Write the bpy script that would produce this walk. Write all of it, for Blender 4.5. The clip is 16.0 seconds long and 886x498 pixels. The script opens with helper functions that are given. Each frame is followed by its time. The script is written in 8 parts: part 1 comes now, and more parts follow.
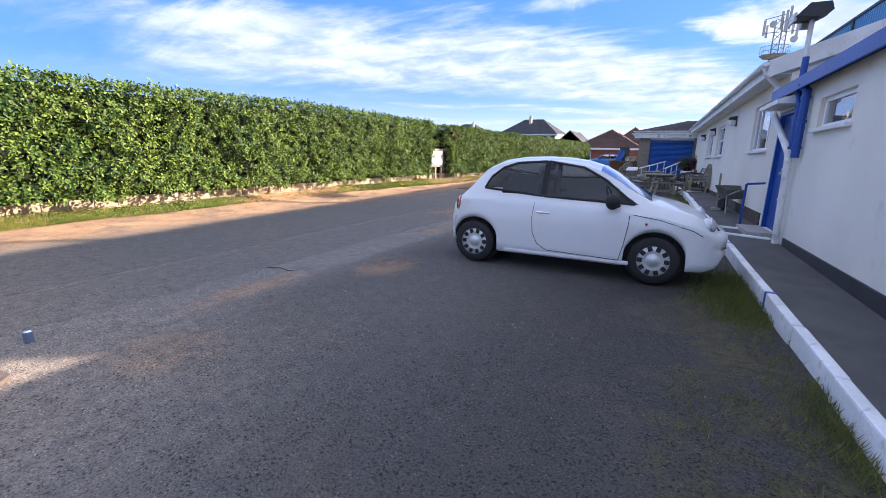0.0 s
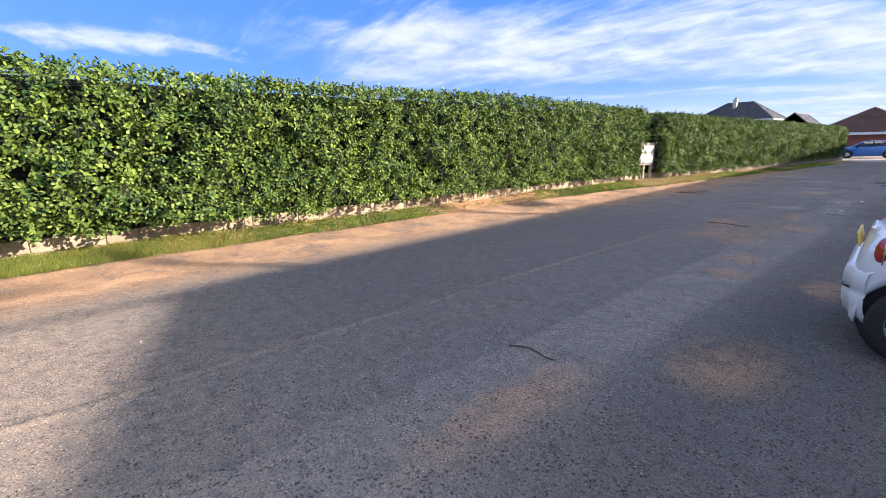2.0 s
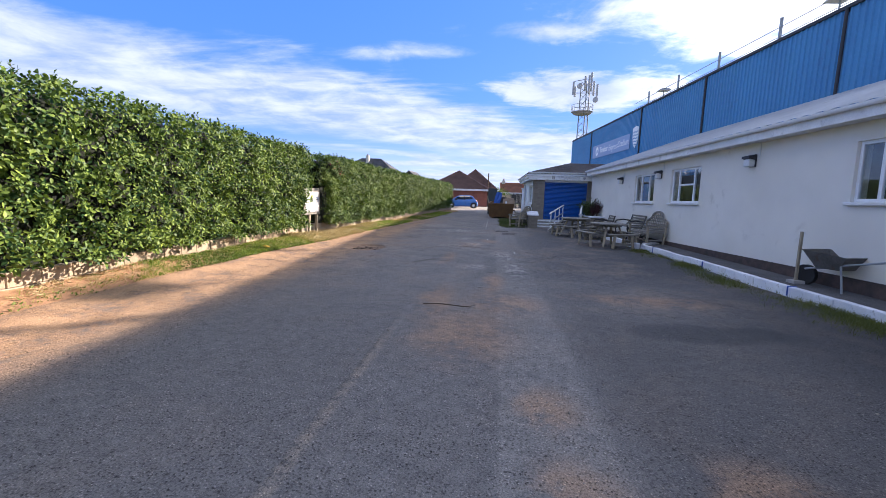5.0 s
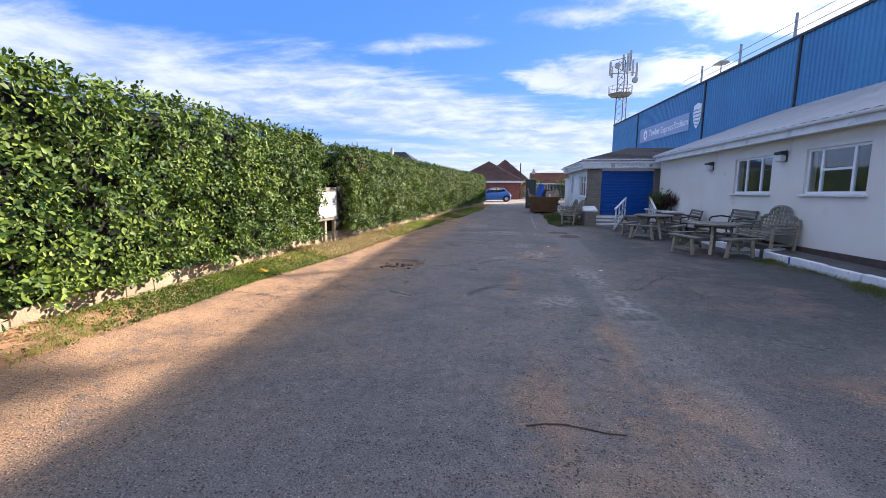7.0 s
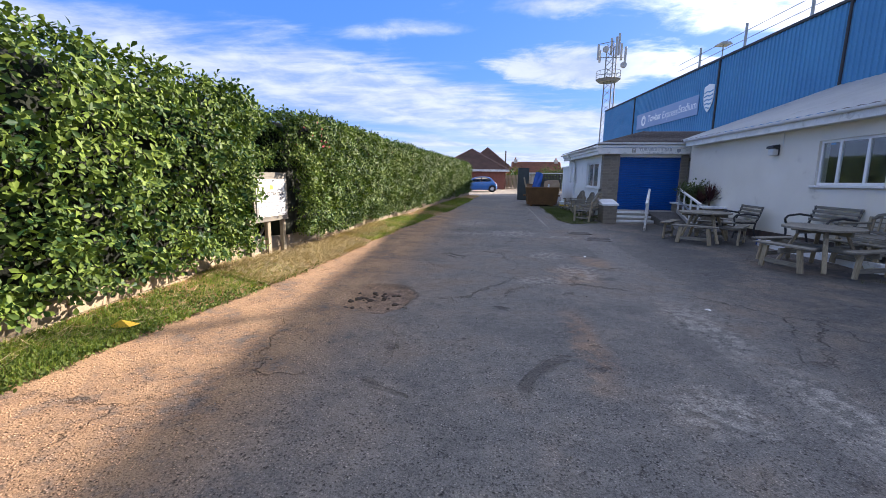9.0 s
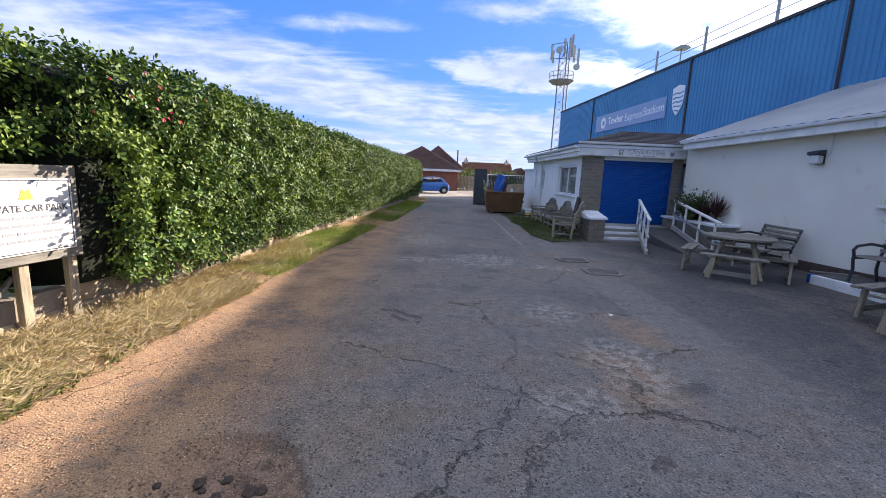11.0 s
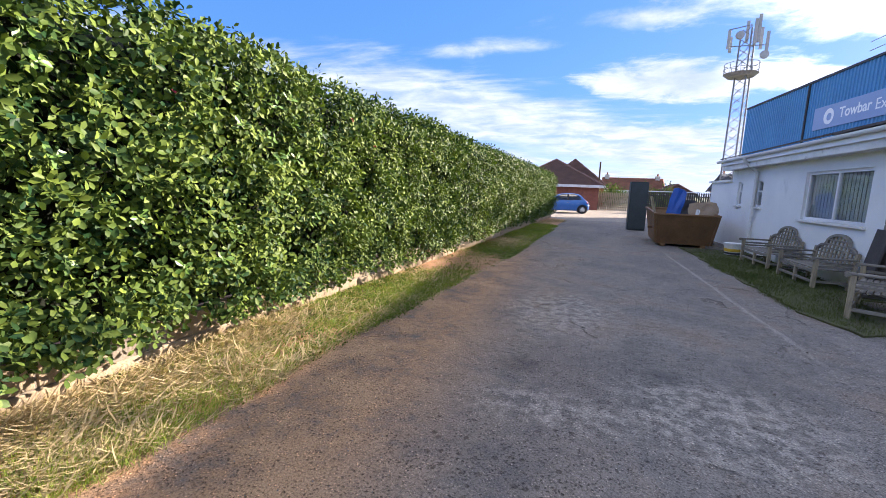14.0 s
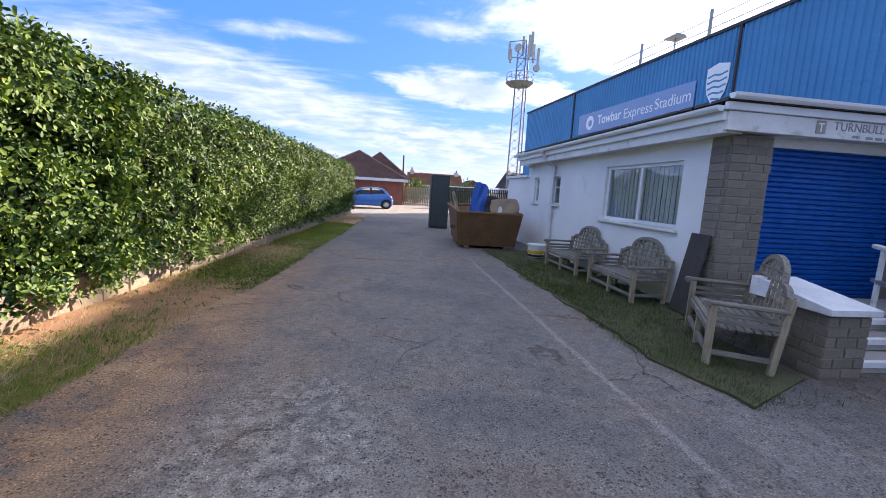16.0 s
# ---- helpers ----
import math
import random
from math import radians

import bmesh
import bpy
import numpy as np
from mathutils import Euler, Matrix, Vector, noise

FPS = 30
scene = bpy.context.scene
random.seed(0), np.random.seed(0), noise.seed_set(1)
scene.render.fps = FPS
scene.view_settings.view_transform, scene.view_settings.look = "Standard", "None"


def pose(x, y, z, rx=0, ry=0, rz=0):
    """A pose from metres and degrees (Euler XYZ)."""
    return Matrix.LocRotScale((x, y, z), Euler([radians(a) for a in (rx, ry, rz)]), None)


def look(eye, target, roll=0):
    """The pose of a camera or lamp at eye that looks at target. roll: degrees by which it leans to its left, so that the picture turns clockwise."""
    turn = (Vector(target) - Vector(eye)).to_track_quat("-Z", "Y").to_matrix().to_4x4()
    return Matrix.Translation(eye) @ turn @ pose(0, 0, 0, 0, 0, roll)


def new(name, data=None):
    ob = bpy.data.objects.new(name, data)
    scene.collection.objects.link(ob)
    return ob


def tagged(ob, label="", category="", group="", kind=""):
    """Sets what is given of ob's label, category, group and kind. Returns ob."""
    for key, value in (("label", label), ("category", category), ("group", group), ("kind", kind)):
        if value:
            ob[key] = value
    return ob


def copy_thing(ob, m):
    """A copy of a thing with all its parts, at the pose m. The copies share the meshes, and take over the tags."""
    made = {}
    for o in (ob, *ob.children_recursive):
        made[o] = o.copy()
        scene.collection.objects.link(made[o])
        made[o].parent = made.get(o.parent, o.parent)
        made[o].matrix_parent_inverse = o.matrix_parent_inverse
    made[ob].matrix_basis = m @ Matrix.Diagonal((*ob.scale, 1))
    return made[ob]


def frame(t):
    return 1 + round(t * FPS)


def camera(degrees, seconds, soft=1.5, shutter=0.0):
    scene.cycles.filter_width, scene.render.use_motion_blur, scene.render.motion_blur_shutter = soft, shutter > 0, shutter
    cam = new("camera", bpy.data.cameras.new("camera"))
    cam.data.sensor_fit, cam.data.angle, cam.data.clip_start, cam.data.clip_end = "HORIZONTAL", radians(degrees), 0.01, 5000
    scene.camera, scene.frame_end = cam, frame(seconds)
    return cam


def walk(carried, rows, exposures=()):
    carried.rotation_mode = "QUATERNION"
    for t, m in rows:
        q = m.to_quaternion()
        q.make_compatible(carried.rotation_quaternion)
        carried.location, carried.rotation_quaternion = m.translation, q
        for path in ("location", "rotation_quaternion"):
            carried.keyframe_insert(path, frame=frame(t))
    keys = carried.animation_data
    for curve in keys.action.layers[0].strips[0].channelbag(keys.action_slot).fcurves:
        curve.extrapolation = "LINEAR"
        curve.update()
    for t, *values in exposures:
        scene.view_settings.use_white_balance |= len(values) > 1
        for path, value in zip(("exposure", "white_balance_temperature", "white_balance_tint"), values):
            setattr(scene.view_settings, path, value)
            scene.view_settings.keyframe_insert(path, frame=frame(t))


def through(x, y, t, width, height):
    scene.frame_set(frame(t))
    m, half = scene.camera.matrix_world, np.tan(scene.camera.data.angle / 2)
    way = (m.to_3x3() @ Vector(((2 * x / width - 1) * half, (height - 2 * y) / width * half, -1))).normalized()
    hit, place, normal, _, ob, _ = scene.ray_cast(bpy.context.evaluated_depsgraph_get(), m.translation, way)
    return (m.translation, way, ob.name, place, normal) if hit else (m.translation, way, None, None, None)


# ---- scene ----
cam = camera(92.6, 16.0, soft=0.6)
PATH = [
    (0, (-0.039, -0.235, 1.539), (-0.994, 1.462, 1.086), 1.1),
    (0.5, (-0.667, -0.132, 1.543), (-2.096, 1.179, 1.057), 1.5),
    (1, (-1.348, 0.106, 1.546), (-2.935, 1.218, 1.051), -1.0),
    (1.5, (-2.059, 0.387, 1.602), (-3.808, 1.227, 1.117), -2.2),
    (2, (-2.528, 0.873, 1.594), (-4.04, 2.095, 1.127), -1.1),
    (2.5, (-3.024, 1.368, 1.568), (-4.393, 2.77, 1.17), -4.2),
    (3, (-3.658, 1.929, 1.585), (-4.762, 3.539, 1.152), -0.5),
    (3.5, (-4.028, 2.587, 1.564), (-4.935, 4.332, 1.2), -1.8),
    (4, (-4.35, 3.32, 1.542), (-4.961, 5.206, 1.275), 1.4),
    (4.5, (-4.599, 3.959, 1.554), (-4.82, 5.93, 1.3), 2.1),
    (7, (-5.858, 7.652, 1.684), (-6.204, 9.599, 1.387), 0.2),
    (7.5, (-6.21, 8.386, 1.664), (-6.585, 10.317, 1.304), 4.0),
    (8, (-6.456, 9.171, 1.642), (-6.734, 11.123, 1.31), 1.7),
    (10.5, (-7.208, 13.776, 1.605), (-7.351, 15.735, 1.229), 1.1),
    (11, (-7.219, 14.57, 1.681), (-7.209, 16.54, 1.336), 2.4),
    (11.5, (-7.186, 15.472, 1.705), (-7.12, 17.446, 1.39), 2.6),
    (12, (-7.244, 16.44, 1.614), (-7.139, 18.374, 1.115), 6.0),
    (12.5, (-7.288, 17.357, 1.613), (-7.212, 19.321, 1.247), 3.0),
    (13, (-7.434, 18.237, 1.608), (-7.534, 20.208, 1.282), 3.2),
    (13.5, (-7.499, 19.088, 1.574), (-7.917, 21.02, 1.267), 1.3),
    (14, (-7.554, 19.895, 1.553), (-8.141, 21.785, 1.265), 2.2),
    (14.5, (-7.42, 20.75, 1.536), (-7.638, 22.729, 1.343), 2.6),
    (15, (-7.319, 21.578, 1.514), (-7.345, 23.557, 1.229), 4.4),
    (15.5, (-7.191, 22.435, 1.521), (-7.023, 24.401, 1.192), 4.4),
    (16, (-7.102, 23.252, 1.53), (-6.832, 25.214, 1.256), 3.4),
]
walk(cam, [(t, look(eye, target, roll)) for t, eye, target, roll in PATH],
     [(0, 1.95, 5650, 19), (1.0, 1.86, 5950, 19), (2.0, 1.72, 5600, 18), (3, 1.72, 5550, 19), (7.5, 1.70, 5550, 18), (10.5, 1.54, 5600, 16), (11.5, 1.72, 5550, 17), (12.5, 1.64, 5500, 16), (14, 1.90, 5700, 19), (15, 1.90, 5600, 19), (16, 1.88, 5600, 20)])

# ---- sun, sky ----
SUN_AZ, SUN_EL = 48.0, 21.9        # degrees from +y towards +x, and above the horizon
sun = new("sun", bpy.data.lights.new("sun", "SUN"))
sun.data.energy, sun.data.angle, sun.data.color = 5.0, radians(0.6), (1.0, 0.81, 0.57)
sun_way = Vector((math.sin(radians(SUN_AZ)) * math.cos(radians(SUN_EL)), math.cos(radians(SUN_AZ)) * math.cos(radians(SUN_EL)), math.sin(radians(SUN_EL))))
sun.matrix_world = look(sun_way * 60, (0, 0, 0))

world = bpy.data.worlds.new("sky")
scene.world = world
world.use_nodes = True


class Nodes:
    """Short hand for building node trees."""

    def __init__(self, tree):
        self.tree = tree

    def add(self, kind, inputs=None, **settings):
        n = self.tree.nodes.new(kind)
        for key, value in settings.items():
            setattr(n, key, value)
        for key, value in (inputs or {}).items():
            self.put(n.inputs[key], value)
        return n

    def put(self, socket, value):
        if isinstance(value, bpy.types.NodeSocket):
            self.tree.links.new(value, socket)
        else:
            socket.default_value = value

    def math(self, op, a, b=0.0, c=0.0, clamp=False):
        n = self.add("ShaderNodeMath", {0: a, 1: b, 2: c}, operation=op)
        n.use_clamp = clamp
        return n.outputs[0]

    def vec(self, op, a, b=(0, 0, 0)):
        return self.add("ShaderNodeVectorMath", {0: a, 1: b}, operation=op).outputs[0]

    def ramp(self, value, low, high):
        """0 below low, 1 above high, smooth between; high < low turns it round."""
        turned = high < low
        n = self.add("ShaderNodeMapRange", {0: value, 1: min(low, high), 2: max(low, high), 3: 1.0 if turned else 0.0, 4: 0.0 if turned else 1.0}, interpolation_type="SMOOTHSTEP")
        return n.outputs[0]

    def mix(self, factor, a, b):
        n = self.add("ShaderNodeMix", data_type="RGBA")
        self.put(n.inputs[0], factor), self.put(n.inputs[6], a), self.put(n.inputs[7], b)
        return n.outputs[2]

    def noise(self, vector, scale, detail=4.0, rough=0.55, warp=0.0):
        n = self.add("ShaderNodeTexNoise", {"Vector": vector, "Scale": scale, "Detail": detail, "Roughness": rough, "Distortion": warp})
        return n.outputs[0]


def rgb(r, g, b):
    return (r, g, b, 1.0)


def build_sky():
    n = Nodes(world.node_tree)
    world.node_tree.nodes.clear()
    sky = n.add("ShaderNodeTexSky", sky_type="NISHITA", sun_disc=False, sun_elevation=radians(SUN_EL), sun_rotation=radians(SUN_AZ))
    sky.air_density, sky.dust_density, sky.ozone_density = 1.0, 0.6, 3.0
    way = n.add("ShaderNodeTexCoord").outputs["Generated"]
    split = n.add("ShaderNodeSeparateXYZ", {0: way})
    x, y, z = split.outputs
    # the cloud layer, seen in the flat
    high = n.math("ADD", n.math("MAXIMUM", z, 0.0), 0.10)
    u, v = n.math("DIVIDE", x, high), n.math("DIVIDE", y, high)
    flat = n.add("ShaderNodeCombineXYZ", {0: u, 1: v}).outputs[0]
    streak_at = n.add("ShaderNodeMapping", {"Vector": flat, "Rotation": (0, 0, radians(-42)), "Scale": (0.45, 1.5, 1.0)}).outputs[0]
    streak = n.noise(streak_at, 1.7, 8, 0.62, 0.4)
    puff = n.noise(flat, 2.6, 7, 0.6, 0.35)
    broad = n.noise(flat, 0.8, 4, 0.5, 0.3)
    fray = n.math("ADD", n.math("MULTIPLY", n.math("SUBTRACT", broad, 0.5), 1.5), n.math("MULTIPLY", n.math("SUBTRACT", streak, 0.5), 1.6))
    # one long bank of rippled cloud lying across the north-west
    across = n.math("ADD", n.math("MULTIPLY", u, -0.67), n.math("MULTIPLY", v, 0.74))
    along = n.math("ADD", n.math("MULTIPLY", u, 0.74), n.math("MULTIPLY", v, 0.67))
    edge = n.math("ADD", across, fray)
    long_bank = n.math("MULTIPLY", n.ramp(edge, 2.35, 2.95), n.ramp(edge, 4.7, 3.6))
    long_bank = n.math("MULTIPLY", long_bank, n.ramp(n.math("ADD", along, fray), -2.0, -0.6))
    ripple = n.ramp(n.math("ADD", n.math("MULTIPLY", streak, 0.7), n.math("MULTIPLY", puff, 0.45)), 0.38, 0.66)
    cover = n.math("MULTIPLY", long_bank, n.math("ADD", 0.50, n.math("MULTIPLY", ripple, 0.5)))

    def heap(cu, cv, ru, rv, low, top):
        """A cloud of its own round (cu, cv), broken up by the noises."""
        du, dv = n.math("DIVIDE", n.math("SUBTRACT", u, cu), ru), n.math("DIVIDE", n.math("SUBTRACT", v, cv), rv)
        far = n.math("SQRT", n.math("ADD", n.math("MULTIPLY", du, du), n.math("MULTIPLY", dv, dv)))
        lumps = n.math("ADD", n.math("MULTIPLY", puff, 0.9), n.math("MULTIPLY", streak, 0.6))
        return n.math("MULTIPLY", n.ramp(n.math("SUBTRACT", lumps, n.math("MULTIPLY", far, 0.42)), low, top), 1.0)

    for cloud in ((0.62, 2.98, 0.62, 0.46, 0.26, 0.54), (1.15, 1.80, 0.80, 0.50, 0.18, 0.50), (0.22, 2.14, 0.46, 0.13, 0.34, 0.95), (-0.50, 2.36, 0.45, 0.13, 0.34, 0.95), (-3.35, 0.20, 0.30, 0.9, 0.34, 0.8), (0.6, 4.4, 1.4, 0.6, 0.32, 0.62)):
        cover = n.math("MAXIMUM", cover, heap(*cloud))
    # streaks low over the horizon, and broken cloud added unseen overhead and behind
    low_at = n.add("ShaderNodeCombineXYZ", {0: n.math("MULTIPLY", x, 2.0), 1: n.math("MULTIPLY", y, 2.0), 2: n.math("MULTIPLY", z, 26.0)}).outputs[0]
    low = n.math("MULTIPLY", n.ramp(z, 0.16, 0.05), n.ramp(n.noise(low_at, 1.5, 6, 0.6, 0.4), 0.44, 0.62))
    cover = n.math("MAXIMUM", cover, n.math("MULTIPLY", low, n.ramp(x, -0.85, -0.35)))
    reach = n.math("SQRT", n.math("ADD", n.math("MULTIPLY", u, u), n.math("MULTIPLY", v, v)))
    rest = n.math("MAXIMUM", n.ramp(reach, 1.75, 1.35), n.math("MAXIMUM", n.ramp(v, -0.1, -0.8), n.ramp(u, 1.3, 2.0)))
    # Extra cover near the zenith, out of view, to brighten the shaded ground
    thick = n.math("MULTIPLY", n.ramp(z, 0.42, 0.70), 0.36)
    unseen_cloud = n.ramp(n.math("ADD", n.math("ADD", thick, n.math("MULTIPLY", broad, 0.7)), n.math("ADD", n.math("MULTIPLY", streak, 0.45), n.math("MULTIPLY", puff, 0.28))), 0.58, 0.80)
    cover = n.math("MAXIMUM", cover, n.math("MULTIPLY", unseen_cloud, rest))
    cover = n.math("MULTIPLY", cover, n.ramp(z, -0.01, 0.04))
    shade = n.ramp(puff, 0.3, 0.7)
    near_sun = n.add("ShaderNodeVectorMath", {0: way, 1: tuple(sun_way)}, operation="DOT_PRODUCT").outputs["Value"]
    glow = n.ramp(near_sun, 0.80, 1.0)
    white = n.mix(shade, rgb(4.1, 4.6, 5.4), rgb(6.4, 6.5, 6.7))
    white = n.mix(glow, white, rgb(16.0, 15.4, 14.4))
    haze = n.ramp(z, 0.16, -0.02)
    blue = n.mix(0.62, sky.outputs[0], rgb(0.75, 2.3, 7.4))
    base = n.mix(n.math("MULTIPLY", haze, 0.75), blue, rgb(6.2, 6.9, 7.6))
    paint = n.mix(n.math("MULTIPLY", cover, 0.92), base, white)
    back = n.add("ShaderNodeBackground", {"Color": paint, "Strength": 0.049})
    out = n.add("ShaderNodeOutputWorld")
    world.node_tree.links.new(back.outputs[0], out.inputs[0])


build_sky()

# ---- materials ----
def start(name):
    m = bpy.data.materials.new(name)
    m.use_nodes = True
    n = Nodes(m.node_tree)
    return m, n, m.node_tree.nodes["Principled BSDF"]


def finish(n, p, height, strength, distance=0.02):
    bump = n.add("ShaderNodeBump", {"Height": height, "Strength": strength, "Distance": distance})
    n.put(p.inputs["Normal"], bump.outputs[0])


def surface(name, light, dark, rough=0.7, coarse=1.5, fine=40.0, bump=0.25, metal=0.0, stain=None, amount=0.0, vary=0.0, coat=0.0):
    """Two tones broken up at two scales, fine relief, and stains with a shape of their own."""
    m, n, p = start(name)
    at = n.add("ShaderNodeTexCoord").outputs["Object"]
    a, b = n.noise(at, coarse, 5), n.noise(at, fine, 4, 0.65)
    colour = n.mix(n.ramp(n.math("ADD", n.math("MULTIPLY", a, 0.6), n.math("MULTIPLY", b, 0.4)), 0.33, 0.67), rgb(*dark), rgb(*light))
    if stain:
        spots = n.ramp(n.noise(at, coarse * 1.7, 7, 0.65, 0.4), 0.66 - 0.3 * amount, 0.80 - 0.2 * amount)
        colour = n.mix(n.math("MULTIPLY", spots, 0.75), colour, rgb(*stain))
    if vary:
        chance = n.add("ShaderNodeObjectInfo").outputs["Random"]
        tone = n.math("ADD", n.math("MULTIPLY", chance, 2 * vary), 1 - vary)
        colour = n.vec("MULTIPLY", colour, n.add("ShaderNodeCombineXYZ", {0: tone, 1: tone, 2: tone}).outputs[0])
    n.put(p.inputs["Base Color"], colour)
    n.put(p.inputs["Roughness"], n.math("ADD", n.math("MULTIPLY", b, 0.25), rough - 0.12, clamp=True))
    p.inputs["Metallic"].default_value = metal
    p.inputs["Coat Weight"].default_value = coat
    finish(n, p, b, bump)
    return m


def glass(name, tint=(0.75, 0.8, 0.8), dark=0.6):
    m, n, p = start(name)
    p.inputs["Base Color"].default_value = rgb(*tint)
    p.inputs["Roughness"].default_value = 0.02
    p.inputs["Transmission Weight"].default_value = dark
    p.inputs["IOR"].default_value = 1.5
    return m


def wood(name, light, dark, axis=0, rough=0.75):
    m, n, p = start(name)
    at = n.add("ShaderNodeTexCoord").outputs["Object"]
    scale = [14.0, 14.0, 14.0]
    scale[axis] = 1.2
    grain = n.noise(n.add("ShaderNodeMapping", {"Vector": at, "Scale": tuple(scale)}).outputs[0], 3.0, 6, 0.6, 0.6)
    wear = n.noise(at, 2.2, 5)
    tone = n.ramp(n.math("ADD", n.math("MULTIPLY", grain, 0.65), n.math("MULTIPLY", wear, 0.35)), 0.32, 0.68)
    n.put(p.inputs["Base Color"], n.mix(tone, rgb(*dark), rgb(*light)))
    p.inputs["Roughness"].default_value = rough
    finish(n, p, grain, 0.35, 0.01)
    return m


RENDER = surface("painted_render", (0.80, 0.77, 0.69), (0.70, 0.67, 0.59), 0.85, 0.7, 60, 0.35, stain=(0.50, 0.47, 0.40), amount=0.25)
RENDER_WHITE = surface("white_render", (0.84, 0.85, 0.84), (0.74, 0.75, 0.74), 0.85, 0.8, 60, 0.35, stain=(0.55, 0.55, 0.53), amount=0.2)
PLINTH = surface("dark_brick_plinth", (0.11, 0.075, 0.06), (0.05, 0.04, 0.036), 0.9, 6, 60, 0.4)
WHITE = surface("white_upvc", (0.82, 0.83, 0.83), (0.74, 0.75, 0.76), 0.35, 2, 30, 0.03)
WHITE_OLD = surface("weathered_white_paint", (0.80, 0.80, 0.78), (0.62, 0.62, 0.60), 0.6, 2.2, 40, 0.2, stain=(0.35, 0.34, 0.31), amount=0.35)
KERB = surface("white_kerb_paint", (0.84, 0.85, 0.87), (0.66, 0.67, 0.69), 0.7, 4, 50, 0.4, stain=(0.30, 0.29, 0.27), amount=0.3, vary=0.06)
BLUE = surface("blue_paint", (0.012, 0.075, 0.34), (0.008, 0.05, 0.25), 0.45, 2, 40, 0.1)
SHUTTER = surface("blue_shutter", (0.010, 0.095, 0.40), (0.008, 0.07, 0.31), 0.4, 1.2, 30, 0.08)
CLADDING = surface("blue_cladding", (0.075, 0.27, 0.52), (0.055, 0.21, 0.44), 0.42, 0.4, 12, 0.05, stain=(0.05, 0.11, 0.24), amount=0.2)
BAND = surface("blue_sign_panel", (0.26, 0.36, 0.58), (0.22, 0.31, 0.53), 0.45, 0.5, 12, 0.03)
DARK = surface("dark_trim", (0.045, 0.045, 0.05), (0.025, 0.025, 0.03), 0.6, 3, 40, 0.2)
BLACK = surface("black_rubber", (0.022, 0.022, 0.023), (0.014, 0.014, 0.015), 0.75, 5, 80, 0.2)
SLATE = surface("dark_roof_tile", (0.10, 0.082, 0.075), (0.05, 0.043, 0.042), 0.85, 3, 40, 0.5, stain=(0.16, 0.14, 0.10), amount=0.3, vary=0.15)
SHEET = surface("pale_roof_sheet", (0.60, 0.63, 0.66), (0.50, 0.53, 0.56), 0.5, 0.8, 20, 0.1, stain=(0.33, 0.33, 0.31), amount=0.25)
STONE = surface("grey_brown_pilaster", (0.26, 0.23, 0.185), (0.17, 0.15, 0.12), 0.9, 3, 45, 0.5, vary=0.12)
MORTAR = surface("mortar", (0.30, 0.26, 0.205), (0.22, 0.19, 0.15), 0.95, 4, 60, 0.4)
BLOCK = surface("sandy_concrete_block", (0.43, 0.345, 0.235), (0.31, 0.245, 0.165), 0.95, 3, 50, 0.6, stain=(0.20, 0.16, 0.11), amount=0.35, vary=0.15)
GALV = surface("galvanised_steel", (0.55, 0.57, 0.58), (0.42, 0.44, 0.45), 0.42, 4, 40, 0.1, metal=0.8)
STEEL_GREY = surface("grey_painted_steel", (0.36, 0.38, 0.39), (0.27, 0.28, 0.29), 0.5, 3, 40, 0.1, metal=0.2)
CONCRETE = surface("concrete", (0.40, 0.38, 0.35), (0.30, 0.29, 0.27), 0.9, 1.4, 50, 0.4, stain=(0.2, 0.19, 0.17), amount=0.3)
FOOTWAY = surface("dark_path_tarmac", (0.125, 0.12, 0.115), (0.075, 0.072, 0.07), 0.92, 2.2, 90, 0.7, stain=(0.14, 0.12, 0.10), amount=0.25)
OLD_WOOD = wood("weathered_grey_timber", (0.27, 0.25, 0.205), (0.115, 0.105, 0.088))
OLD_WOOD_Y = wood("weathered_grey_timber_long", (0.27, 0.25, 0.205), (0.115, 0.105, 0.088), 1)
OLD_WOOD_Z = wood("weathered_post", (0.42, 0.36, 0.25), (0.20, 0.165, 0.11), 2)
WINDOW_GLASS = glass("window_glass", (0.85, 0.9, 0.9), 1.0)
INNER = surface("room_inside", (0.20, 0.20, 0.19), (0.12, 0.12, 0.12), 0.9, 2, 20, 0.1)
LETTER = surface("dark_lettering", (0.05, 0.05, 0.06), (0.04, 0.04, 0.05), 0.5, 4, 40, 0.02)
LETTER_WHITE = surface("white_lettering", (0.86, 0.88, 0.9), (0.8, 0.82, 0.84), 0.5, 4, 40, 0.02)
GREY_SIGN = surface("grey_sign_print", (0.30, 0.31, 0.33), (0.25, 0.26, 0.28), 0.5, 4, 40, 0.02)
SOIL = surface("orange_soil", (0.44, 0.25, 0.13), (0.28, 0.155, 0.08), 0.95, 3, 40, 0.8)
BRICK_RED = surface("red_brick", (0.33, 0.13, 0.085), (0.23, 0.085, 0.06), 0.9, 3, 60, 0.4, vary=0.2)
ROOF_BROWN = surface("brown_roof_tiles", (0.22, 0.125, 0.095), (0.14, 0.085, 0.068), 0.85, 1.2, 14, 0.5)
ROOF_GREY = surface("grey_slate_roof", (0.13, 0.135, 0.15), (0.08, 0.083, 0.095), 0.8, 1.2, 14, 0.4)
ROOF_RED = surface("terracotta_roof", (0.34, 0.15, 0.09), (0.22, 0.10, 0.065), 0.85, 1.2, 14, 0.5)


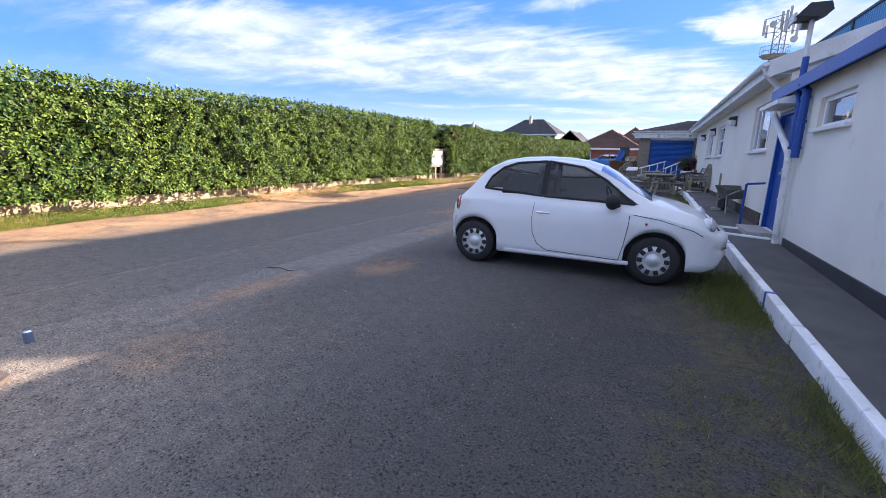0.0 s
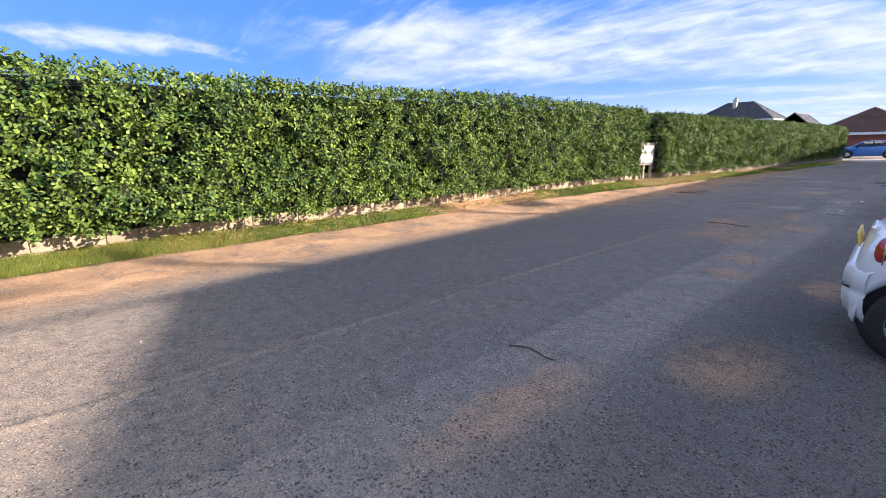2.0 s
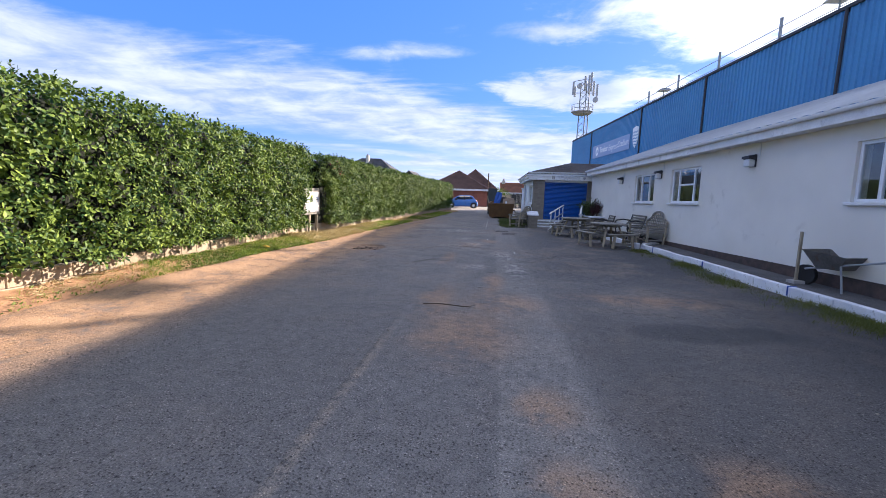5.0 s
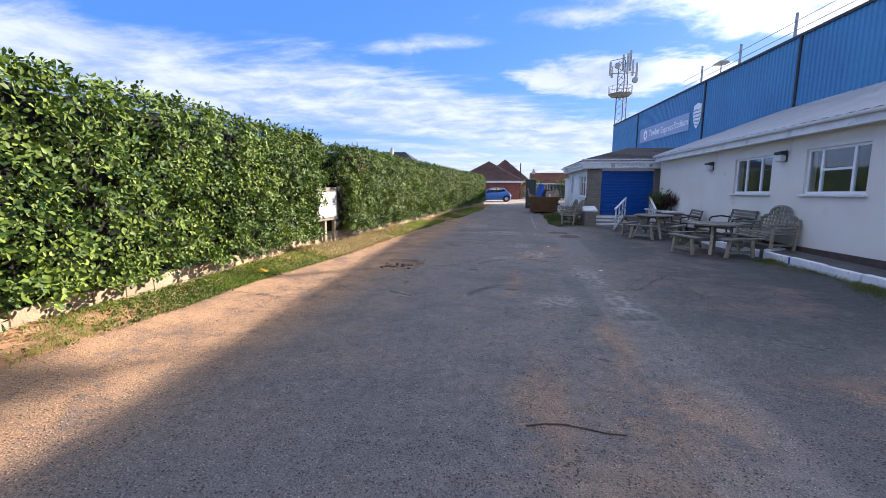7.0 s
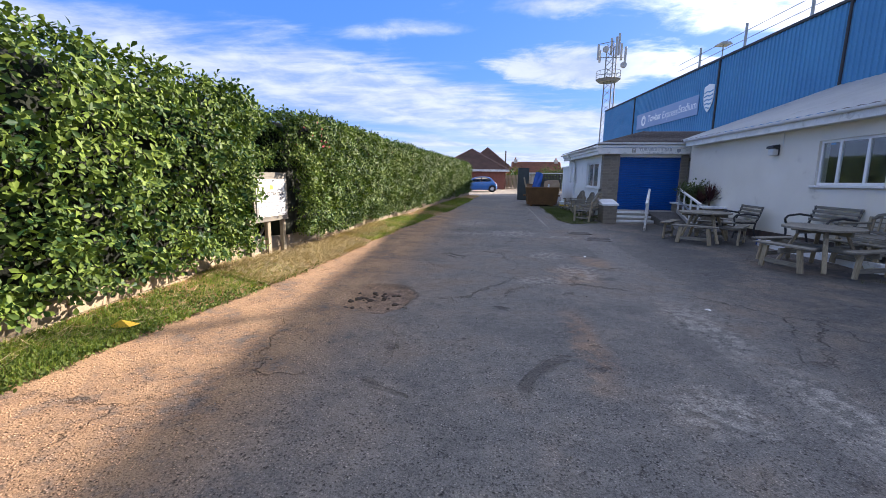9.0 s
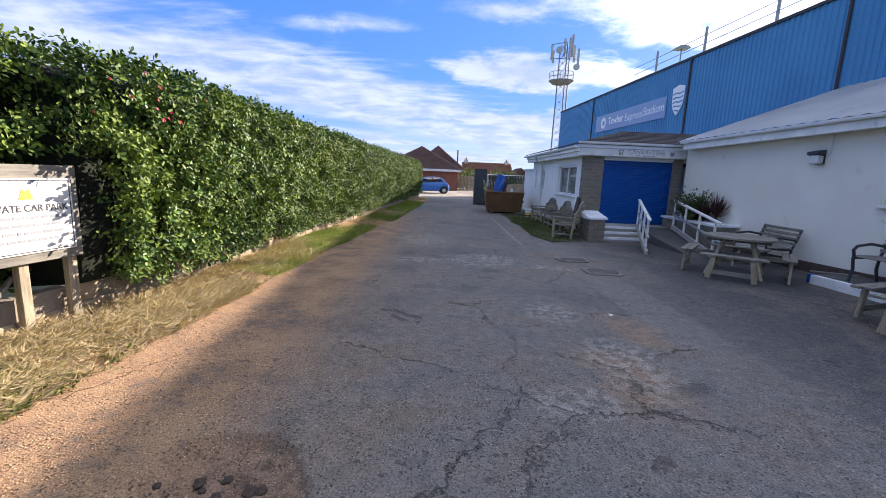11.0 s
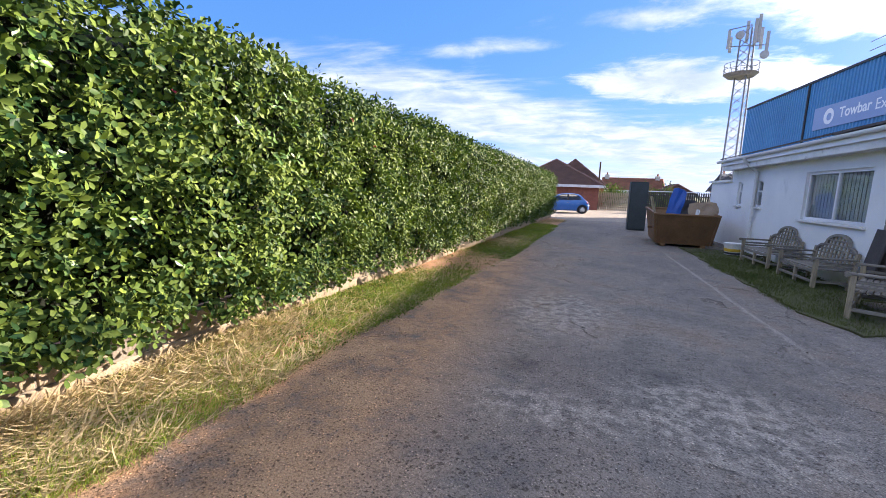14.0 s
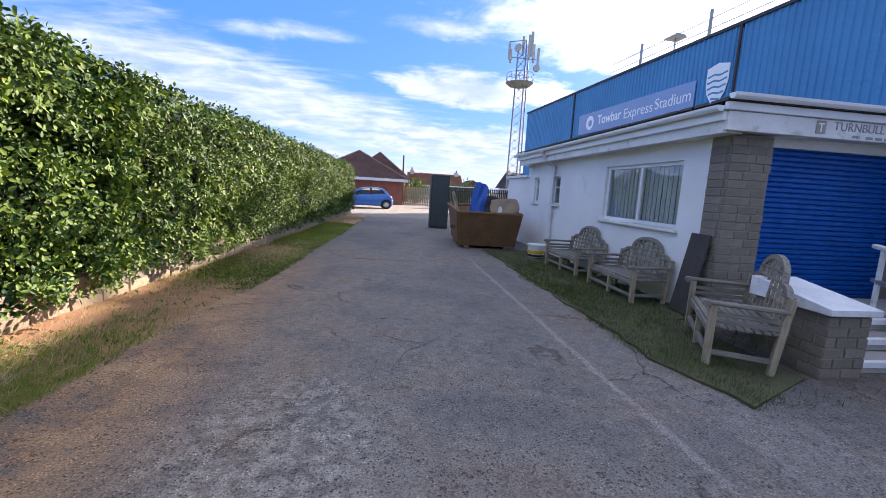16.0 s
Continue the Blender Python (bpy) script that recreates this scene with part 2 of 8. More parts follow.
def build_ground_material():
    """Worn tarmac, a newer strip, pale gravelly wear, orange dust along the bank."""
    m, n, p = start("worn_tarmac")
    at = n.add("ShaderNodeTexCoord").outputs["Object"]
    x, y, z = n.add("ShaderNodeSeparateXYZ", {0: at}).outputs
    broad, mid = n.noise(at, 0.35, 5, 0.6, 0.4), n.noise(at, 1.6, 6, 0.6, 0.3)
    small, grit = n.noise(at, 9.0, 5, 0.65), n.noise(at, 70.0, 3, 0.7)
    chips = n.add("ShaderNodeTexVoronoi", {"Vector": at, "Scale": 46.0}, feature="F1")
    loose_at = n.vec("ADD", at, n.add("ShaderNodeCombineXYZ", {0: n.math("MULTIPLY", small, 0.10), 1: n.math("MULTIPLY", grit, 0.03)}).outputs[0])
    pits = n.add("ShaderNodeTexVoronoi", {"Vector": loose_at, "Scale": 38.0}, feature="F1")
    pit = n.math("MULTIPLY", n.ramp(pits.outputs["Distance"], 0.34, 0.16), n.ramp(n.noise(at, 5.0, 4, 0.6), 0.36, 0.56))
    breaks = n.add("ShaderNodeTexVoronoi", {"Vector": at, "Scale": 10.0, "Randomness": 1.0}, feature="F1").outputs["Distance"]
    broken = n.math("MULTIPLY", n.ramp(n.math("ADD", breaks, n.math("MULTIPLY", grit, 0.25)), 0.36, 0.24), n.math("MULTIPLY", n.ramp(n.noise(at, 1.1, 5, 0.65), 0.47, 0.60), n.ramp(y, 9.0, 16.0)))
    specks = n.add("ShaderNodeTexVoronoi", {"Vector": at, "Scale": 105.0}, feature="F1")
    speck = n.ramp(specks.outputs["Distance"], 0.40, 0.15)
    chip = n.ramp(chips.outputs["Distance"], 0.42, 0.12)
    wander = n.math("MULTIPLY", n.math("SUBTRACT", mid, 0.5), 0.5)
    wander2 = n.math("MULTIPLY", n.math("SUBTRACT", small, 0.5), 0.22)
    wx = n.math("ADD", x, n.math("ADD", wander, wander2))
    wy = n.math("ADD", y, n.math("ADD", wander, wander2))
    tarmac = n.mix(n.ramp(small, 0.3, 0.7), rgb(0.138, 0.130, 0.123), rgb(0.176, 0.166, 0.156))
    pale = n.mix(n.ramp(small, 0.3, 0.7), rgb(0.185, 0.174, 0.160), rgb(0.255, 0.238, 0.216))
    brown = n.mix(n.ramp(small, 0.3, 0.7), rgb(0.17, 0.135, 0.105), rgb(0.235, 0.185, 0.145))
    dust = n.mix(n.ramp(mid, 0.3, 0.7), rgb(0.34, 0.200, 0.108), rgb(0.47, 0.300, 0.170))
    earth = n.mix(n.ramp(mid, 0.35, 0.65), rgb(0.27, 0.155, 0.085), rgb(0.42, 0.265, 0.150))
    soft_x = n.math("ADD", x, n.math("MULTIPLY", wander2, 0.35))
    # older pale surface right of the laid strip, and down the drive
    old = n.ramp(soft_x, -4.74, -4.68)
    beside = n.ramp(soft_x, -4.02, -3.90)
    old = n.math("MULTIPLY", old, n.math("SUBTRACT", 1.0, n.math("MULTIPLY", beside, n.math("ADD", 0.45, n.math("MULTIPLY", n.ramp(y, 2.5, 6.0), 0.40)))))
    drive = n.ramp(y, 8.5, 14.0)
    worn = n.math("MAXIMUM", n.math("MULTIPLY", old, n.ramp(mid, 0.2, 0.55)), n.math("MULTIPLY", drive, n.ramp(n.math("ADD", broad, n.math("MULTIPLY", mid, 0.5)), 0.60, 0.85)))
    middle = n.math("MULTIPLY", n.math("MULTIPLY", n.ramp(soft_x, -6.00, -5.92), n.ramp(soft_x, -4.68, -4.74)), n.ramp(y, 12.5, 10.0))
    worn = n.math("MAXIMUM", worn, n.math("MULTIPLY", middle, 0.20))
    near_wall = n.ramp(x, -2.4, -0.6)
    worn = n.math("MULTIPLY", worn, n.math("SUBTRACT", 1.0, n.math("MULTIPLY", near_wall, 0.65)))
    worn = n.math("MULTIPLY", worn, n.ramp(x, -9.4, -8.0))
    colour = n.mix(worn, tarmac, pale)
    # tarmac darkening towards the clubhouse kerb, and moss before it
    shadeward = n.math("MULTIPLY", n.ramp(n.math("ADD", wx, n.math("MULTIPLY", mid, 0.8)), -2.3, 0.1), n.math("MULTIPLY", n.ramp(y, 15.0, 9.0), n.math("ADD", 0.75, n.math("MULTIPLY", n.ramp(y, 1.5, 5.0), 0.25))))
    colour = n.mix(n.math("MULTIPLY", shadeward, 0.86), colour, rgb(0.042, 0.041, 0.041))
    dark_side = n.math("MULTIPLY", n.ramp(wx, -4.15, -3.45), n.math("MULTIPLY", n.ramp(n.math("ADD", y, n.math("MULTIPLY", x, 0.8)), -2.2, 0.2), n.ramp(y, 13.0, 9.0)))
    colour = n.mix(n.math("MULTIPLY", dark_side, 0.5), colour, rgb(0.060, 0.058, 0.057))   # darker tarmac towards the building
    front = n.math("MULTIPLY", n.ramp(n.math("ADD", wx, n.math("MULTIPLY", n.math("SUBTRACT", y, 14.0), -0.05)), -5.0, -2.9), n.math("MULTIPLY", n.ramp(y, 10.5, 14.5), n.ramp(y, 33.0, 29.0)))
    colour = n.mix(n.math("MULTIPLY", front, 0.75), colour, n.mix(n.ramp(small, 0.3, 0.7), rgb(0.052, 0.053, 0.056), rgb(0.082, 0.082, 0.084)))   # darker blue-grey tarmac before the bar
    moss = n.math("MULTIPLY", n.ramp(n.math("ADD", wx, n.math("MULTIPLY", small, 0.5)), -0.05, 0.75), n.ramp(mid, 0.36, 0.55))
    moss = n.math("MULTIPLY", moss, n.ramp(y, 7.5, 6.0))
    colour = n.mix(n.math("MULTIPLY", moss, 0.85), colour, n.mix(n.ramp(small, 0.35, 0.6), rgb(0.050, 0.043, 0.032), rgb(0.080, 0.080, 0.032)))
    # the strip's raised, gritty edge
    seam = n.math("ABSOLUTE", n.math("ADD", soft_x, 5.94))
    seam = n.math("MULTIPLY", n.ramp(seam, 0.075, 0.015), n.ramp(y, 10.5, 8.5))
    colour = n.mix(n.math("MULTIPLY", n.math("MULTIPLY", seam, 0.8), n.ramp(n.math("ADD", n.math("MULTIPLY", small, 0.6), n.math("MULTIPLY", grit, 0.4)), 0.40, 0.56)), colour, rgb(0.255, 0.215, 0.172))
    browned = n.math("MULTIPLY", n.ramp(n.math("ADD", n.math("MULTIPLY", broad, 0.6), n.math("MULTIPLY", mid, 0.5)), 0.50, 0.72), n.math("ADD", 0.22, n.math("MULTIPLY", drive, 0.55)))
    colour = n.mix(browned, colour, brown)

    def patch(cx, cy, rx, ry, edge=0.35):
        dx, dy = n.math("DIVIDE", n.math("SUBTRACT", wx, cx), rx), n.math("DIVIDE", n.math("SUBTRACT", wy, cy), ry)
        r = n.math("SQRT", n.math("ADD", n.math("MULTIPLY", dx, dx), n.math("MULTIPLY", dy, dy)))
        return n.ramp(r, 1.0, 1.0 - edge)

    spots = None
    for cx, cy, rx, ry in ((-5.05, 9.4, 0.75, 1.15), (-2.4, 11.55, 1.45, 0.42), (-4.32, 7.76, 0.30, 0.42), (-4.28, 6.85, 0.36, 0.36), (-3.2, 6.95, 0.42, 0.42), (-3.4, 1.35, 0.5, 0.45), (-4.1, 2.7, 0.30, 1.0), (-5.6, 10.8, 0.35, 1.3), (-4.6, 10.9, 0.75, 0.8), (-3.4, 4.3, 0.4, 0.6), (-4.75, 12.4, 0.25, 1.0), (-5.9, 15.2, 0.22, 1.2), (-5.5, 18.0, 0.5, 0.9), (-5.0, 19.3, 0.5, 0.7)):
        spot = patch(cx, cy, rx * 1.15, ry * 1.15, 0.75)
        spots = spot if spots is None else n.math("MAXIMUM", spots, spot)
    spots = n.math("MULTIPLY", spots, n.ramp(n.math("ADD", n.math("MULTIPLY", small, 0.6), n.math("MULTIPLY", mid, 0.5)), 0.38, 0.62))
    colour = n.mix(n.math("MULTIPLY", spots, 0.52), colour, earth)
    pales = None
    for cx, cy, rx, ry in ((-5.76, 19.84, 0.45, 0.55), (-6.1, 17.6, 0.5, 0.35), (-5.0, 22.6, 0.7, 0.3), (-7.7, 25.6, 0.9, 1.3), (-4.5, 15.9, 0.35, 1.2), (-7.6, 22.9, 0.9, 0.35), (-4.3, 13.9, 0.3, 1.2), (-5.4, 18.3, 0.5, 0.9), (-6.4, 23.2, 1.0, 0.9), (-5.2, 14.0, 0.4, 0.5)):
        spot = patch(cx, cy, rx, ry, 0.6)
        pales = spot if pales is None else n.math("MAXIMUM", pales, spot)
    pales = n.math("MULTIPLY", pales, n.ramp(small, 0.42, 0.60))
    colour = n.mix(n.math("MULTIPLY", pales, 0.48), colour, rgb(0.46, 0.43, 0.38))
    joint = n.math("MULTIPLY", n.ramp(n.math("ABSOLUTE", n.math("ADD", soft_x, 5.16)), 0.05, 0.012), n.math("MULTIPLY", n.ramp(y, 23.5, 26.0), n.ramp(y, 34.0, 31.0)))
    colour = n.mix(n.math("MULTIPLY", joint, 0.4), colour, rgb(0.42, 0.40, 0.36))
    sunlit_dust = n.math("MULTIPLY", n.ramp(n.math("ADD", wy, n.math("MULTIPLY", broad, 2.0)), 4.2, 0.2), n.ramp(small, 0.2, 0.65))
    colour = n.mix(n.math("MULTIPLY", sunlit_dust, n.math("MULTIPLY", n.ramp(x, -1.8, -3.6), 0.75)), colour, rgb(0.370, 0.285, 0.200))   # sandy dust at the entrance, paled further to put sunlight into the colour
    lane = n.ramp(y, 44.5, 46.5)
    colour = n.mix(lane, colour, rgb(0.30, 0.265, 0.215))
    oil = patch(-2.35, 9.9, 0.85, 0.42)
    oil = n.math("MAXIMUM", oil, patch(-1.5, 10.05, 0.55, 0.3))
    oil = n.math("MAXIMUM", oil, n.math("MULTIPLY", patch(-4.28, 13.35, 0.30, 0.22, 0.6), 0.7))
    oil = n.math("MAXIMUM", oil, n.math("MULTIPLY", patch(-6.05, -0.75, 0.24, 0.42, 0.6), 0.6))
    for cx, cy, rx, ry in ((-5.09, 17.84, 0.2, 0.15), (-7.95, 23.6, 0.28, 0.25), (-6.69, 23.82, 0.3, 0.25), (-7.5, 20.9, 0.25, 0.2), (-6.3, 22.1, 0.3, 0.2)):
        oil = n.math("MAXIMUM", oil, n.math("MULTIPLY", patch(cx, cy, rx, ry, 0.7), 0.6))
    colour = n.mix(n.math("MULTIPLY", oil, 0.75), colour, rgb(0.030, 0.030, 0.031))
    # the muddy floor of the pot hole, its broken rim darkened to paint shade
    mud = patch(-8.40, 16.40, 0.52, 0.66, 0.10)
    colour = n.mix(n.math("MULTIPLY", n.math("MULTIPLY", patch(-8.40, 16.40, 0.60, 0.75, 0.16), n.math("SUBTRACT", 1.0, mud)), n.ramp(small, 0.3, 0.55)), colour, rgb(0.075, 0.062, 0.055))
    colour = n.mix(n.math("MULTIPLY", mud, 0.9), colour, n.mix(n.ramp(small, 0.35, 0.62), rgb(0.12, 0.080, 0.058), rgb(0.30, 0.205, 0.145)))
    # sandy dust drifting off the bank
    bank = n.math("ADD", n.ramp(wx, -8.0, -9.3), n.math("MULTIPLY", n.ramp(wx, -6.6, -9.2), n.math("MULTIPLY", drive, 0.35)), clamp=True)
    bank = n.math("MULTIPLY", bank, n.ramp(n.math("ADD", n.math("MULTIPLY", small, 0.5), n.math("MULTIPLY", mid, 0.6)), 0.30, 0.62))
    colour = n.mix(n.math("MULTIPLY", bank, n.ramp(y, 36.0, 27.0)), colour, dust)
    soil = n.math("MULTIPLY", n.ramp(wx, -10.3, -10.7), n.ramp(wx, -12.6, -11.8))
    colour = n.mix(soil, colour, earth)
    # pot holes and cracks
    crackle = n.add("ShaderNodeTexVoronoi", {"Vector": n.vec("ADD", at, n.add("ShaderNodeCombineXYZ", {0: n.math("MULTIPLY", mid, 0.9), 1: n.math("MULTIPLY", small, 0.35)}).outputs[0]), "Scale": 0.42}, feature="DISTANCE_TO_EDGE").outputs["Distance"]
    crack = n.math("MULTIPLY", n.ramp(crackle, 0.005, 0.001), n.math("MULTIPLY", n.ramp(broad, 0.48, 0.6), drive))
    colour = n.mix(n.math("MULTIPLY", crack, 0.4), colour, rgb(0.028, 0.026, 0.025))
    holes = n.math("MULTIPLY", n.ramp(n.noise(at, 0.9, 4, 0.6, 0.6), 0.655, 0.70), n.math("MULTIPLY", drive, n.ramp(x, -9.2, -8.4)))
    colour = n.mix(n.math("MULTIPLY", holes, 0.55), colour, rgb(0.062, 0.052, 0.045))
    # stone chips in the binder
    stone = n.math("MULTIPLY", chip, n.ramp(n.noise(at, 16.0, 2), 0.40, 0.62))
    toned = n.mix(n.math("MULTIPLY", stone, 0.75), colour, n.vec("MULTIPLY", colour, (2.5, 2.4, 2.3)))
    toned = n.mix(n.math("MULTIPLY", speck, 0.45), toned, n.vec("MULTIPLY", toned, (1.8, 1.8, 1.8)))
    toned = n.mix(n.math("MULTIPLY", n.ramp(grit, 0.55, 0.36), 0.8), toned, n.vec("MULTIPLY", toned, (0.42, 0.42, 0.43)))
    toned = n.mix(n.math("MULTIPLY", broken, 0.7), toned, n.vec("MULTIPLY", toned, (0.40, 0.37, 0.36)))
    toned = n.mix(n.math("MULTIPLY", pit, 0.85), toned, n.vec("MULTIPLY", toned, (0.28, 0.27, 0.27)))
    # fields beyond the place
    far = n.math("MAXIMUM", n.ramp(y, 75.0, 85.0), n.math("MAXIMUM", n.ramp(n.math("ABSOLUTE", x), 34.0, 40.0), n.ramp(wx, -11.8, -12.6)))
    toned = n.mix(far, toned, rgb(0.09, 0.12, 0.045))
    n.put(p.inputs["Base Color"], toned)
    n.put(p.inputs["Roughness"], n.math("SUBTRACT", 0.93, n.math("MULTIPLY", oil, 0.25)))
    p.inputs["Specular IOR Level"].default_value = 0.3
    relief = n.math("ADD", n.math("MULTIPLY", stone, 0.5), n.math("ADD", n.math("MULTIPLY", n.math("SUBTRACT", grit, n.math("MAXIMUM", pit, broken)), 0.45), n.math("ADD", n.math("MULTIPLY", seam, 1.2), n.math("MULTIPLY", n.math("ADD", holes, crack), -1.6))))
    finish(n, p, relief, 1.0, 0.014)
    return m


def leaf_material(name, light, dark, gloss=0.38, through=0.25):
    m, n, p = start(name)
    chance = n.add("ShaderNodeNewGeometry").outputs["Random Per Island"]
    at = n.add("ShaderNodeTexCoord").outputs["Object"]
    a = n.noise(at, 1.3, 4)
    tone = n.math("ADD", n.math("MULTIPLY", chance, 0.7), n.math("MULTIPLY", n.math("SUBTRACT", a, 0.5), 0.9), clamp=True)
    colour = n.mix(tone, rgb(*dark), rgb(*light))
    n.put(p.inputs["Base Color"], colour)
    p.inputs["Roughness"].default_value = gloss
    p.inputs["Specular IOR Level"].default_value = 0.15
    tree = m.node_tree
    glow = n.add("ShaderNodeBsdfTranslucent", {"Color": n.vec("MULTIPLY", colour, (1.6, 1.7, 0.7))})
    mixed = n.add("ShaderNodeMixShader", {0: through})
    tree.links.new(p.outputs[0], mixed.inputs[1]), tree.links.new(glow.outputs[0], mixed.inputs[2])
    tree.links.new(mixed.outputs[0], tree.nodes["Material Output"].inputs[0])
    return m


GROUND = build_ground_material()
LEAF = leaf_material("hedge_leaf", (0.235, 0.315, 0.045), (0.019, 0.054, 0.018), 0.50, 0.07)
CORE_SHADE = surface("hedge_shade", (0.010, 0.015, 0.006), (0.004, 0.006, 0.003), 0.95, 5, 30, 0.6)
GRASS = leaf_material("verge_grass", (0.30, 0.30, 0.06), (0.09, 0.13, 0.025), 0.6, 0.3)
STRAW = leaf_material("dry_straw", (0.60, 0.49, 0.29), (0.32, 0.25, 0.14), 0.7, 0.15)
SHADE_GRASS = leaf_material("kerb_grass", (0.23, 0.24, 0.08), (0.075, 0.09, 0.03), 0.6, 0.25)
TWIG = surface("brown_twig", (0.13, 0.09, 0.06), (0.07, 0.05, 0.035), 0.9, 6, 60, 0.3)

PANE_REFLECTION = surface("pale_pane_reflection", (0.66, 0.68, 0.68), (0.52, 0.54, 0.55), 0.8, 3, 30, 0.1)

# ---- building blocks ----
def mesh_of(bm, name, material, smooth=False):
    bmesh.ops.recalc_face_normals(bm, faces=bm.faces[:])
    data = bpy.data.meshes.new(name)
    if smooth:
        for f in bm.faces:
            f.smooth = True
    bm.to_mesh(data)
    bm.free()
    if material:
        data.materials.append(material)
    return data


def part(name, bm, material, parent=None, label="", smooth=False, at=None):
    """Links a bmesh as one mesh object under a thing or part."""
    ob = new(name, mesh_of(bm, name, material, smooth))
    ob.parent = parent
    if at is not None:
        ob.matrix_basis = at
    return tagged(ob, label)


def thing(name, at, label, category, group=""):
    ob = new(name)
    ob.empty_display_size = 0.2
    ob.matrix_basis = at
    return tagged(ob, label, category, group)


def setting(name, bm, material, label="", at=None, smooth=False):
    ob = part(name, bm, material, None, label, smooth, at)
    return tagged(ob, kind="structure")


def box(x0, x1, y0, y1, z0, z1, bevel=0.0, bm=None):
    own = bm or bmesh.new()
    made = bmesh.ops.create_cube(own, size=1.0)["verts"]
    bmesh.ops.transform(own, verts=made, matrix=Matrix.Translation(((x0 + x1) / 2, (y0 + y1) / 2, (z0 + z1) / 2)) @ Matrix.Diagonal((abs(x1 - x0), abs(y1 - y0), abs(z1 - z0), 1)))
    if bevel:
        edges = list({e for v in made for e in v.link_edges})
        bmesh.ops.bevel(own, geom=edges, offset=bevel, segments=1 if bevel < 0.01 else 2, affect="EDGES", profile=0.6)
    return own


def rod(a, b, r0, r1=None, sides=10, bm=None):
    own = bm or bmesh.new()
    a, b = Vector(a), Vector(b)
    way = b - a
    made = bmesh.ops.create_cone(own, cap_ends=True, segments=sides, radius1=r0, radius2=r0 if r1 is None else r1, depth=way.length)["verts"]
    bmesh.ops.transform(own, verts=made, matrix=Matrix.Translation((a + b) / 2) @ way.to_track_quat("Z", "Y").to_matrix().to_4x4())
    return own


def bar(a, b, width, height, bm=None, bevel=0.0):
    """A squared timber from a to b."""
    own = bm or bmesh.new()
    a, b = Vector(a), Vector(b)
    way = b - a
    made = bmesh.ops.create_cube(own, size=1.0)["verts"]
    bmesh.ops.transform(own, verts=made, matrix=Matrix.Translation((a + b) / 2) @ way.to_track_quat("Y", "Z").to_matrix().to_4x4() @ Matrix.Diagonal((width, way.length, height, 1)))
    if bevel:
        bmesh.ops.bevel(own, geom=list({e for v in made for e in v.link_edges}), offset=bevel, segments=1, affect="EDGES")
    return own


def prism(points, axis, low, high, bm=None):
    """A polygon pushed along an axis: points are (y, z) for x, (x, z) for y, (x, y) for z."""
    own = bm or bmesh.new()

    def put(p, q):
        return {"x": (q, p[0], p[1]), "y": (p[0], q, p[1]), "z": (p[0], p[1], q)}[axis]

    a = [own.verts.new(put(p, low)) for p in points]
    b = [own.verts.new(put(p, high)) for p in points]
    own.faces.new(a), own.faces.new(b[::-1])
    for i in range(len(points)):
        j = (i + 1) % len(points)
        own.faces.new((a[i], b[i], b[j], a[j]))
    return own


def plain(verts, faces):
    bm = bmesh.new()
    vs = [bm.verts.new(v) for v in verts]
    for f in faces:
        bm.faces.new([vs[i] for i in f])
    return bm


def wall_with_holes(along, low, high, thick, holes):
    """A wall in the y-z plane, outer face at x = 0, solid towards +x; holes are (y0, y1, z0, z1)."""
    bm = bmesh.new()
    ys = sorted({along[0], along[1], *[v for h in holes for v in h[:2]]})
    zs = sorted({low, high, *[v for h in holes for v in h[2:]]})
    for y0, y1 in zip(ys, ys[1:]):
        for z0, z1 in zip(zs, zs[1:]):
            if any(h[0] <= y0 and y1 <= h[1] and h[2] <= z0 and z1 <= h[3] for h in holes):
                continue
            box(0, thick, y0, y1, z0, z1, bm=bm)
    bmesh.ops.remove_doubles(bm, verts=bm.verts[:], dist=0.0005)
    seen = {}
    for f in bm.faces:
        seen.setdefault(tuple(round(c, 3) for c in f.calc_center_median()), []).append(f)
    bmesh.ops.delete(bm, geom=[f for fs in seen.values() if len(fs) > 1 for f in fs], context="FACES")
    return bm


def text_mesh(words, size, depth, material, name, parent, at, width=None, label="", bold=0.0):
    curve = bpy.data.curves.new(name, "FONT")
    curve.body, curve.size, curve.extrude, curve.align_x, curve.align_y, curve.offset = words, size, depth, "CENTER", "CENTER", bold
    probe = bpy.data.objects.new(name, curve)
    scene.collection.objects.link(probe)
    bpy.context.view_layer.update()
    data = bpy.data.meshes.new_from_object(probe.evaluated_get(bpy.context.evaluated_depsgraph_get()))
    wide = max(1e-6, max((v.co.x for v in data.vertices), default=1) - min((v.co.x for v in data.vertices), default=0))
    if width:
        data.transform(Matrix.Diagonal((width / wide, 1, 1, 1)))
    bpy.data.objects.remove(probe)
    data.materials.clear()
    data.materials.append(material)
    ob = new(name, data)
    ob.parent = parent
    ob.matrix_basis = at
    return tagged(ob, label)


# ---- ground ----
def pot_hole(x, y):
    """Depth of the muddy hole broken out of the drive."""
    dx, dy = (x + 8.40) / 0.52, (y - 16.40) / 0.64
    r = math.hypot(dx, dy) + 0.45 * noise.noise((x * 2.2, y * 2.2, 9.0)) + 0.12 * noise.noise((x * 9, y * 9, 2.0))
    if r > 1.0:
        return 0.0
    floor = 0.055 + 0.018 * noise.noise((x * 7, y * 7, 5.0)) + 0.010 * noise.noise((x * 17, y * 17, 8.0))
    return floor * min(1.0, (1.0 - r) / 0.14)


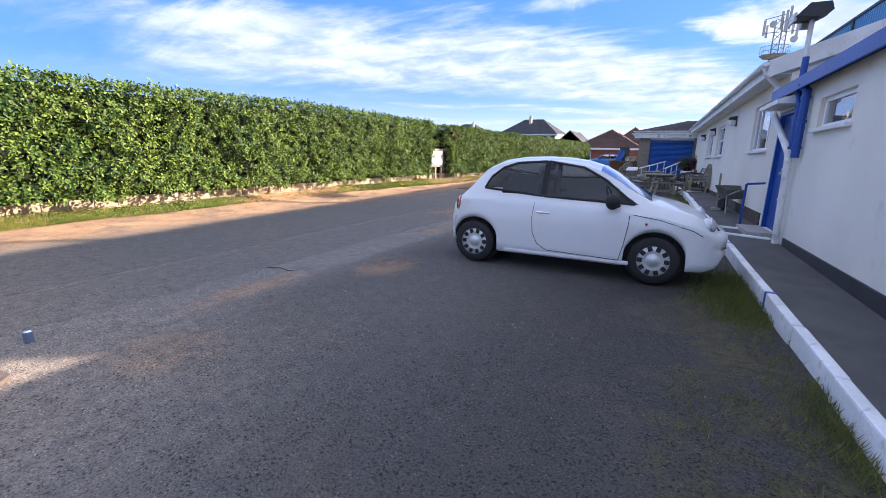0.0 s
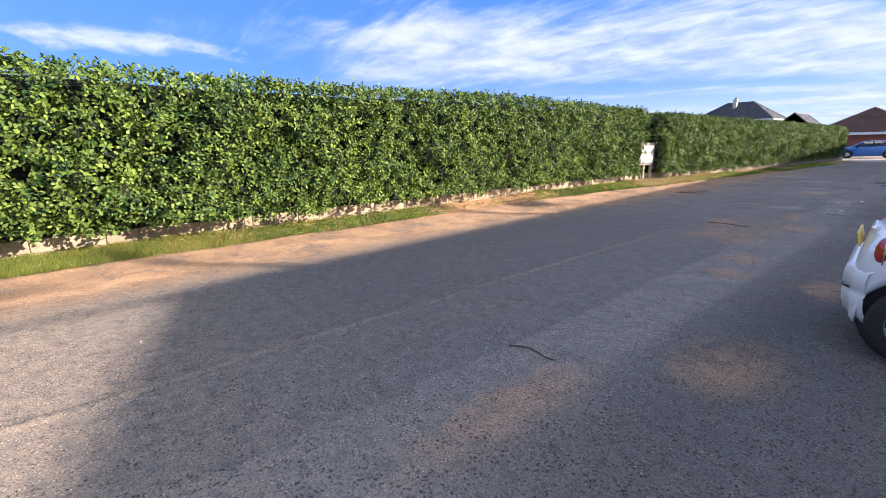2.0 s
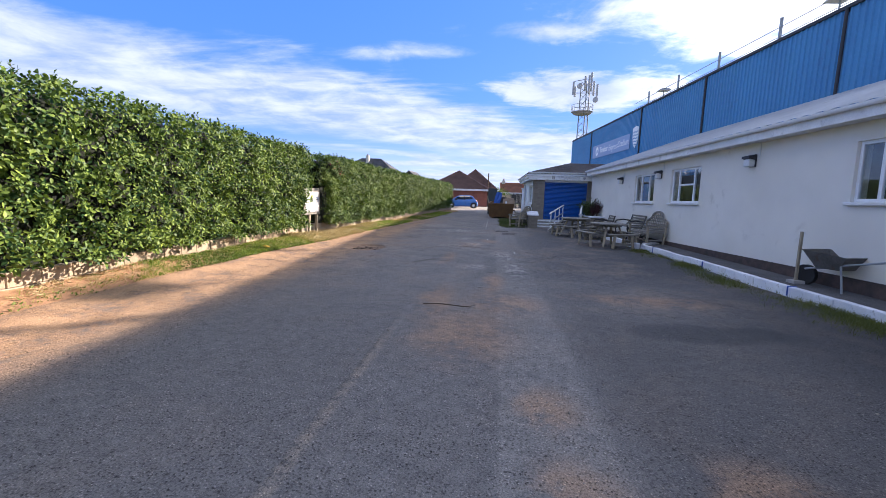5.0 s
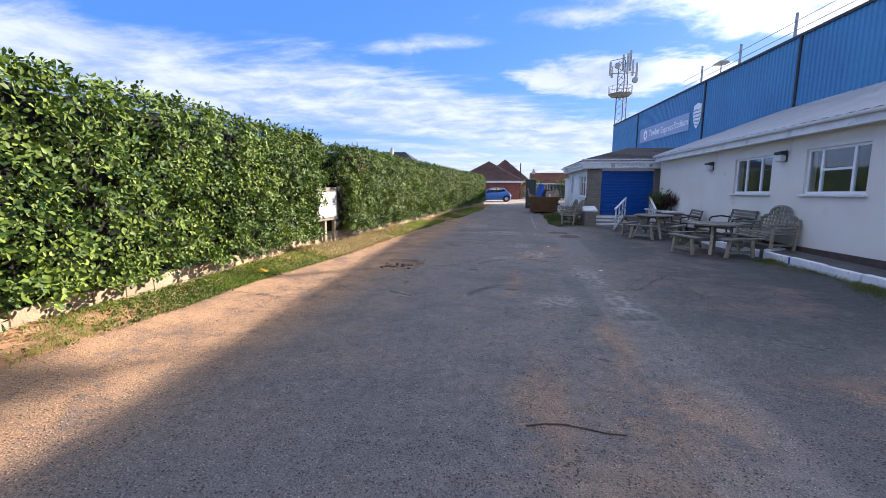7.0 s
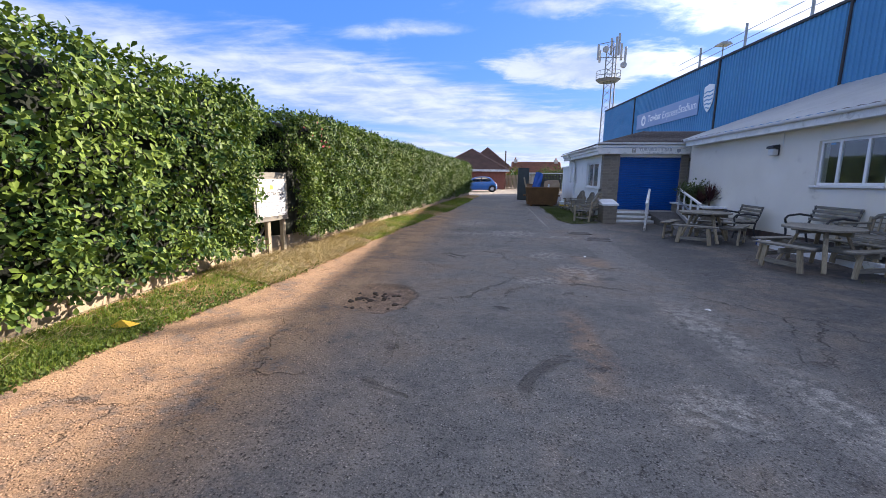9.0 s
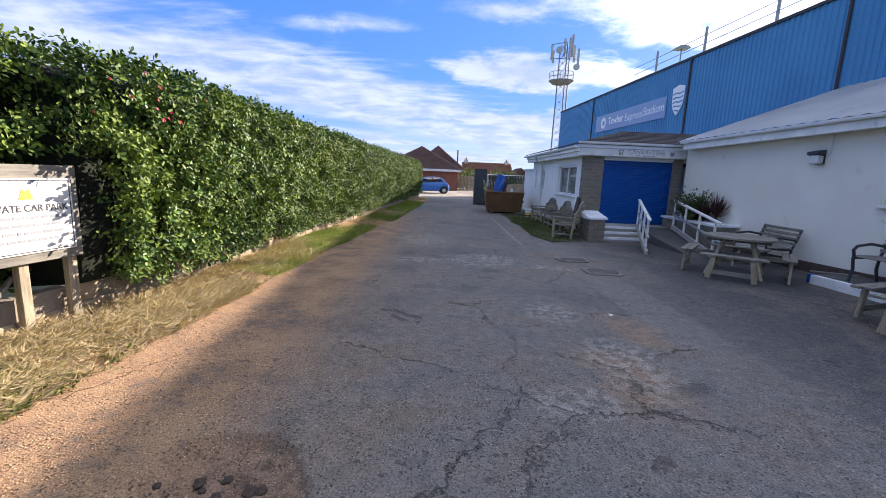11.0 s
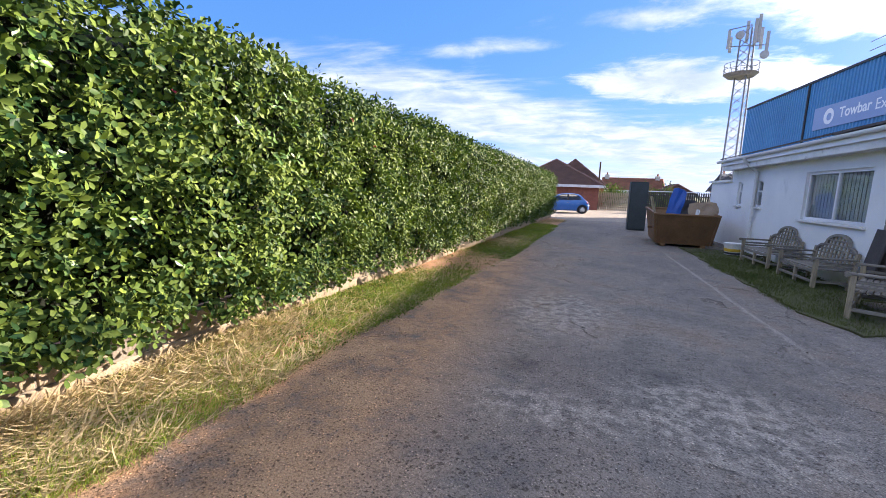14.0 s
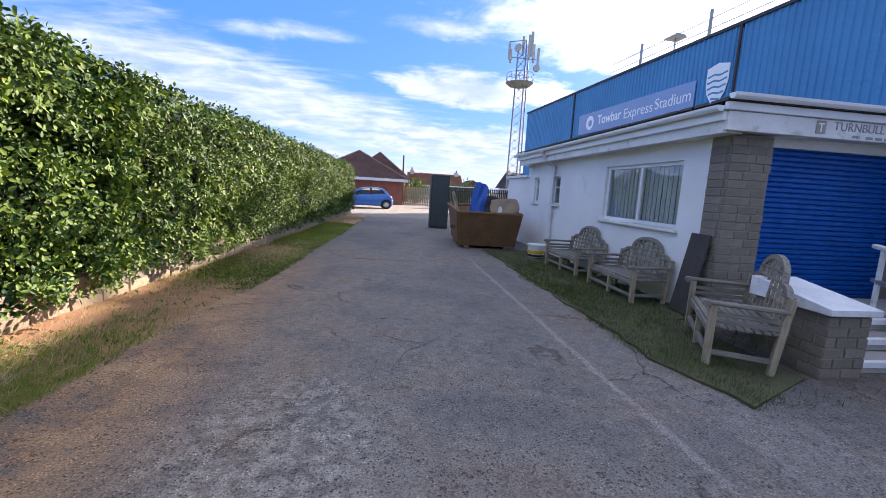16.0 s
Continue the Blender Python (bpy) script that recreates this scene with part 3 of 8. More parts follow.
def build_ground():
    xs = sorted({*np.linspace(-14, 6, 60).round(3), *np.arange(-9.4, -7.4, 0.05).round(3), *np.arange(-8, -4, 0.2).round(3), *np.linspace(-60, -14, 10).round(2), *np.linspace(6, 60, 10).round(2), -900, -300, 300, 900})
    ys = sorted({*np.linspace(-6, 42, 130).round(3), *np.arange(15.4, 17.6, 0.05).round(3), *np.linspace(-60, -6, 10).round(2), *np.linspace(42, 110, 16).round(2), -900, -300, 400, 1400})
    bm = bmesh.new()
    grid = []
    for y in ys:
        row = []
        for x in xs:
            z = 0.0
            if -14 < x < 6 and -6 < y < 60:
                z = 0.022 * noise.noise((x * 0.7, y * 0.7, 3.1)) + 0.012 * noise.noise((x * 2.1, y * 2.1, 7.7)) - 0.012
                z -= pot_hole(x, y)
                if x < -9.6:
                    z += 0.05 * min(1.0, (-9.6 - x) / 0.9)
            row.append(bm.verts.new((x, y, z)))
        grid.append(row)
    for a, b in zip(grid, grid[1:]):
        for i in range(len(xs) - 1):
            bm.faces.new((a[i], a[i + 1], b[i + 1], b[i]))
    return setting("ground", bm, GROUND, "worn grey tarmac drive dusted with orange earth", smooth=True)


build_ground()

# ---- long low clubhouse ----
B = pose(2.05, 0, 0.37, -0.96, 0, 3.75)      # its front wall: y along the wall, -x out to the drive, the ground falling a little
F = pose(2.05, 0, 0, 0, 0, 3.75)             # the footway before it
FRONT_HOLES = [(10.95, 12.70, 1.49, 2.51), (17.47, 19.20, 1.46, 2.50), (20.42, 22.14, 1.47, 2.49)]
DOOR_HOLE = (8.98, 9.90, 0.02, 2.12)
setting("wall_front", wall_with_holes((10.12, 27.9), -0.5, 2.86, 0.26, FRONT_HOLES), RENDER, "cream painted rendered wall", B)
setting("wall_annexe", wall_with_holes((-9.0, 10.12), -0.5, 2.40, 0.26, [DOOR_HOLE, (6.66, 7.86, 1.70, 2.12)]), RENDER, "cream rendered wall of the flat annexe", B @ pose(-0.05, 0, 0))
setting("wall_annexe_end", box(0.21, 6.5, -9.0, -8.74, -0.5, 2.40), RENDER, "", B)
setting("wall_back", box(5.9, 6.1, 11.4, 29.0, -0.5, 4.6), INNER, "", B)
# Unseen wall, added to cast the shade edge across the entrance
setting("wall_shade_caster", box(5.9, 6.1, -9.0, 11.4, -0.5, 5.34), INNER, "", B)
setting("floor_inside", box(0.27, 5.9, -8.7, 27.8, 0.02, 0.10), INNER, "", B)
setting("wall_inside", box(2.9, 3.0, -8.7, 27.8, 0.10, 2.70), INNER, "", B)
setting("plinth", box(-0.025, 0.0, 10.4, 27.3, -0.10, 0.22), PLINTH, "dark red brick base course", B)
setting("plinth_annexe", box(-0.075, -0.05, -9.0, 8.3, -0.4, 0.04), DARK, "black painted base course", B)

# roof of the main part: sheeting rising from the eaves to the stand
def build_main_roof():
    bm = bmesh.new()
    a0, a1 = 10.0, 27.95
    eave, top = (-0.42, 3.04), (4.75, 4.95)
    steps = int((a1 - a0) / 0.16)
    rows = []
    for i in range(steps + 1):
        y = a0 + (a1 - a0) * i / steps
        lift = 0.022 if i % 2 else 0.0
        inset = 0.0
        rows.append([bm.verts.new((eave[0] + inset, y, eave[1] + lift)), bm.verts.new((top[0], y, top[1] + lift))])
    for p, q in zip(rows, rows[1:]):
        bm.faces.new((p[0], q[0], q[1], p[1]))
    bmesh.ops.solidify(bm, geom=bm.faces[:], thickness=0.03)
    setting("roof_main", bm, SHEET, "pale ribbed sheet roof", B)
    setting("fascia_main", box(-0.36, -0.33, 10.0, 27.6, 2.80, 2.99), WHITE_OLD, "white painted fascia board", B)
    setting("soffit_main", box(-0.33, 0.0, 10.02, 27.6, 2.82, 2.85), WHITE_OLD, "", B)
    g = bmesh.new()
    ring = [(-0.36 - 0.055 * (1 - math.cos(t)) , 3.03 - 0.07 * math.sin(t)) for t in np.linspace(0, math.pi, 7)]
    prism(ring, "y", 9.98, 27.62, g)
    setting("gutter_main", g, WHITE, "white plastic gutter", B)
    gable = prism([(-0.36, 2.76), (4.6, 4.55), (4.6, 4.90), (-0.36, 3.06)], "y", 9.92, 9.98)
    setting("bargeboard", gable, WHITE_OLD, "white gable board", B)
    setting("gable_wall", prism([(0.0, 2.40), (0.0, 2.84), (4.6, 4.5), (4.6, 2.40)], "y", 10.0, 10.12), RENDER, "", B)


build_main_roof()
setting("roof_annexe", box(-0.20, 6.3, -9.1, 9.9, 2.42, 2.52), DARK, "black felt flat roof", B)
setting("trim_annexe", box(-0.235, -0.202, -9.1, 10.05, 2.32, 2.51, 0.006), BLUE, "blue painted roof edge", B)


def window(name, at, wide, high, lights, label, transom=(), bar_w=0.06):
    """A framed window filling a hole: x = 0 the wall's face, y from 0 to wide; lights are the widths' shares."""
    top = tagged(new(name), label, kind="structure")
    top.matrix_basis = at
    f = bmesh.new()
    d0, d1 = 0.055, 0.115
    box(d0, d1, 0, bar_w, 0, high, 0.004, f), box(d0, d1, wide - bar_w, wide, 0, high, 0.004, f)
    box(d0, d1, bar_w, wide - bar_w, 0, bar_w, 0.004, f), box(d0, d1, bar_w, wide - bar_w, high - bar_w, high, 0.004, f)
    edges, total = [0.0], sum(lights)
    for share in lights:
        edges.append(edges[-1] + share / total * wide)
    for e in edges[1:-1]:
        box(d0 + 0.001, d1 - 0.001, e - bar_w * 0.55, e + bar_w * 0.55, bar_w, high - bar_w, 0.004, f)
    for i, z in transom:
        box(d0 + 0.002, d1 - 0.002, edges[i] + bar_w / 2, edges[i + 1] - bar_w / 2, z - 0.025, z + 0.025, 0.003, f)
    part("window_frame", f, WHITE, top)
    part("window_sill", box(-0.07, 0.055, -0.06, wide + 0.06, -0.055, 0.0, 0.008), WHITE_OLD, top)
    for a, b in zip(edges, edges[1:]):
        pane = part("pane", box(0.082, 0.088, a + bar_w * 0.5, b - bar_w * 0.5, bar_w * 0.9, high - bar_w * 0.9), WINDOW_GLASS, top)
        pane.visible_shadow = False
    return top


window("window_1", B @ pose(0, 10.95, 1.49), 1.75, 1.02, (1, 2, 1), "white framed three-light window in the cream wall")
window("window_2", B @ pose(0, 17.47, 1.46), 1.73, 1.04, (1, 2, 1), "white framed three-light window in the cream wall", transom=((1, 0.55),))
window("window_3", B @ pose(0, 20.42, 1.47), 1.72, 1.02, (1, 1.3, 1), "white framed three-light window in the cream wall")
window("window_4", B @ pose(-0.05, 6.66, 1.70), 1.20, 0.42, (1,), "small white framed high window in the annexe")


def build_blue_door():
    top = tagged(new("door_1"), "closed blue painted door in a blue frame", kind="structure")
    top.matrix_basis = B @ pose(-0.05, 0, 0)
    f = bmesh.new()
    box(-0.02, 0.1, 8.98, 9.05, 0.02, 2.12, 0.004, f), box(-0.02, 0.1, 9.83, 9.90, 0.02, 2.12, 0.004, f), box(-0.02, 0.1, 9.05, 9.83, 2.05, 2.12, 0.004, f)
    part("door_frame", f, BLUE, top)
    leaf = part("door_leaf", box(0.045, 0.09, 9.05, 9.83, 0.025, 2.05, 0.004), BLUE, top)
    part("door_handle", box(0.0, 0.045, 9.10, 9.13, 1.0, 1.15, 0.006), GALV, leaf, "steel pull handle")
    part("letter_plate", box(0.035, 0.045, 9.3, 9.58, 1.02, 1.07, 0.003), GALV, leaf, "steel letter plate")
    part("canopy", prism([(-0.32, 2.17), (-0.32, 2.24), (0.0, 2.33), (0.0, 2.17)], "y", 8.8, 10.08), WHITE_OLD, top, "white sloping door canopy")
    setting("step_door", box(-0.45, -0.06, 8.9, 10.0, -0.25, 0.02, 0.01), CONCRETE, "", B)


build_blue_door()

# ---- raised footway and painted kerbs ----
setting("pavement", prism([(-0.80, -9.0), (-0.80, 22.4), (-0.027, 22.4), (-0.027, 10.13), (-0.077, 10.1), (-0.077, -9.0)], "z", -0.05, 0.15), FOOTWAY, "dark tarmac footway along the wall", F)


def build_kerb(name, a, b, label, wide=0.13, high=0.13, length=0.92):
    """A run of painted kerb stones from a to b in the clubhouse's frame."""
    top = tagged(new(name), label, kind="structure")
    a, b = Vector((*a, 0)), Vector((*b, 0))
    way = b - a
    angle = math.degrees(math.atan2(-way.x, way.y))
    top.matrix_basis = F @ Matrix.Translation(a) @ pose(0, 0, 0, 0, 0, angle)
    count = max(1, round(way.length / length))
    step = way.length / count
    data = mesh_of(box(-wide / 2, wide / 2, 0.004, step - 0.004, -0.06, high, 0.018), "kerb_stone", KERB)
    r = random.Random(count)
    for i in range(count):
        stone = new("kerb_stone", data)
        stone.parent = top
        stone.matrix_basis = pose(r.uniform(-0.008, 0.008), i * step, r.uniform(-0.008, 0.006), 0, r.uniform(-1, 1), r.uniform(-0.5, 0.5))
        if i % 3 == 2:
            part("joint_mark", box(-wide / 2 - 0.004, wide / 2 + 0.004, step - 0.035, step + 0.035, 0.0, high + 0.004, 0.006), BLUE, top, at=pose(0, i * step, 0))


build_kerb("kerb_1", (-0.84, -9.0), (-0.84, 8.9), "white painted kerb with blue joint marks", 0.09, high=0.17)
build_kerb("kerb_2", (-0.84, 9.9), (-0.84, 18.9), "white painted kerb with blue joint marks", high=0.17)
build_kerb("kerb_3", (-0.76, 19.0), (-0.20, 19.35), "white painted kerb return across the footway", 0.16, 0.19)
build_kerb("kerb_4", (-0.86, 19.2), (-0.95, 22.3), "white painted kerb beside the picnic tables", high=0.16)
build_kerb("kerb_5", (-0.76, 9.0), (-0.12, 8.75), "thin white painted kerb return", 0.06, 0.18)
build_kerb("kerb_6", (-0.76, 9.85), (-0.12, 9.65), "thin white painted kerb return", 0.06, 0.18)

# ---- bar at the end, its shuttered front turned to the drive ----
BX, BY = -2.72, 28.42                 # outer corner
setting("wall_bar_side", wall_with_holes((28.42, 36.3), -0.05, 2.50, 0.25, [(29.20, 31.48, 1.15, 2.19), (33.76, 34.24, 1.34, 2.07), (35.30, 35.70, 1.34, 2.07)]), RENDER_WHITE, "white painted rendered wall", pose(BX, 0, 0))
setting("wall_bar_end", box(BX + 0.25, 5.0, 36.1, 36.3, 0, 2.6), RENDER_WHITE)
setting("wall_store", box(BX + 0.02, 3.0, 36.302, 38.6, -0.05, 2.10), RENDER_WHITE, "lower white painted store wall")
setting("roof_store", box(BX - 0.06, 3.1, 36.304, 38.7, 2.10, 2.17), WHITE_OLD, "white edged flat store roof")
setting("wall_bar_lintel", box(BX + 0.25, 0.55, 28.42, 28.67, 2.36, 2.55), RENDER_WHITE)
setting("wall_bar_inside", box(BX + 0.25, 0.9, 30.6, 30.7, 0, 2.5), INNER)
setting("ceiling_bar", box(BX, 4.0, 28.7, 36.1, 2.5, 2.54), INNER)
bar_window = window("window_5", pose(BX, 29.20, 1.15), 2.28, 1.04, (1, 1), "white framed two-light window in the white wall")
# Pale slats behind the glass stand in for its whitish reflection
for i in range(18):
    part("reflection_slat", box(0.16, 0.163, 0.06 + i * 0.122, 0.165 + i * 0.122, 0.05, 0.99), PANE_REFLECTION, bar_window)
window("window_6", pose(BX, 33.76, 1.34), 0.48, 0.73, (1,), "narrow white framed window with a transom", transom=((0, 0.44),), bar_w=0.05)
window("window_7", pose(BX, 35.30, 1.34), 0.40, 0.73, (1,), "narrow white framed window with a transom", transom=((0, 0.44),), bar_w=0.05)


def build_pilaster(name, x0, x1, y0, y1, z1, label, seed, side=False):
    """Thin stone slips laid in courses on a mortar core."""
    top = tagged(new(name), label, kind="structure")
    part("core", box(x0 + 0.008, x1 - 0.008, y0 + 0.008, y1, 0.0, z1), MORTAR, top)
    r = random.Random(seed)
    course, z, i = 0.11, 0.02, 0
    front = [mesh_of(box(0, w, 0, 0.05, 0, course - 0.012, 0.006), "stone", STONE) for w in (0.20, 0.28, 0.36)]
    while z + course < z1:
        x = x0
        while x < x1 - 0.03:
            k = r.randrange(3)
            w = (0.20, 0.28, 0.36)[k]
            stone = new("stone", front[k])
            stone.parent = top
            fit = min(1.0, (x1 - x) / w)
            stone.matrix_basis = pose(x, y0 + r.uniform(-0.006, 0.004), z) @ Matrix.Diagonal((fit, 1, 1, 1))
            x += w * fit + 0.008
        y = y1 if side else 0.0
        while side and y > y0 + 0.06:
            k = r.randrange(3)
            w = (0.20, 0.28, 0.36)[k]
            stone = new("stone", front[k])
            stone.parent = top
            fit = min(1.0, (y - y0 - 0.05) / w)
            stone.matrix_basis = pose(x0 - r.uniform(0, 0.006), y, z, 0, 0, -90) @ Matrix.Diagonal((fit, 1, 1, 1))
            y -= w * fit + 0.008
        z += course
        i += 1


build_pilaster("wall_pilaster_1", BX - 0.02, -2.14, 28.30, 28.66, 2.46, "brown-grey stone pier beside the shutter", 3, True)
build_pilaster("wall_pilaster_2", 0.10, 0.36, 28.30, 28.66, 2.46, "brown-grey stone pier beside the shutter", 5)


def build_shutter():
    top = tagged(new("door_2"), "closed blue roller shutter of the bar", kind="structure")
    top.matrix_basis = pose(0, 28.50, 0)
    z, data = 0.36, None
    profile = [(0.0, 0.0), (-0.022, 0.016), (-0.022, 0.052), (0.0, 0.068), (0.012, 0.068), (0.012, 0.0)]
    data = mesh_of(prism(profile, "x", -2.13, 0.11), "slat", SHUTTER)
    while z < 2.40:
        slat = new("slat", data)
        slat.parent = top
        slat.matrix_basis = pose(0, 0, z)
        z += 0.0705
    part("bottom_bar", box(-2.13, 0.11, -0.03, 0.02, 0.30, 0.36, 0.005), BLUE, top)
    for x in (-2.14, 0.08):
        part("guide_rail", box(x, x + 0.05, -0.05, -0.025, 0.30, 2.44, 0.004), BLUE, top)


build_shutter()


def build_bar_fascia():
    top = tagged(new("trim_bar_fascia"), "white boarded fascia over the bar front", kind="structure")
    part("sign_board", box(-3.02, 1.02, 28.10, 28.16, 2.47, 2.70, 0.006), WHITE_OLD, top)
    part("upper_board", box(-3.08, 0.90, 28.06, 28.12, 2.705, 2.80, 0.006), WHITE, top)
    g = prism([(28.05 - 0.06 * (1 - math.cos(t)), 2.88 - 0.07 * math.sin(t)) for t in np.linspace(0, math.pi, 7)], "x", -3.10, 0.75)
    part("gutter", g, WHITE, top)
    part("soffit", box(-3.0, 0.9, 28.16, 28.42, 2.49, 2.52), WHITE_OLD, top)
    part("side_board", box(-3.02, -2.96, 28.16, 36.4, 2.44, 2.62, 0.006), WHITE_OLD, top)
    part("side_soffit", box(-2.96, BX, 28.2, 36.4, 2.455, 2.48), WHITE_OLD, top)
    part("side_upper_board", box(-3.08, -3.02, 28.124, 36.4, 2.585, 2.70, 0.006), WHITE, top)
    g = prism([(-3.08 - 0.06 * (1 - math.cos(t)), 2.75 - 0.07 * math.sin(t)) for t in np.linspace(0, math.pi, 7)], "y", 28.1, 36.5)
    part("gutter", g, WHITE, top)


build_bar_fascia()


def build_bar_roof():
    """Hipped roof laid with courses of dark tiles."""
    top = tagged(new("roof_bar"), "dark brown tiled hipped roof of the bar", kind="structure")
    west = [(-3.10, 28.05, 2.80), (-3.10, 36.5, 2.80), (-0.3, 36.5, 3.62), (-0.3, 31.6, 3.62)]
    south = [(-3.10, 28.05, 2.80), (-0.3, 31.6, 3.62), (3.0, 31.6, 3.62), (2.2, 28.05, 2.80)]
    part("deck", plain([*west, *south, (6, 31.6, 3.6), (6, 36.5, 3.62)], [(0, 1, 2, 3), (4, 5, 6, 7), (3, 2, 9, 8)]), SLATE, top)
    tile = mesh_of(box(-0.16, 0.16, -0.02, 0.30, 0.0, 0.022), "tile", SLATE)
    r = random.Random(8)
    bm = bmesh.new()
    for (a, b, c, d), rows in ((south, 11), (west, 11)):
        a, b, c, d = (Vector(v) for v in (a, b, c, d))
        lowa, lowb, higha, highb = (a, d, b, c) if (a, b) == (Vector(south[0]), Vector(south[1])) else (b, a, c, d)
        for i in range(rows):
            t = i / rows
            p, q = lowa.lerp(higha, t), lowb.lerp(highb, t)
            t2 = (i + 1.12) / rows
            p2, q2 = lowa.lerp(higha, t2), lowb.lerp(highb, t2)
            up = Vector((0, 0, 1))
            count = max(2, int((q - p).length / 0.3))
            for k in range(count):
                u0, u1 = k / count + 0.002, (k + 1) / count - 0.002
                lift = 0.035 + r.uniform(-0.004, 0.004)
                vs = [bm.verts.new(v) for v in (p.lerp(q, u0) + up * lift, p.lerp(q, u1) + up * lift, p2.lerp(q2, u1) + up * 0.012, p2.lerp(q2, u0) + up * 0.012, p.lerp(q, u0) + up * 0.004, p.lerp(q, u1) + up * 0.004)]
                bm.faces.new(vs[:4]), bm.faces.new((vs[4], vs[5], vs[1], vs[0]))
    tagged(part("tiles", bm, SLATE, top), kind="stuff")
    ridge = bmesh.new()
    rod((-2.85, 28.37, 2.87), (-0.3, 31.6, 3.60), 0.06, sides=8, bm=ridge)
    part("hip_tiles", ridge, SLATE, top)


build_bar_roof()

# landing, steps and ramp before the shutter
setting("landing", box(-2.58, 0.05, 27.55, 28.30, -0.02, 0.36, 0.01), CONCRETE, "concrete landing before the shutter")


def build_steps():
    top = tagged(new("stairs_bar"), "three concrete steps with white painted nosings", kind="structure")
    for i, (y, z) in enumerate(((26.65, 0.10), (26.95, 0.23), (27.25, 0.36))):
        part("step", box(-2.58, -1.28, y, 27.56, -0.02 if i == 0 else z - 0.125, z, 0.008), CONCRETE, top)
        part("nosing", box(-2.575, -1.285, y - 0.012, y + 0.05, z - 0.06, z + 0.006, 0.004), KERB, top, "white painted step edge")
    top2 = tagged(new("ramp"), "dark tarmac ramp between handrails", kind="structure")
    part("surface", prism([(24.3, -0.03), (27.56, -0.03), (27.56, 0.355), (24.6, 0.02)], "x", -1.27, 0.05), FOOTWAY, top2)


build_steps()

# ---- grandstand behind, clad in blue sheeting ----
S = pose(7.35, 15.5, 0, 0, 0, 4.0)    # y along the stand, -x to the drive
STAND_LONG, STAND_TOP = 43.4, 8.3


def build_stand():
    top = thing("grandstand", S, "blue profiled-sheet grandstand back wall with dark downpipes", "building")
    # trapezoid sheeting, one sheet to a bay
    edges = [0.0, 6.1, 14.6, 23.0, 35.4, STAND_LONG]
    for y0, y1 in zip(edges, edges[1:]):
        bm = bmesh.new()
        count = int((y1 - y0 - 0.16) / 0.25)
        line = []
        for i in range(count):
            y = y0 + 0.08 + i * (y1 - y0 - 0.16) / count
            w = (y1 - y0 - 0.16) / count
            line += [(0.0, y), (0.0, y + 0.5 * w), (-0.045, y + 0.62 * w), (-0.045, y + 0.88 * w)]
        line.append((0.0, y1 - 0.08))
        lower = [bm.verts.new((x, y, 3.2)) for x, y in line]
        upper = [bm.verts.new((x, y, STAND_TOP)) for x, y in line]
        for i in range(len(line) - 1):
            bm.faces.new((lower[i], lower[i + 1], upper[i + 1], upper[i]))
        part("cladding_sheet", bm, CLADDING, top)
    part("core", box(0.03, 5.05, 0.02, STAND_LONG - 0.02, 0.0, STAND_TOP - 0.12), CLADDING, top)
    part("end_sheet", prism([(0.0, 2.0), (5.1, 2.0), (5.1, STAND_TOP + 0.74), (0.0, STAND_TOP + 0.04)], "y", -0.02, 0.018), CLADDING, top)
    for y in edges[1:-1]:
        part("downpipe", rod((-0.07, y, 3.3), (-0.07, y, STAND_TOP), 0.055), DARK, top, "dark downpipe")
    part("roof_edge", box(-0.09, 0.4, -0.15, STAND_LONG + 0.1, STAND_TOP - 0.02, STAND_TOP + 0.10, 0.01), DARK, top)
    part("corner_flashing", box(-0.06, 0.06, STAND_LONG - 0.1, STAND_LONG + 0.02, 3.0, STAND_TOP), CLADDING, top)
    roof = plain([(-0.1, -0.1, STAND_TOP + 0.10), (5.1, -0.46, STAND_TOP + 0.80), (5.1, STAND_LONG, STAND_TOP + 0.80), (-0.1, STAND_LONG + 0.05, STAND_TOP + 0.10)], [(0, 1, 2, 3)])
    bmesh.ops.solidify(roof, geom=roof.faces[:], thickness=0.05)
    part("roof_sheet", roof, STEEL_GREY, top)


build_stand()


def build_ball_stop():
    """Tall posts with rails on the far side of the stand, seen over its roof."""
    top = thing("ball_stop_fence", S @ pose(6.6, 0, 0), "tall grey steel posts with rails rising behind the stand", "fence")
    for y in (6.6, 13.0, 19.3, 25.8, 32.2, 38.6):
        part("post", box(-0.07, 0.07, y - 0.07, y + 0.07, 0.0, 13.2, 0.01), STEEL_GREY, top)
    for z in (12.05, 12.65):
        part("rail", rod((0, 0.5, z), (0, 42.5, z), 0.03, sides=6), STEEL_GREY, top)
    for y in (15.0, 35.1):
        lamp = part("floodlight", prism([(-0.55, 12.42), (-0.35, 12.60), (0.30, 12.60), (0.50, 12.42)], "y", y - 0.5, y + 0.5), STEEL_GREY, top, "grey flat floodlight")
        part("bracket", rod((0.0, y, 11.0), (0.0, y, 12.45), 0.05, sides=8), STEEL_GREY, lamp)
        part("mast", box(-0.06, 0.06, y - 0.06, y + 0.06, 0.0, 11.0), STEEL_GREY, lamp)


build_ball_stop()


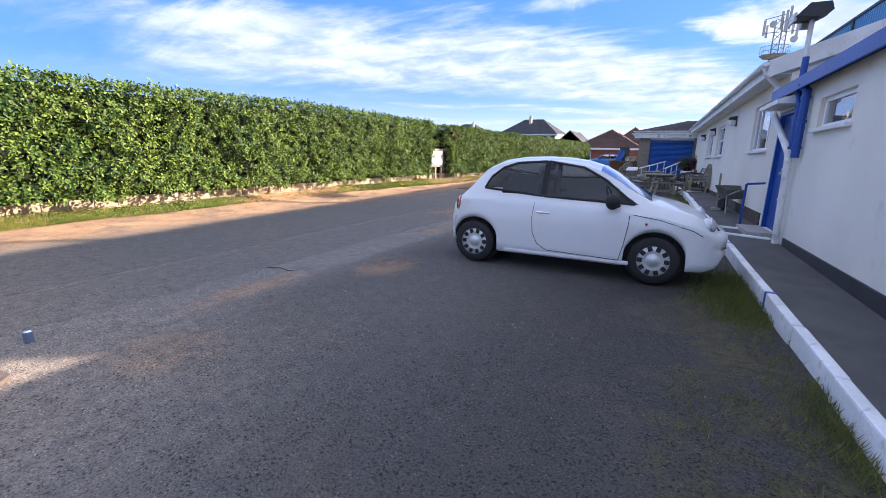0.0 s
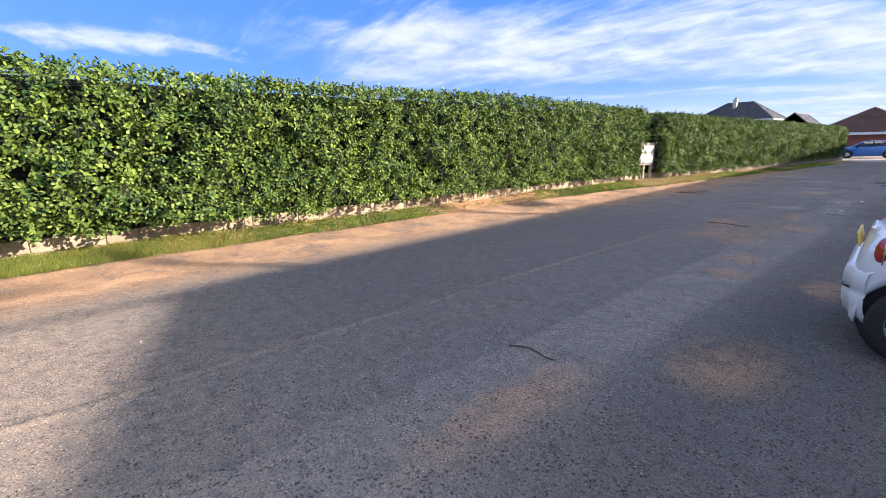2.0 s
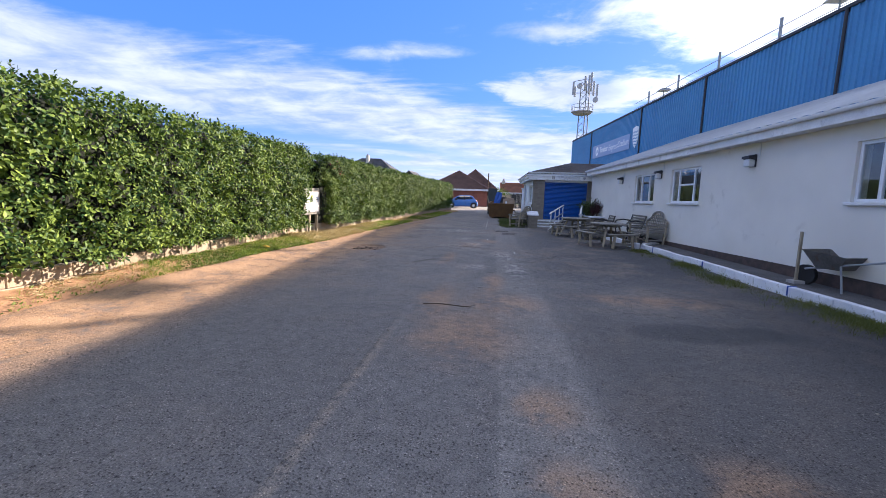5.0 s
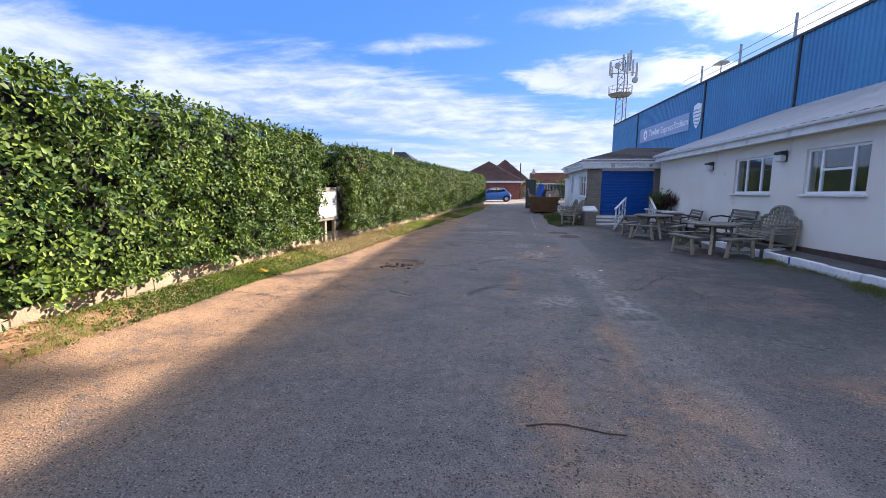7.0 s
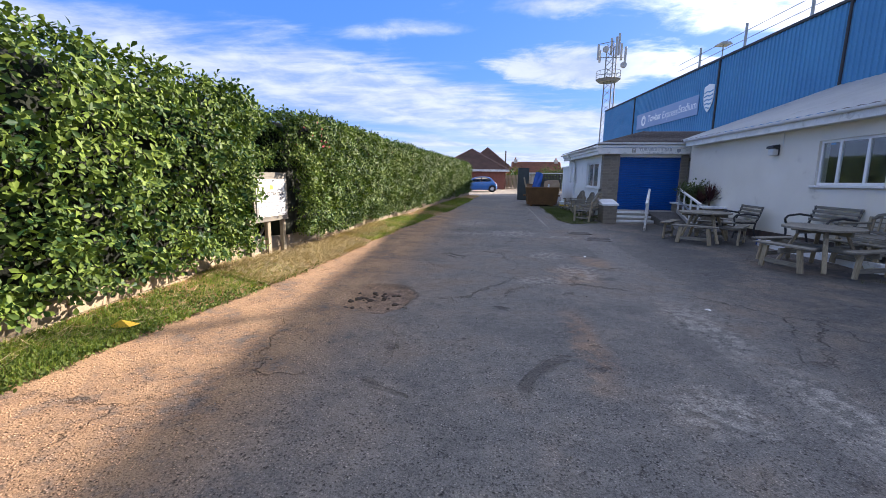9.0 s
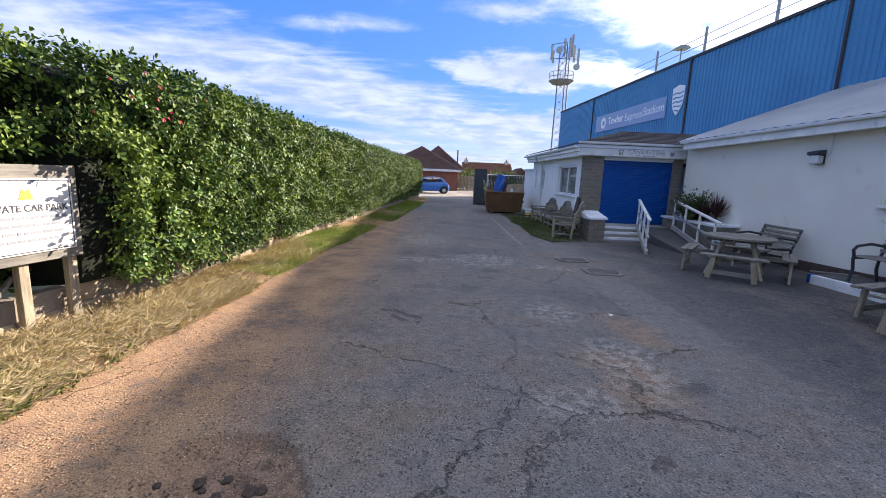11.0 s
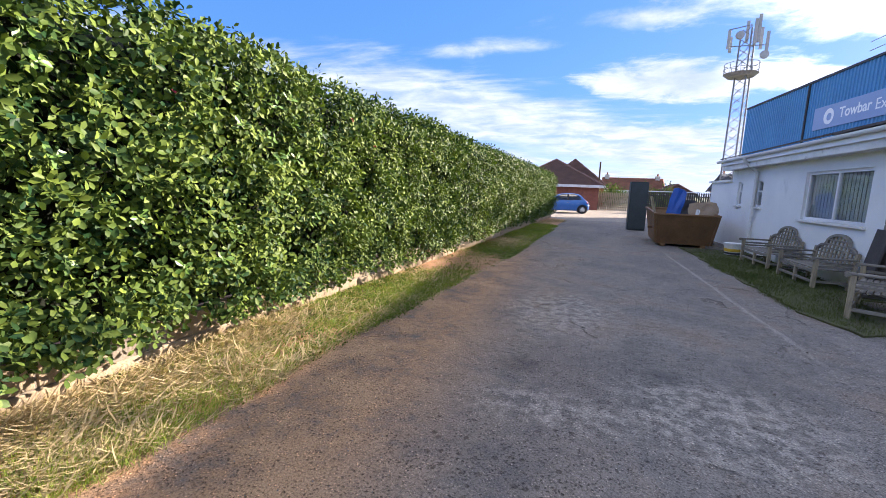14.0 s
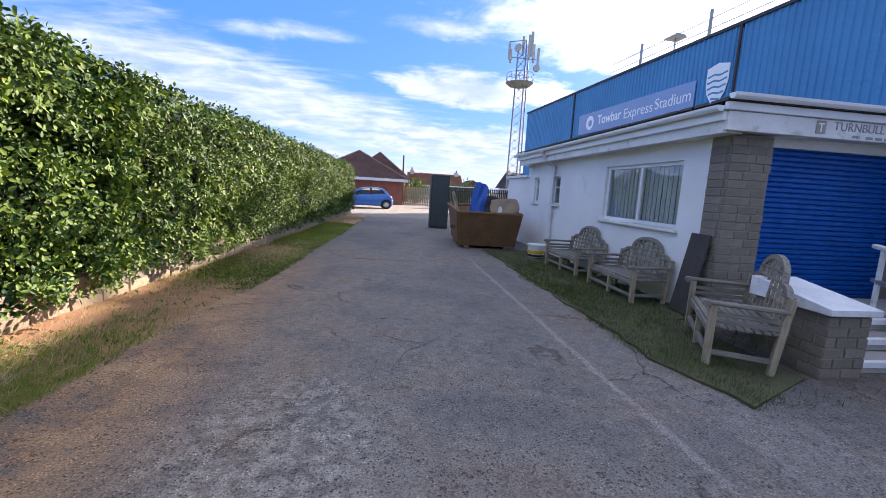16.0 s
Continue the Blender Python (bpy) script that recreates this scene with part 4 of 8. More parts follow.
def build_stand_sign():
    top = thing("stand_sign", S, "long blue sign panel with white lettering on the stand", "sign")
    y0, y1, z0, z1 = 24.9, 34.5, 5.52, 6.72
    part("panel", box(-0.085, -0.05, y0, y1, z0, z1, 0.004), BAND, top)
    face = pose(-0.089, 0, 0) @ Matrix(((0, 0, -1, 0), (-1, 0, 0, 0), (0, 1, 0, 0), (0, 0, 0, 1)))
    mid = (z0 + z1) / 2
    text_mesh("Towbar", 0.72, 0.003, LETTER_WHITE, "lettering", top, Matrix.Translation((0, 31.15, mid + 0.02)) @ face, 2.3, "bold white letters", 0.012)
    text_mesh("Express", 0.72, 0.003, LETTER_WHITE, "lettering", top, Matrix.Translation((0, 28.62, mid - 0.03)) @ face, 2.25, "thin white letters")
    text_mesh("Stadium", 0.72, 0.003, LETTER_WHITE, "lettering", top, Matrix.Translation((0, 26.20, mid + 0.02)) @ face, 2.25, "thin white letters")
    badge = bmesh.new()
    bmesh.ops.create_cone(badge, cap_ends=True, segments=28, radius1=0.42, radius2=0.42, depth=0.006)
    part("badge", badge, LETTER_WHITE, top, "white round mark", at=Matrix.Translation((0, 33.15, mid)) @ face)
    inner = bmesh.new()
    bmesh.ops.create_cone(inner, cap_ends=True, segments=20, radius1=0.2, radius2=0.2, depth=0.008)
    part("badge_centre", inner, BAND, top, "", at=Matrix.Translation((-0.002, 33.1, mid - 0.03)) @ face)
    crest = thing("crest", S, "white and blue shield crest on the blue cladding", "crest")
    outline = [(-0.62, 0.75), (-0.62, 0.0), (-0.5, -0.45), (-0.25, -0.8), (0.0, -1.0), (0.25, -0.8), (0.5, -0.45), (0.62, 0.0), (0.62, 0.75), (0.0, 0.9)]
    part("shield", prism([(y, z) for y, z in outline], "x", -0.03, 0.0), LETTER_WHITE, crest, at=pose(-0.06, 23.8, 6.35) @ Matrix.Scale(0.86, 4))
    for i in range(5):
        z = 0.42 - i * 0.27
        w = (0.55, 0.55, 0.52, 0.42, 0.25)[i]
        wave = [(y, z + 0.035 * math.sin(y * 9)) for y in np.linspace(-w, w, 9)]
        part("wave_band", prism(wave + [(y, q - 0.085) for y, q in reversed(wave)], "x", -0.036, -0.031), CLADDING, crest, "blue wavy band", at=pose(-0.06, 23.8, 6.35) @ Matrix.Scale(0.86, 4))


build_stand_sign()

# steel post and rails beyond the stand's near end
end_post = thing("tall_post", pose(7.6, 11.4, 0), "tall grey steel post with rails by the stand's end", "post")
part("shaft", rod((0, 0, 0), (0, 0, 9.3), 0.14, 0.11, 12), STEEL_GREY, end_post)
for z in (9.05, 8.35):
    part("rail", rod((0, 0, z), (-0.30, 4.1, z), 0.045, sides=8), STEEL_GREY, end_post)

# ---- hedge on a low block wall ----
def hedge_line(y):
    """x of the hedge's clipped face."""
    marks = ((-14, -10.5), (8, -10.55), (16, -10.62), (17.3, -10.60), (17.55, -11.05), (18.6, -11.05), (18.9, -10.46), (24.7, -10.25), (28.5, -9.95), (34, -9.6), (46, -8.75))
    for (a, p), (b, q) in zip(marks, marks[1:]):
        if y <= b:
            return p + (q - p) * (y - a) / (b - a)
    return marks[-1][1]


def leaf_shape(kind):
    """Verts and triangles of one leaf of unit length, folded along its rib."""
    if kind == "leaf":
        v = [(0, 0, 0), (0.20, 0.36, 0.06), (-0.20, 0.36, 0.06), (0.27, 0.70, 0.03), (-0.27, 0.70, 0.03), (0, 1.0, -0.06), (0, 0.5, -0.02)]
        f = [(0, 1, 6), (0, 6, 2), (1, 3, 6), (2, 6, 4), (3, 5, 6), (4, 6, 5)]
    else:
        v = [(-0.03, 0, 0), (0.03, 0, 0), (0.022, 0.55, 0.10), (-0.022, 0.55, 0.10), (0.0, 1.0, 0.34)]
        f = [(0, 1, 2), (0, 2, 3), (3, 2, 4)]
    return np.array(v, float), np.array(f, int)


def scatter(name, kind, places, ways, ups, sizes, material, parent, label=""):
    """Joins many leaves into one mesh: each at a place, pointing along a way."""
    v, f = leaf_shape(kind)
    ways = ways / np.linalg.norm(ways, axis=1, keepdims=True)
    side = np.cross(ways, ups)
    side /= np.linalg.norm(side, axis=1, keepdims=True) + 1e-9
    norm = np.cross(side, ways)
    verts = places[:, None, :] + sizes[:, None, None] * (v[None, :, 0:1] * side[:, None, :] + v[None, :, 1:2] * ways[:, None, :] + v[None, :, 2:3] * norm[:, None, :])
    faces = f[None] + (np.arange(len(places)) * len(v))[:, None, None]
    data = bpy.data.meshes.new(name)
    n_v, n_f = verts.size // 3, faces.size // 3
    data.vertices.add(n_v), data.loops.add(n_f * 3), data.polygons.add(n_f)
    data.vertices.foreach_set("co", verts.reshape(-1))
    data.loops.foreach_set("vertex_index", faces.reshape(-1).astype(np.int32))
    data.polygons.foreach_set("loop_start", np.arange(0, n_f * 3, 3, dtype=np.int32))
    data.update(calc_edges=True)
    data.materials.append(material)
    ob = new(name, data)
    ob.parent = parent
    return tagged(ob, label, kind="stuff")


def hedge_top(y):
    low = 2.80 if y < 18.1 else 2.72 - 0.011 * max(0.0, y - 22)
    low += 0.10 * math.exp(-((y - 11) / 4) ** 2)
    return low + 0.05 * noise.noise((y * 0.45, 1.7, 0.0)) + 0.03 * noise.noise((y * 1.9, 4.0, 0.0))


def hedge_hem(y):
    """Height of the ragged lower edge, over the wall."""
    base = 0.46 if y < 14 else 0.46 - 0.013 * min(9.5, y - 14)
    return base + 0.14 * noise.noise((y * 1.1, 9.0, 0)) + 0.07 * noise.noise((y * 3.7, 2.0, 0))


def bulge(y, z):
    return 0.13 * noise.noise((y * 0.55, z * 0.9, 2.0)) + 0.13 * noise.noise((y * 2.4, z * 2.6, 5.0))


def build_hedge(y0, y1, label, density, seed, leaf=(0.050, 0.085), ends=True):
    top = thing("hedge", pose(0, y0, 0), label, "hedge")
    back = Matrix.Translation((0, -y0, 0))
    rng = np.random.default_rng(seed)
    # solid core, near-black to paint the shade behind the leaves
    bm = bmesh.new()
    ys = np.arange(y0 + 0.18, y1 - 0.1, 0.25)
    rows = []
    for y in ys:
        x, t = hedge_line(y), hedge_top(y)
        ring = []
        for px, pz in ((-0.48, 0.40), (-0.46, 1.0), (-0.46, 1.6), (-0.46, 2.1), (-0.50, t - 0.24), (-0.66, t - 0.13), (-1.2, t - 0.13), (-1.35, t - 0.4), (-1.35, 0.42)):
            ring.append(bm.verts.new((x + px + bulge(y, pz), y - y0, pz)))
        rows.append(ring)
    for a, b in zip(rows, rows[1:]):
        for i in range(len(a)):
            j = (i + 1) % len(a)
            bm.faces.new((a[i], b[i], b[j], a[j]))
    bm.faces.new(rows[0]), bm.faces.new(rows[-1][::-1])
    part("inside", bm, CORE_SHADE, top, "near-black core painting the shade inside the hedge")
    # shoots over the face, the top and the ends
    long = y1 - y0
    shoots = []

    def add(count, make):
        for _ in range(count):
            shoots.append(make())

    def face():
        y = rng.uniform(y0, y1)
        z = 0.24 + (hedge_top(y) - 0.24) * rng.random() ** 0.95
        hem = hedge_hem(y)
        if z < hem:
            z = hem + rng.random() * 0.3
        d = rng.normal(0, 0.075)
        shade = noise.noise((y * 2.3, z * 2.5, 11.0)) + 0.5 * noise.noise((y * 0.9, z * 1.1, 3.0))
        if shade < -0.16 and rng.random() < 0.86:
            d -= 0.25
        round_off = max(0.0, z - hedge_top(y) + 0.25) ** 2 * 1.8
        x = hedge_line(y) + bulge(y, z) + d - round_off
        return (x, y, z), (1.0, rng.normal(0, 0.7), 0.30 + rng.normal(0, 0.6))

    def crown():
        y = rng.uniform(y0, y1)
        x = hedge_line(y) - rng.random() * 1.25
        return (x, y, hedge_top(y) + rng.normal(0, 0.035) + (0.10 * rng.random() if rng.random() < 0.10 else 0)), (0.25 + rng.normal(0, 0.4), rng.normal(0, 0.4), 1.0)

    def end(y, way):
        def make():
            x, z = hedge_line(y) - rng.random() * 1.2, rng.uniform(0.45, hedge_top(y))
            return (x, y + way * (bulge(x * 2, z) + rng.normal(0, 0.05)), z), (rng.normal(0.2, 0.4), way * 1.0, 0.3 + rng.normal(0, 0.4))
        return make

    def deep():
        y, z = rng.uniform(y0, y1), rng.uniform(0.45, 2.6)
        return (hedge_line(y) + bulge(y, z) - rng.uniform(0.16, 0.42), y, z), (1.0, rng.normal(0, 0.6), rng.normal(0, 0.6))

    add(int(long * 2.4 * density), face)
    add(int(long * 2.4 * density * 0.35), deep)
    add(int(long * 1.2 * density * 0.55), crown)
    if ends:
        add(int(2.6 * density), end(y0 + 0.1, -1)), add(int(2.6 * density), end(y1 - 0.1, 1))
    shoots = [s for s in shoots if not (17.42 < s[0][1] < 19.0 and s[0][2] < 1.72 and s[0][0] > -11.2)]   # the notice stands clear
    at = np.array([s[0] for s in shoots]) - (0, y0, 0)
    axis = np.array([s[1] for s in shoots])
    axis /= np.linalg.norm(axis, axis=1, keepdims=True)
    per = 6
    any_way = rng.normal(size=axis.shape)
    u = np.cross(axis, any_way)
    u /= np.linalg.norm(u, axis=1, keepdims=True)
    w = np.cross(axis, u)
    P, W, U, Z = [], [], [], []
    for k in range(per):
        t = k * 2.4 + rng.uniform(-0.4, 0.4, len(at))
        spread = (0.55 + 0.22 * k) * rng.uniform(0.7, 1.3, len(at))
        way = axis * np.clip(1.25 - spread, -0.1, 1.2)[:, None] + (u * np.cos(t)[:, None] + w * np.sin(t)[:, None]) * spread[:, None]
        way += (0, 0, -0.08)
        P.append(at - axis * (0.012 * k) + way * 0.006), W.append(way), U.append(axis + rng.normal(0, 0.25, axis.shape)), Z.append(rng.uniform(*leaf, len(at)))
    scatter("foliage", "leaf", np.concatenate(P), np.concatenate(W), np.concatenate(U), np.concatenate(Z), LEAF, top, "glossy green evergreen leaves")
    # stray upright sprigs on top
    sprig = [(hedge_line(y) - rng.random() * 1.1, y, hedge_top(y)) for y in rng.uniform(y0, y1, int(long * 3.2))]
    stems, P, W, Z = bmesh.new(), [], [], []
    for x, y, z in sprig:
        h = rng.uniform(0.05, 0.17)
        lean = Vector((rng.normal(0, 0.25), rng.normal(0, 0.25), 1)).normalized()
        foot = Vector((x, y - y0, z - 0.08))
        tip = foot + lean * (h + 0.08)
        rod(foot, tip, 0.004, 0.002, 4, stems)
        for k in range(7):
            t = k * 2.4
            P.append(foot.lerp(tip, 0.5 + 0.5 * k / 7)), W.append((math.cos(t), math.sin(t), 0.9)), Z.append(rng.uniform(0.04, 0.07))
    tagged(part("sprig_stems", stems, TWIG, top), kind="stuff")
    scatter("sprigs", "leaf", np.array(P), np.array(W, float), np.tile((0.0, 0.0, 1.0), (len(P), 1)) + 0.01, np.array(Z), LEAF, top)
    return top


build_hedge(-13.0, 17.45, "long clipped dense evergreen hedge on a low block wall", 150, 21, (0.055, 0.095))
near_hedge = build_hedge(17.46, 28.5, "clipped dense evergreen hedge beyond the notice board", 350, 22, (0.045, 0.080))
build_hedge(28.5, 45.0, "clipped dense evergreen hedge running down the drive", 170, 23, (0.05, 0.085))


# the leaves that stand out nearest the drive
r = random.Random(61)
leaf_v, leaf_f = leaf_shape("leaf")
LEAF_SINGLE = surface("hedge_leaf_single", (0.16, 0.28, 0.035), (0.07, 0.15, 0.025), 0.42, 3, 30, 0.1)
leaf_data = [mesh_of(plain([tuple(v * s) for v in leaf_v], [tuple(int(i) for i in f) for f in leaf_f]), "leaf", LEAF_SINGLE) for s in (0.060, 0.070, 0.082)]
for i in range(50):
    y, z = 19.0 + r.random() * 5.0, 0.7 + r.random() * 1.7
    x, spin = hedge_line(y) + bulge(y, z) + 0.05 + r.random() * 0.05, r.random() * 360
    for k in range(6):
        leaf = new("leaf", leaf_data[r.randrange(3)])
        leaf.parent = near_hedge
        turn = pose(x, y - 17.46, z, r.uniform(-25, 25), 60 + r.uniform(-25, 25), r.uniform(-25, 25)) @ pose(0, 0, -0.01 * k, 0, 0, spin + k * 137) @ pose(0, 0, 0, 35 - 9 * k)
        leaf.matrix_basis = turn

# ---- parked cars ----
def lerp_table(table, x):
    if x <= table[0][0]:
        return table[0][1]
    for (a, p), (b, q) in zip(table, table[1:]):
        if x <= b:
            t = (x - a) / (b - a)
            return p + (q - p) * t
    return table[-1][1]


CAR_TOP = [(-1.655, 0.58), (-1.645, 0.70), (-1.62, 0.80), (-1.55, 0.885), (-1.46, 0.955), (-1.38, 1.03), (-1.29, 1.145), (-1.22, 1.25), (-1.12, 1.355), (-0.95, 1.435), (-0.7, 1.475), (-0.4, 1.488), (-0.1, 1.478), (0.15, 1.445), (0.35, 1.385), (0.55, 1.285), (0.75, 1.15), (0.92, 1.04), (1.02, 0.985), (1.15, 0.955), (1.3, 0.925), (1.45, 0.88), (1.58, 0.82), (1.68, 0.745), (1.75, 0.65), (1.79, 0.56), (1.81, 0.50)]
CAR_WIDE = [(-1.78, 0.50), (-1.75, 0.62), (-1.68, 0.71), (-1.55, 0.77), (-1.3, 0.80), (-1.0, 0.808), (0.0, 0.805), (1.0, 0.808), (1.3, 0.80), (1.5, 0.765), (1.63, 0.71), (1.72, 0.63), (1.78, 0.53), (1.81, 0.42)]


def rear(x):
    """Draws the tail in behind the rear wheels."""
    return -1.0 + (x + 1.0) * 0.84 if x < -1.0 else x


CAR_WIDE = [(rear(x), z) for x, z in CAR_WIDE]
TAIL = rear(-1.78)
AXLES = (-1.23, 1.07)


def car_low(x):
    z = lerp_table([(TAIL, 0.40), (TAIL + 0.03, 0.27), (TAIL + 0.08, 0.22), (-0.8, 0.19), (0.8, 0.19), (1.6, 0.20), (1.76, 0.25), (1.81, 0.38)], x)
    for a in AXLES:
        if abs(x - a) < 0.345:
            z = max(z, 0.30 + math.sqrt(0.345 ** 2 - (x - a) ** 2) * 0.99)
    return z


def car_belt(x):
    return lerp_table([(TAIL, 0.50), (rear(-1.70), 0.78), (rear(-1.5), 0.90), (-1.0, 0.905), (0.6, 0.86), (1.1, 0.82), (1.5, 0.72), (1.7, 0.60), (1.81, 0.46)], x)


def car_section(x):
    """Half a slice of the body at x, from the sill up to the roof's middle: (y, z)."""
    low, belt, top, wide = car_low(x), car_belt(x), lerp_table(CAR_TOP, x), lerp_table(CAR_WIDE, x)
    belt = min(belt, top - 0.03)
    low = min(low, belt - 0.04)
    tall = max(0.0, min(1.0, (top - belt - 0.08) / 0.42))
    roof = wide * 0.90 * (1 - tall) + 0.555 * tall * min(1.0, wide / 0.78)
    edge = top - 0.025 - 0.055 * tall
    edge = max(edge, belt + 0.005)
    out = [(wide - 0.05, low), (wide - 0.008, low + 0.03)]
    for t in (0.15, 0.3, 0.45, 0.6, 0.75, 0.9, 1.0):
        z = low + 0.03 + (belt - low - 0.03) * t
        out.append((wide - 0.035 * max(0.0, (z - 0.62) / 0.3) ** 2, z))
    shoulder = out[-1][0]
    for t in (0.06, 0.2, 0.35, 0.5, 0.65, 0.8, 0.92, 1.0):
        out.append((shoulder - 0.012 * min(1, t * 12) * tall + (roof - shoulder) * t ** 1.12, belt + (edge - belt) * t))
    for t in (0.15, 0.35, 0.6, 0.8, 1.0):
        a = t * math.pi / 2
        out.append((roof * math.cos(a), edge + (top - edge) * math.sin(a)))
    return out


def car_side(x, z):
    """y of the body's flank at (x, z)."""
    s = car_section(x)
    for (y0, z0), (y1, z1) in zip(s, s[1:]):
        if z0 <= z <= z1 and z1 > z0:
            return y0 + (y1 - y0) * (z - z0) / (z1 - z0)
    return s[-1][0]


def inside_shape(shape, x, z):
    hit = False
    for (x0, z0), (x1, z1) in zip(shape, shape[1:] + shape[:1]):
        if (z0 > z) != (z1 > z) and x < x0 + (z - z0) / (z1 - z0) * (x1 - x0):
            hit = not hit
    return hit


FRONT_GLASS = [(-0.29, 0.985), (0.80, 0.950), (0.70, 1.02), (0.44, 1.215), (0.16, 1.360), (-0.29, 1.425)]
REAR_GLASS = [(-1.12, 1.05), (-0.31, 0.988), (-0.31, 1.425), (-0.70, 1.395), (-0.90, 1.325), (-1.05, 1.20)]


# the bumper's profile: out, width, height
BUMPER = ((-0.05, 0.99, 0.665), (0.0, 1.0, 0.655), (0.028, 1.0, 0.63), (0.036, 1.0, 0.57), (0.034, 1.0, 0.50), (0.022, 1.0, 0.485), (0.022, 1.0, 0.455), (0.030, 1.0, 0.44), (0.022, 0.995, 0.36), (0.0, 0.985, 0.29), (-0.05, 0.97, 0.23), (-0.16, 0.95, 0.20))


def build_car(name, at, label, paint, plate=None, detail=True):
    car = thing(name, at, label, "car")
    xs = sorted({*np.linspace(TAIL, 1.81, 76).round(4), *[round(a + s * 0.345, 4) for a in AXLES for s in (-1, -0.97, -0.9, 0.9, 0.97, 1)]})
    bm = bmesh.new()
    sections = [car_section(x) for x in xs]
    count = len(sections[0])
    rows = {}
    for side in (1, -1):
        rows[side] = [[bm.verts.new((x, side * y, z)) for y, z in s] for x, s in zip(xs, sections)]
        for (x0, a), (x1, b) in zip(zip(xs, rows[side]), zip(xs[1:], rows[side][1:])):
            for i in range(count - 1):
                mx, mz = (x0 + x1) / 2, (a[i].co.z + a[i + 1].co.z + b[i].co.z + b[i + 1].co.z) / 4
                if 8 <= i < 16 and (inside_shape(FRONT_GLASS, mx, mz) or inside_shape(REAR_GLASS, mx, mz)):
                    continue
                bm.faces.new((a[i], b[i], b[i + 1], a[i + 1]) if side > 0 else (a[i], a[i + 1], b[i + 1], b[i]))
    for row_r, row_l in ((rows[1][0], rows[-1][0]), (rows[1][-1], rows[-1][-1])):
        for i in range(count - 1):
            bm.faces.new((row_r[i], row_r[i + 1], row_l[i + 1], row_l[i]))
    bmesh.ops.remove_doubles(bm, verts=bm.verts[:], dist=0.0008)
    part("body", bm, paint, car, smooth=True)
    # floor pan, wheel wells and cabin
    part("underside", box(-1.5, 1.5, -0.60, 0.60, 0.20, 0.42), BLACK, car)
    for x in AXLES:
        well = bmesh.new()
        bmesh.ops.create_cone(well, cap_ends=True, segments=24, radius1=0.343, radius2=0.343, depth=1.30)
        bmesh.ops.transform(well, verts=well.verts[:], matrix=pose(x, 0, 0.31, 90))
        part("wheel_arch", well, BLACK, car)
    part("cabin_floor", box(-1.2, 0.75, -0.66, 0.66, 0.42, 0.5), DARK, car)
    if detail:
        for y in (-0.36, 0.36):
            seat = bmesh.new()
            box(-0.25, 0.25, y - 0.23, y + 0.23, 0.5, 0.68, 0.04, seat), box(-0.42, -0.26, y - 0.22, y + 0.22, 0.6, 1.12, 0.05, seat)
            part("front_seat", seat, CAR_SEAT, car, "dark cloth seat")
            part("headrest", box(-0.43, -0.31, y - 0.12, y + 0.12, 1.15, 1.32, 0.04), CAR_SEAT, car)
        part("rear_seat", box(-1.15, -0.98, -0.55, 0.55, 0.5, 1.05, 0.05), CAR_SEAT, car)
        part("dashboard", box(0.62, 0.9, -0.62, 0.62, 0.6, 0.93, 0.04), CAR_SEAT, car)
        wheel_ring = bmesh.new()
        bmesh.ops.create_circle(wheel_ring, segments=16, radius=0.17)
        ring = [(0.5 - 0.06 * math.sin(t), -0.36 + 0.17 * math.cos(t), 0.92 + 0.16 * math.sin(t)) for t in np.linspace(0, 2 * math.pi, 17)]
        wheel_ring.clear()
        for p, q in zip(ring, ring[1:]):
            rod(p, q, 0.014, sides=6, bm=wheel_ring)
        part("steering_wheel", wheel_ring, DARK, car)
    # glass let into the flanks, with a black surround
    for side in (1, -1):
        for shape, nm in ((FRONT_GLASS, "door_window"), (REAR_GLASS, "quarter_window")):
            g, edge = bmesh.new(), bmesh.new()
            lo, hi = min(p[0] for p in shape), max(p[0] for p in shape)
            cols = np.linspace(lo + 0.004, hi - 0.004, 14)
            grid = []
            for x in cols:
                cut = sorted(z0 + (x - x0) / (x1 - x0) * (z1 - z0) for (x0, z0), (x1, z1) in zip(shape, shape[1:] + shape[:1]) if (x0 > x) != (x1 > x))
                z0, z1 = cut[0], cut[-1]
                grid.append([g.verts.new((x, side * (car_side(x, z) + 0.004), z)) for z in np.linspace(z0, z1, 6)])
            for a, b in zip(grid, grid[1:]):
                for i in range(5):
                    g.faces.new((a[i], b[i], b[i + 1], a[i + 1]))
            part(nm, g, CAR_GLASS, car, smooth=True)
            loop = []
            for (x0, z0), (x1, z1) in zip(shape, shape[1:] + shape[:1]):
                for t in (0.0, 0.25, 0.5, 0.75):
                    x, z = x0 + (x1 - x0) * t, z0 + (z1 - z0) * t
                    loop.append(Vector((x, side * (car_side(x, z) + 0.004), z)))
            for p, q in zip(loop, loop[1:] + loop[:1]):
                rod(p, q, 0.016, sides=6, bm=edge)
            bmesh.ops.remove_doubles(edge, verts=edge.verts[:], dist=0.004)
            part("window_seal", edge, BLACK, car)
        quad = [(-0.335, 0.985), (-0.265, 0.98), (-0.265, 1.425), (-0.335, 1.42)]
        part("door_pillar", plain([(x, side * (car_side(x, z) + 0.008), z) for x, z in quad], [(0, 1, 2, 3)]), BLACK, car)
        tri = [(0.62, 0.958), (0.84, 0.948), (0.76, 1.0), (0.62, 1.075)]
        part("mirror_base", plain([(x, side * (car_side(x, z) + 0.008), z) for x, z in tri], [(0, 1, 2, 3)]), BLACK, car)
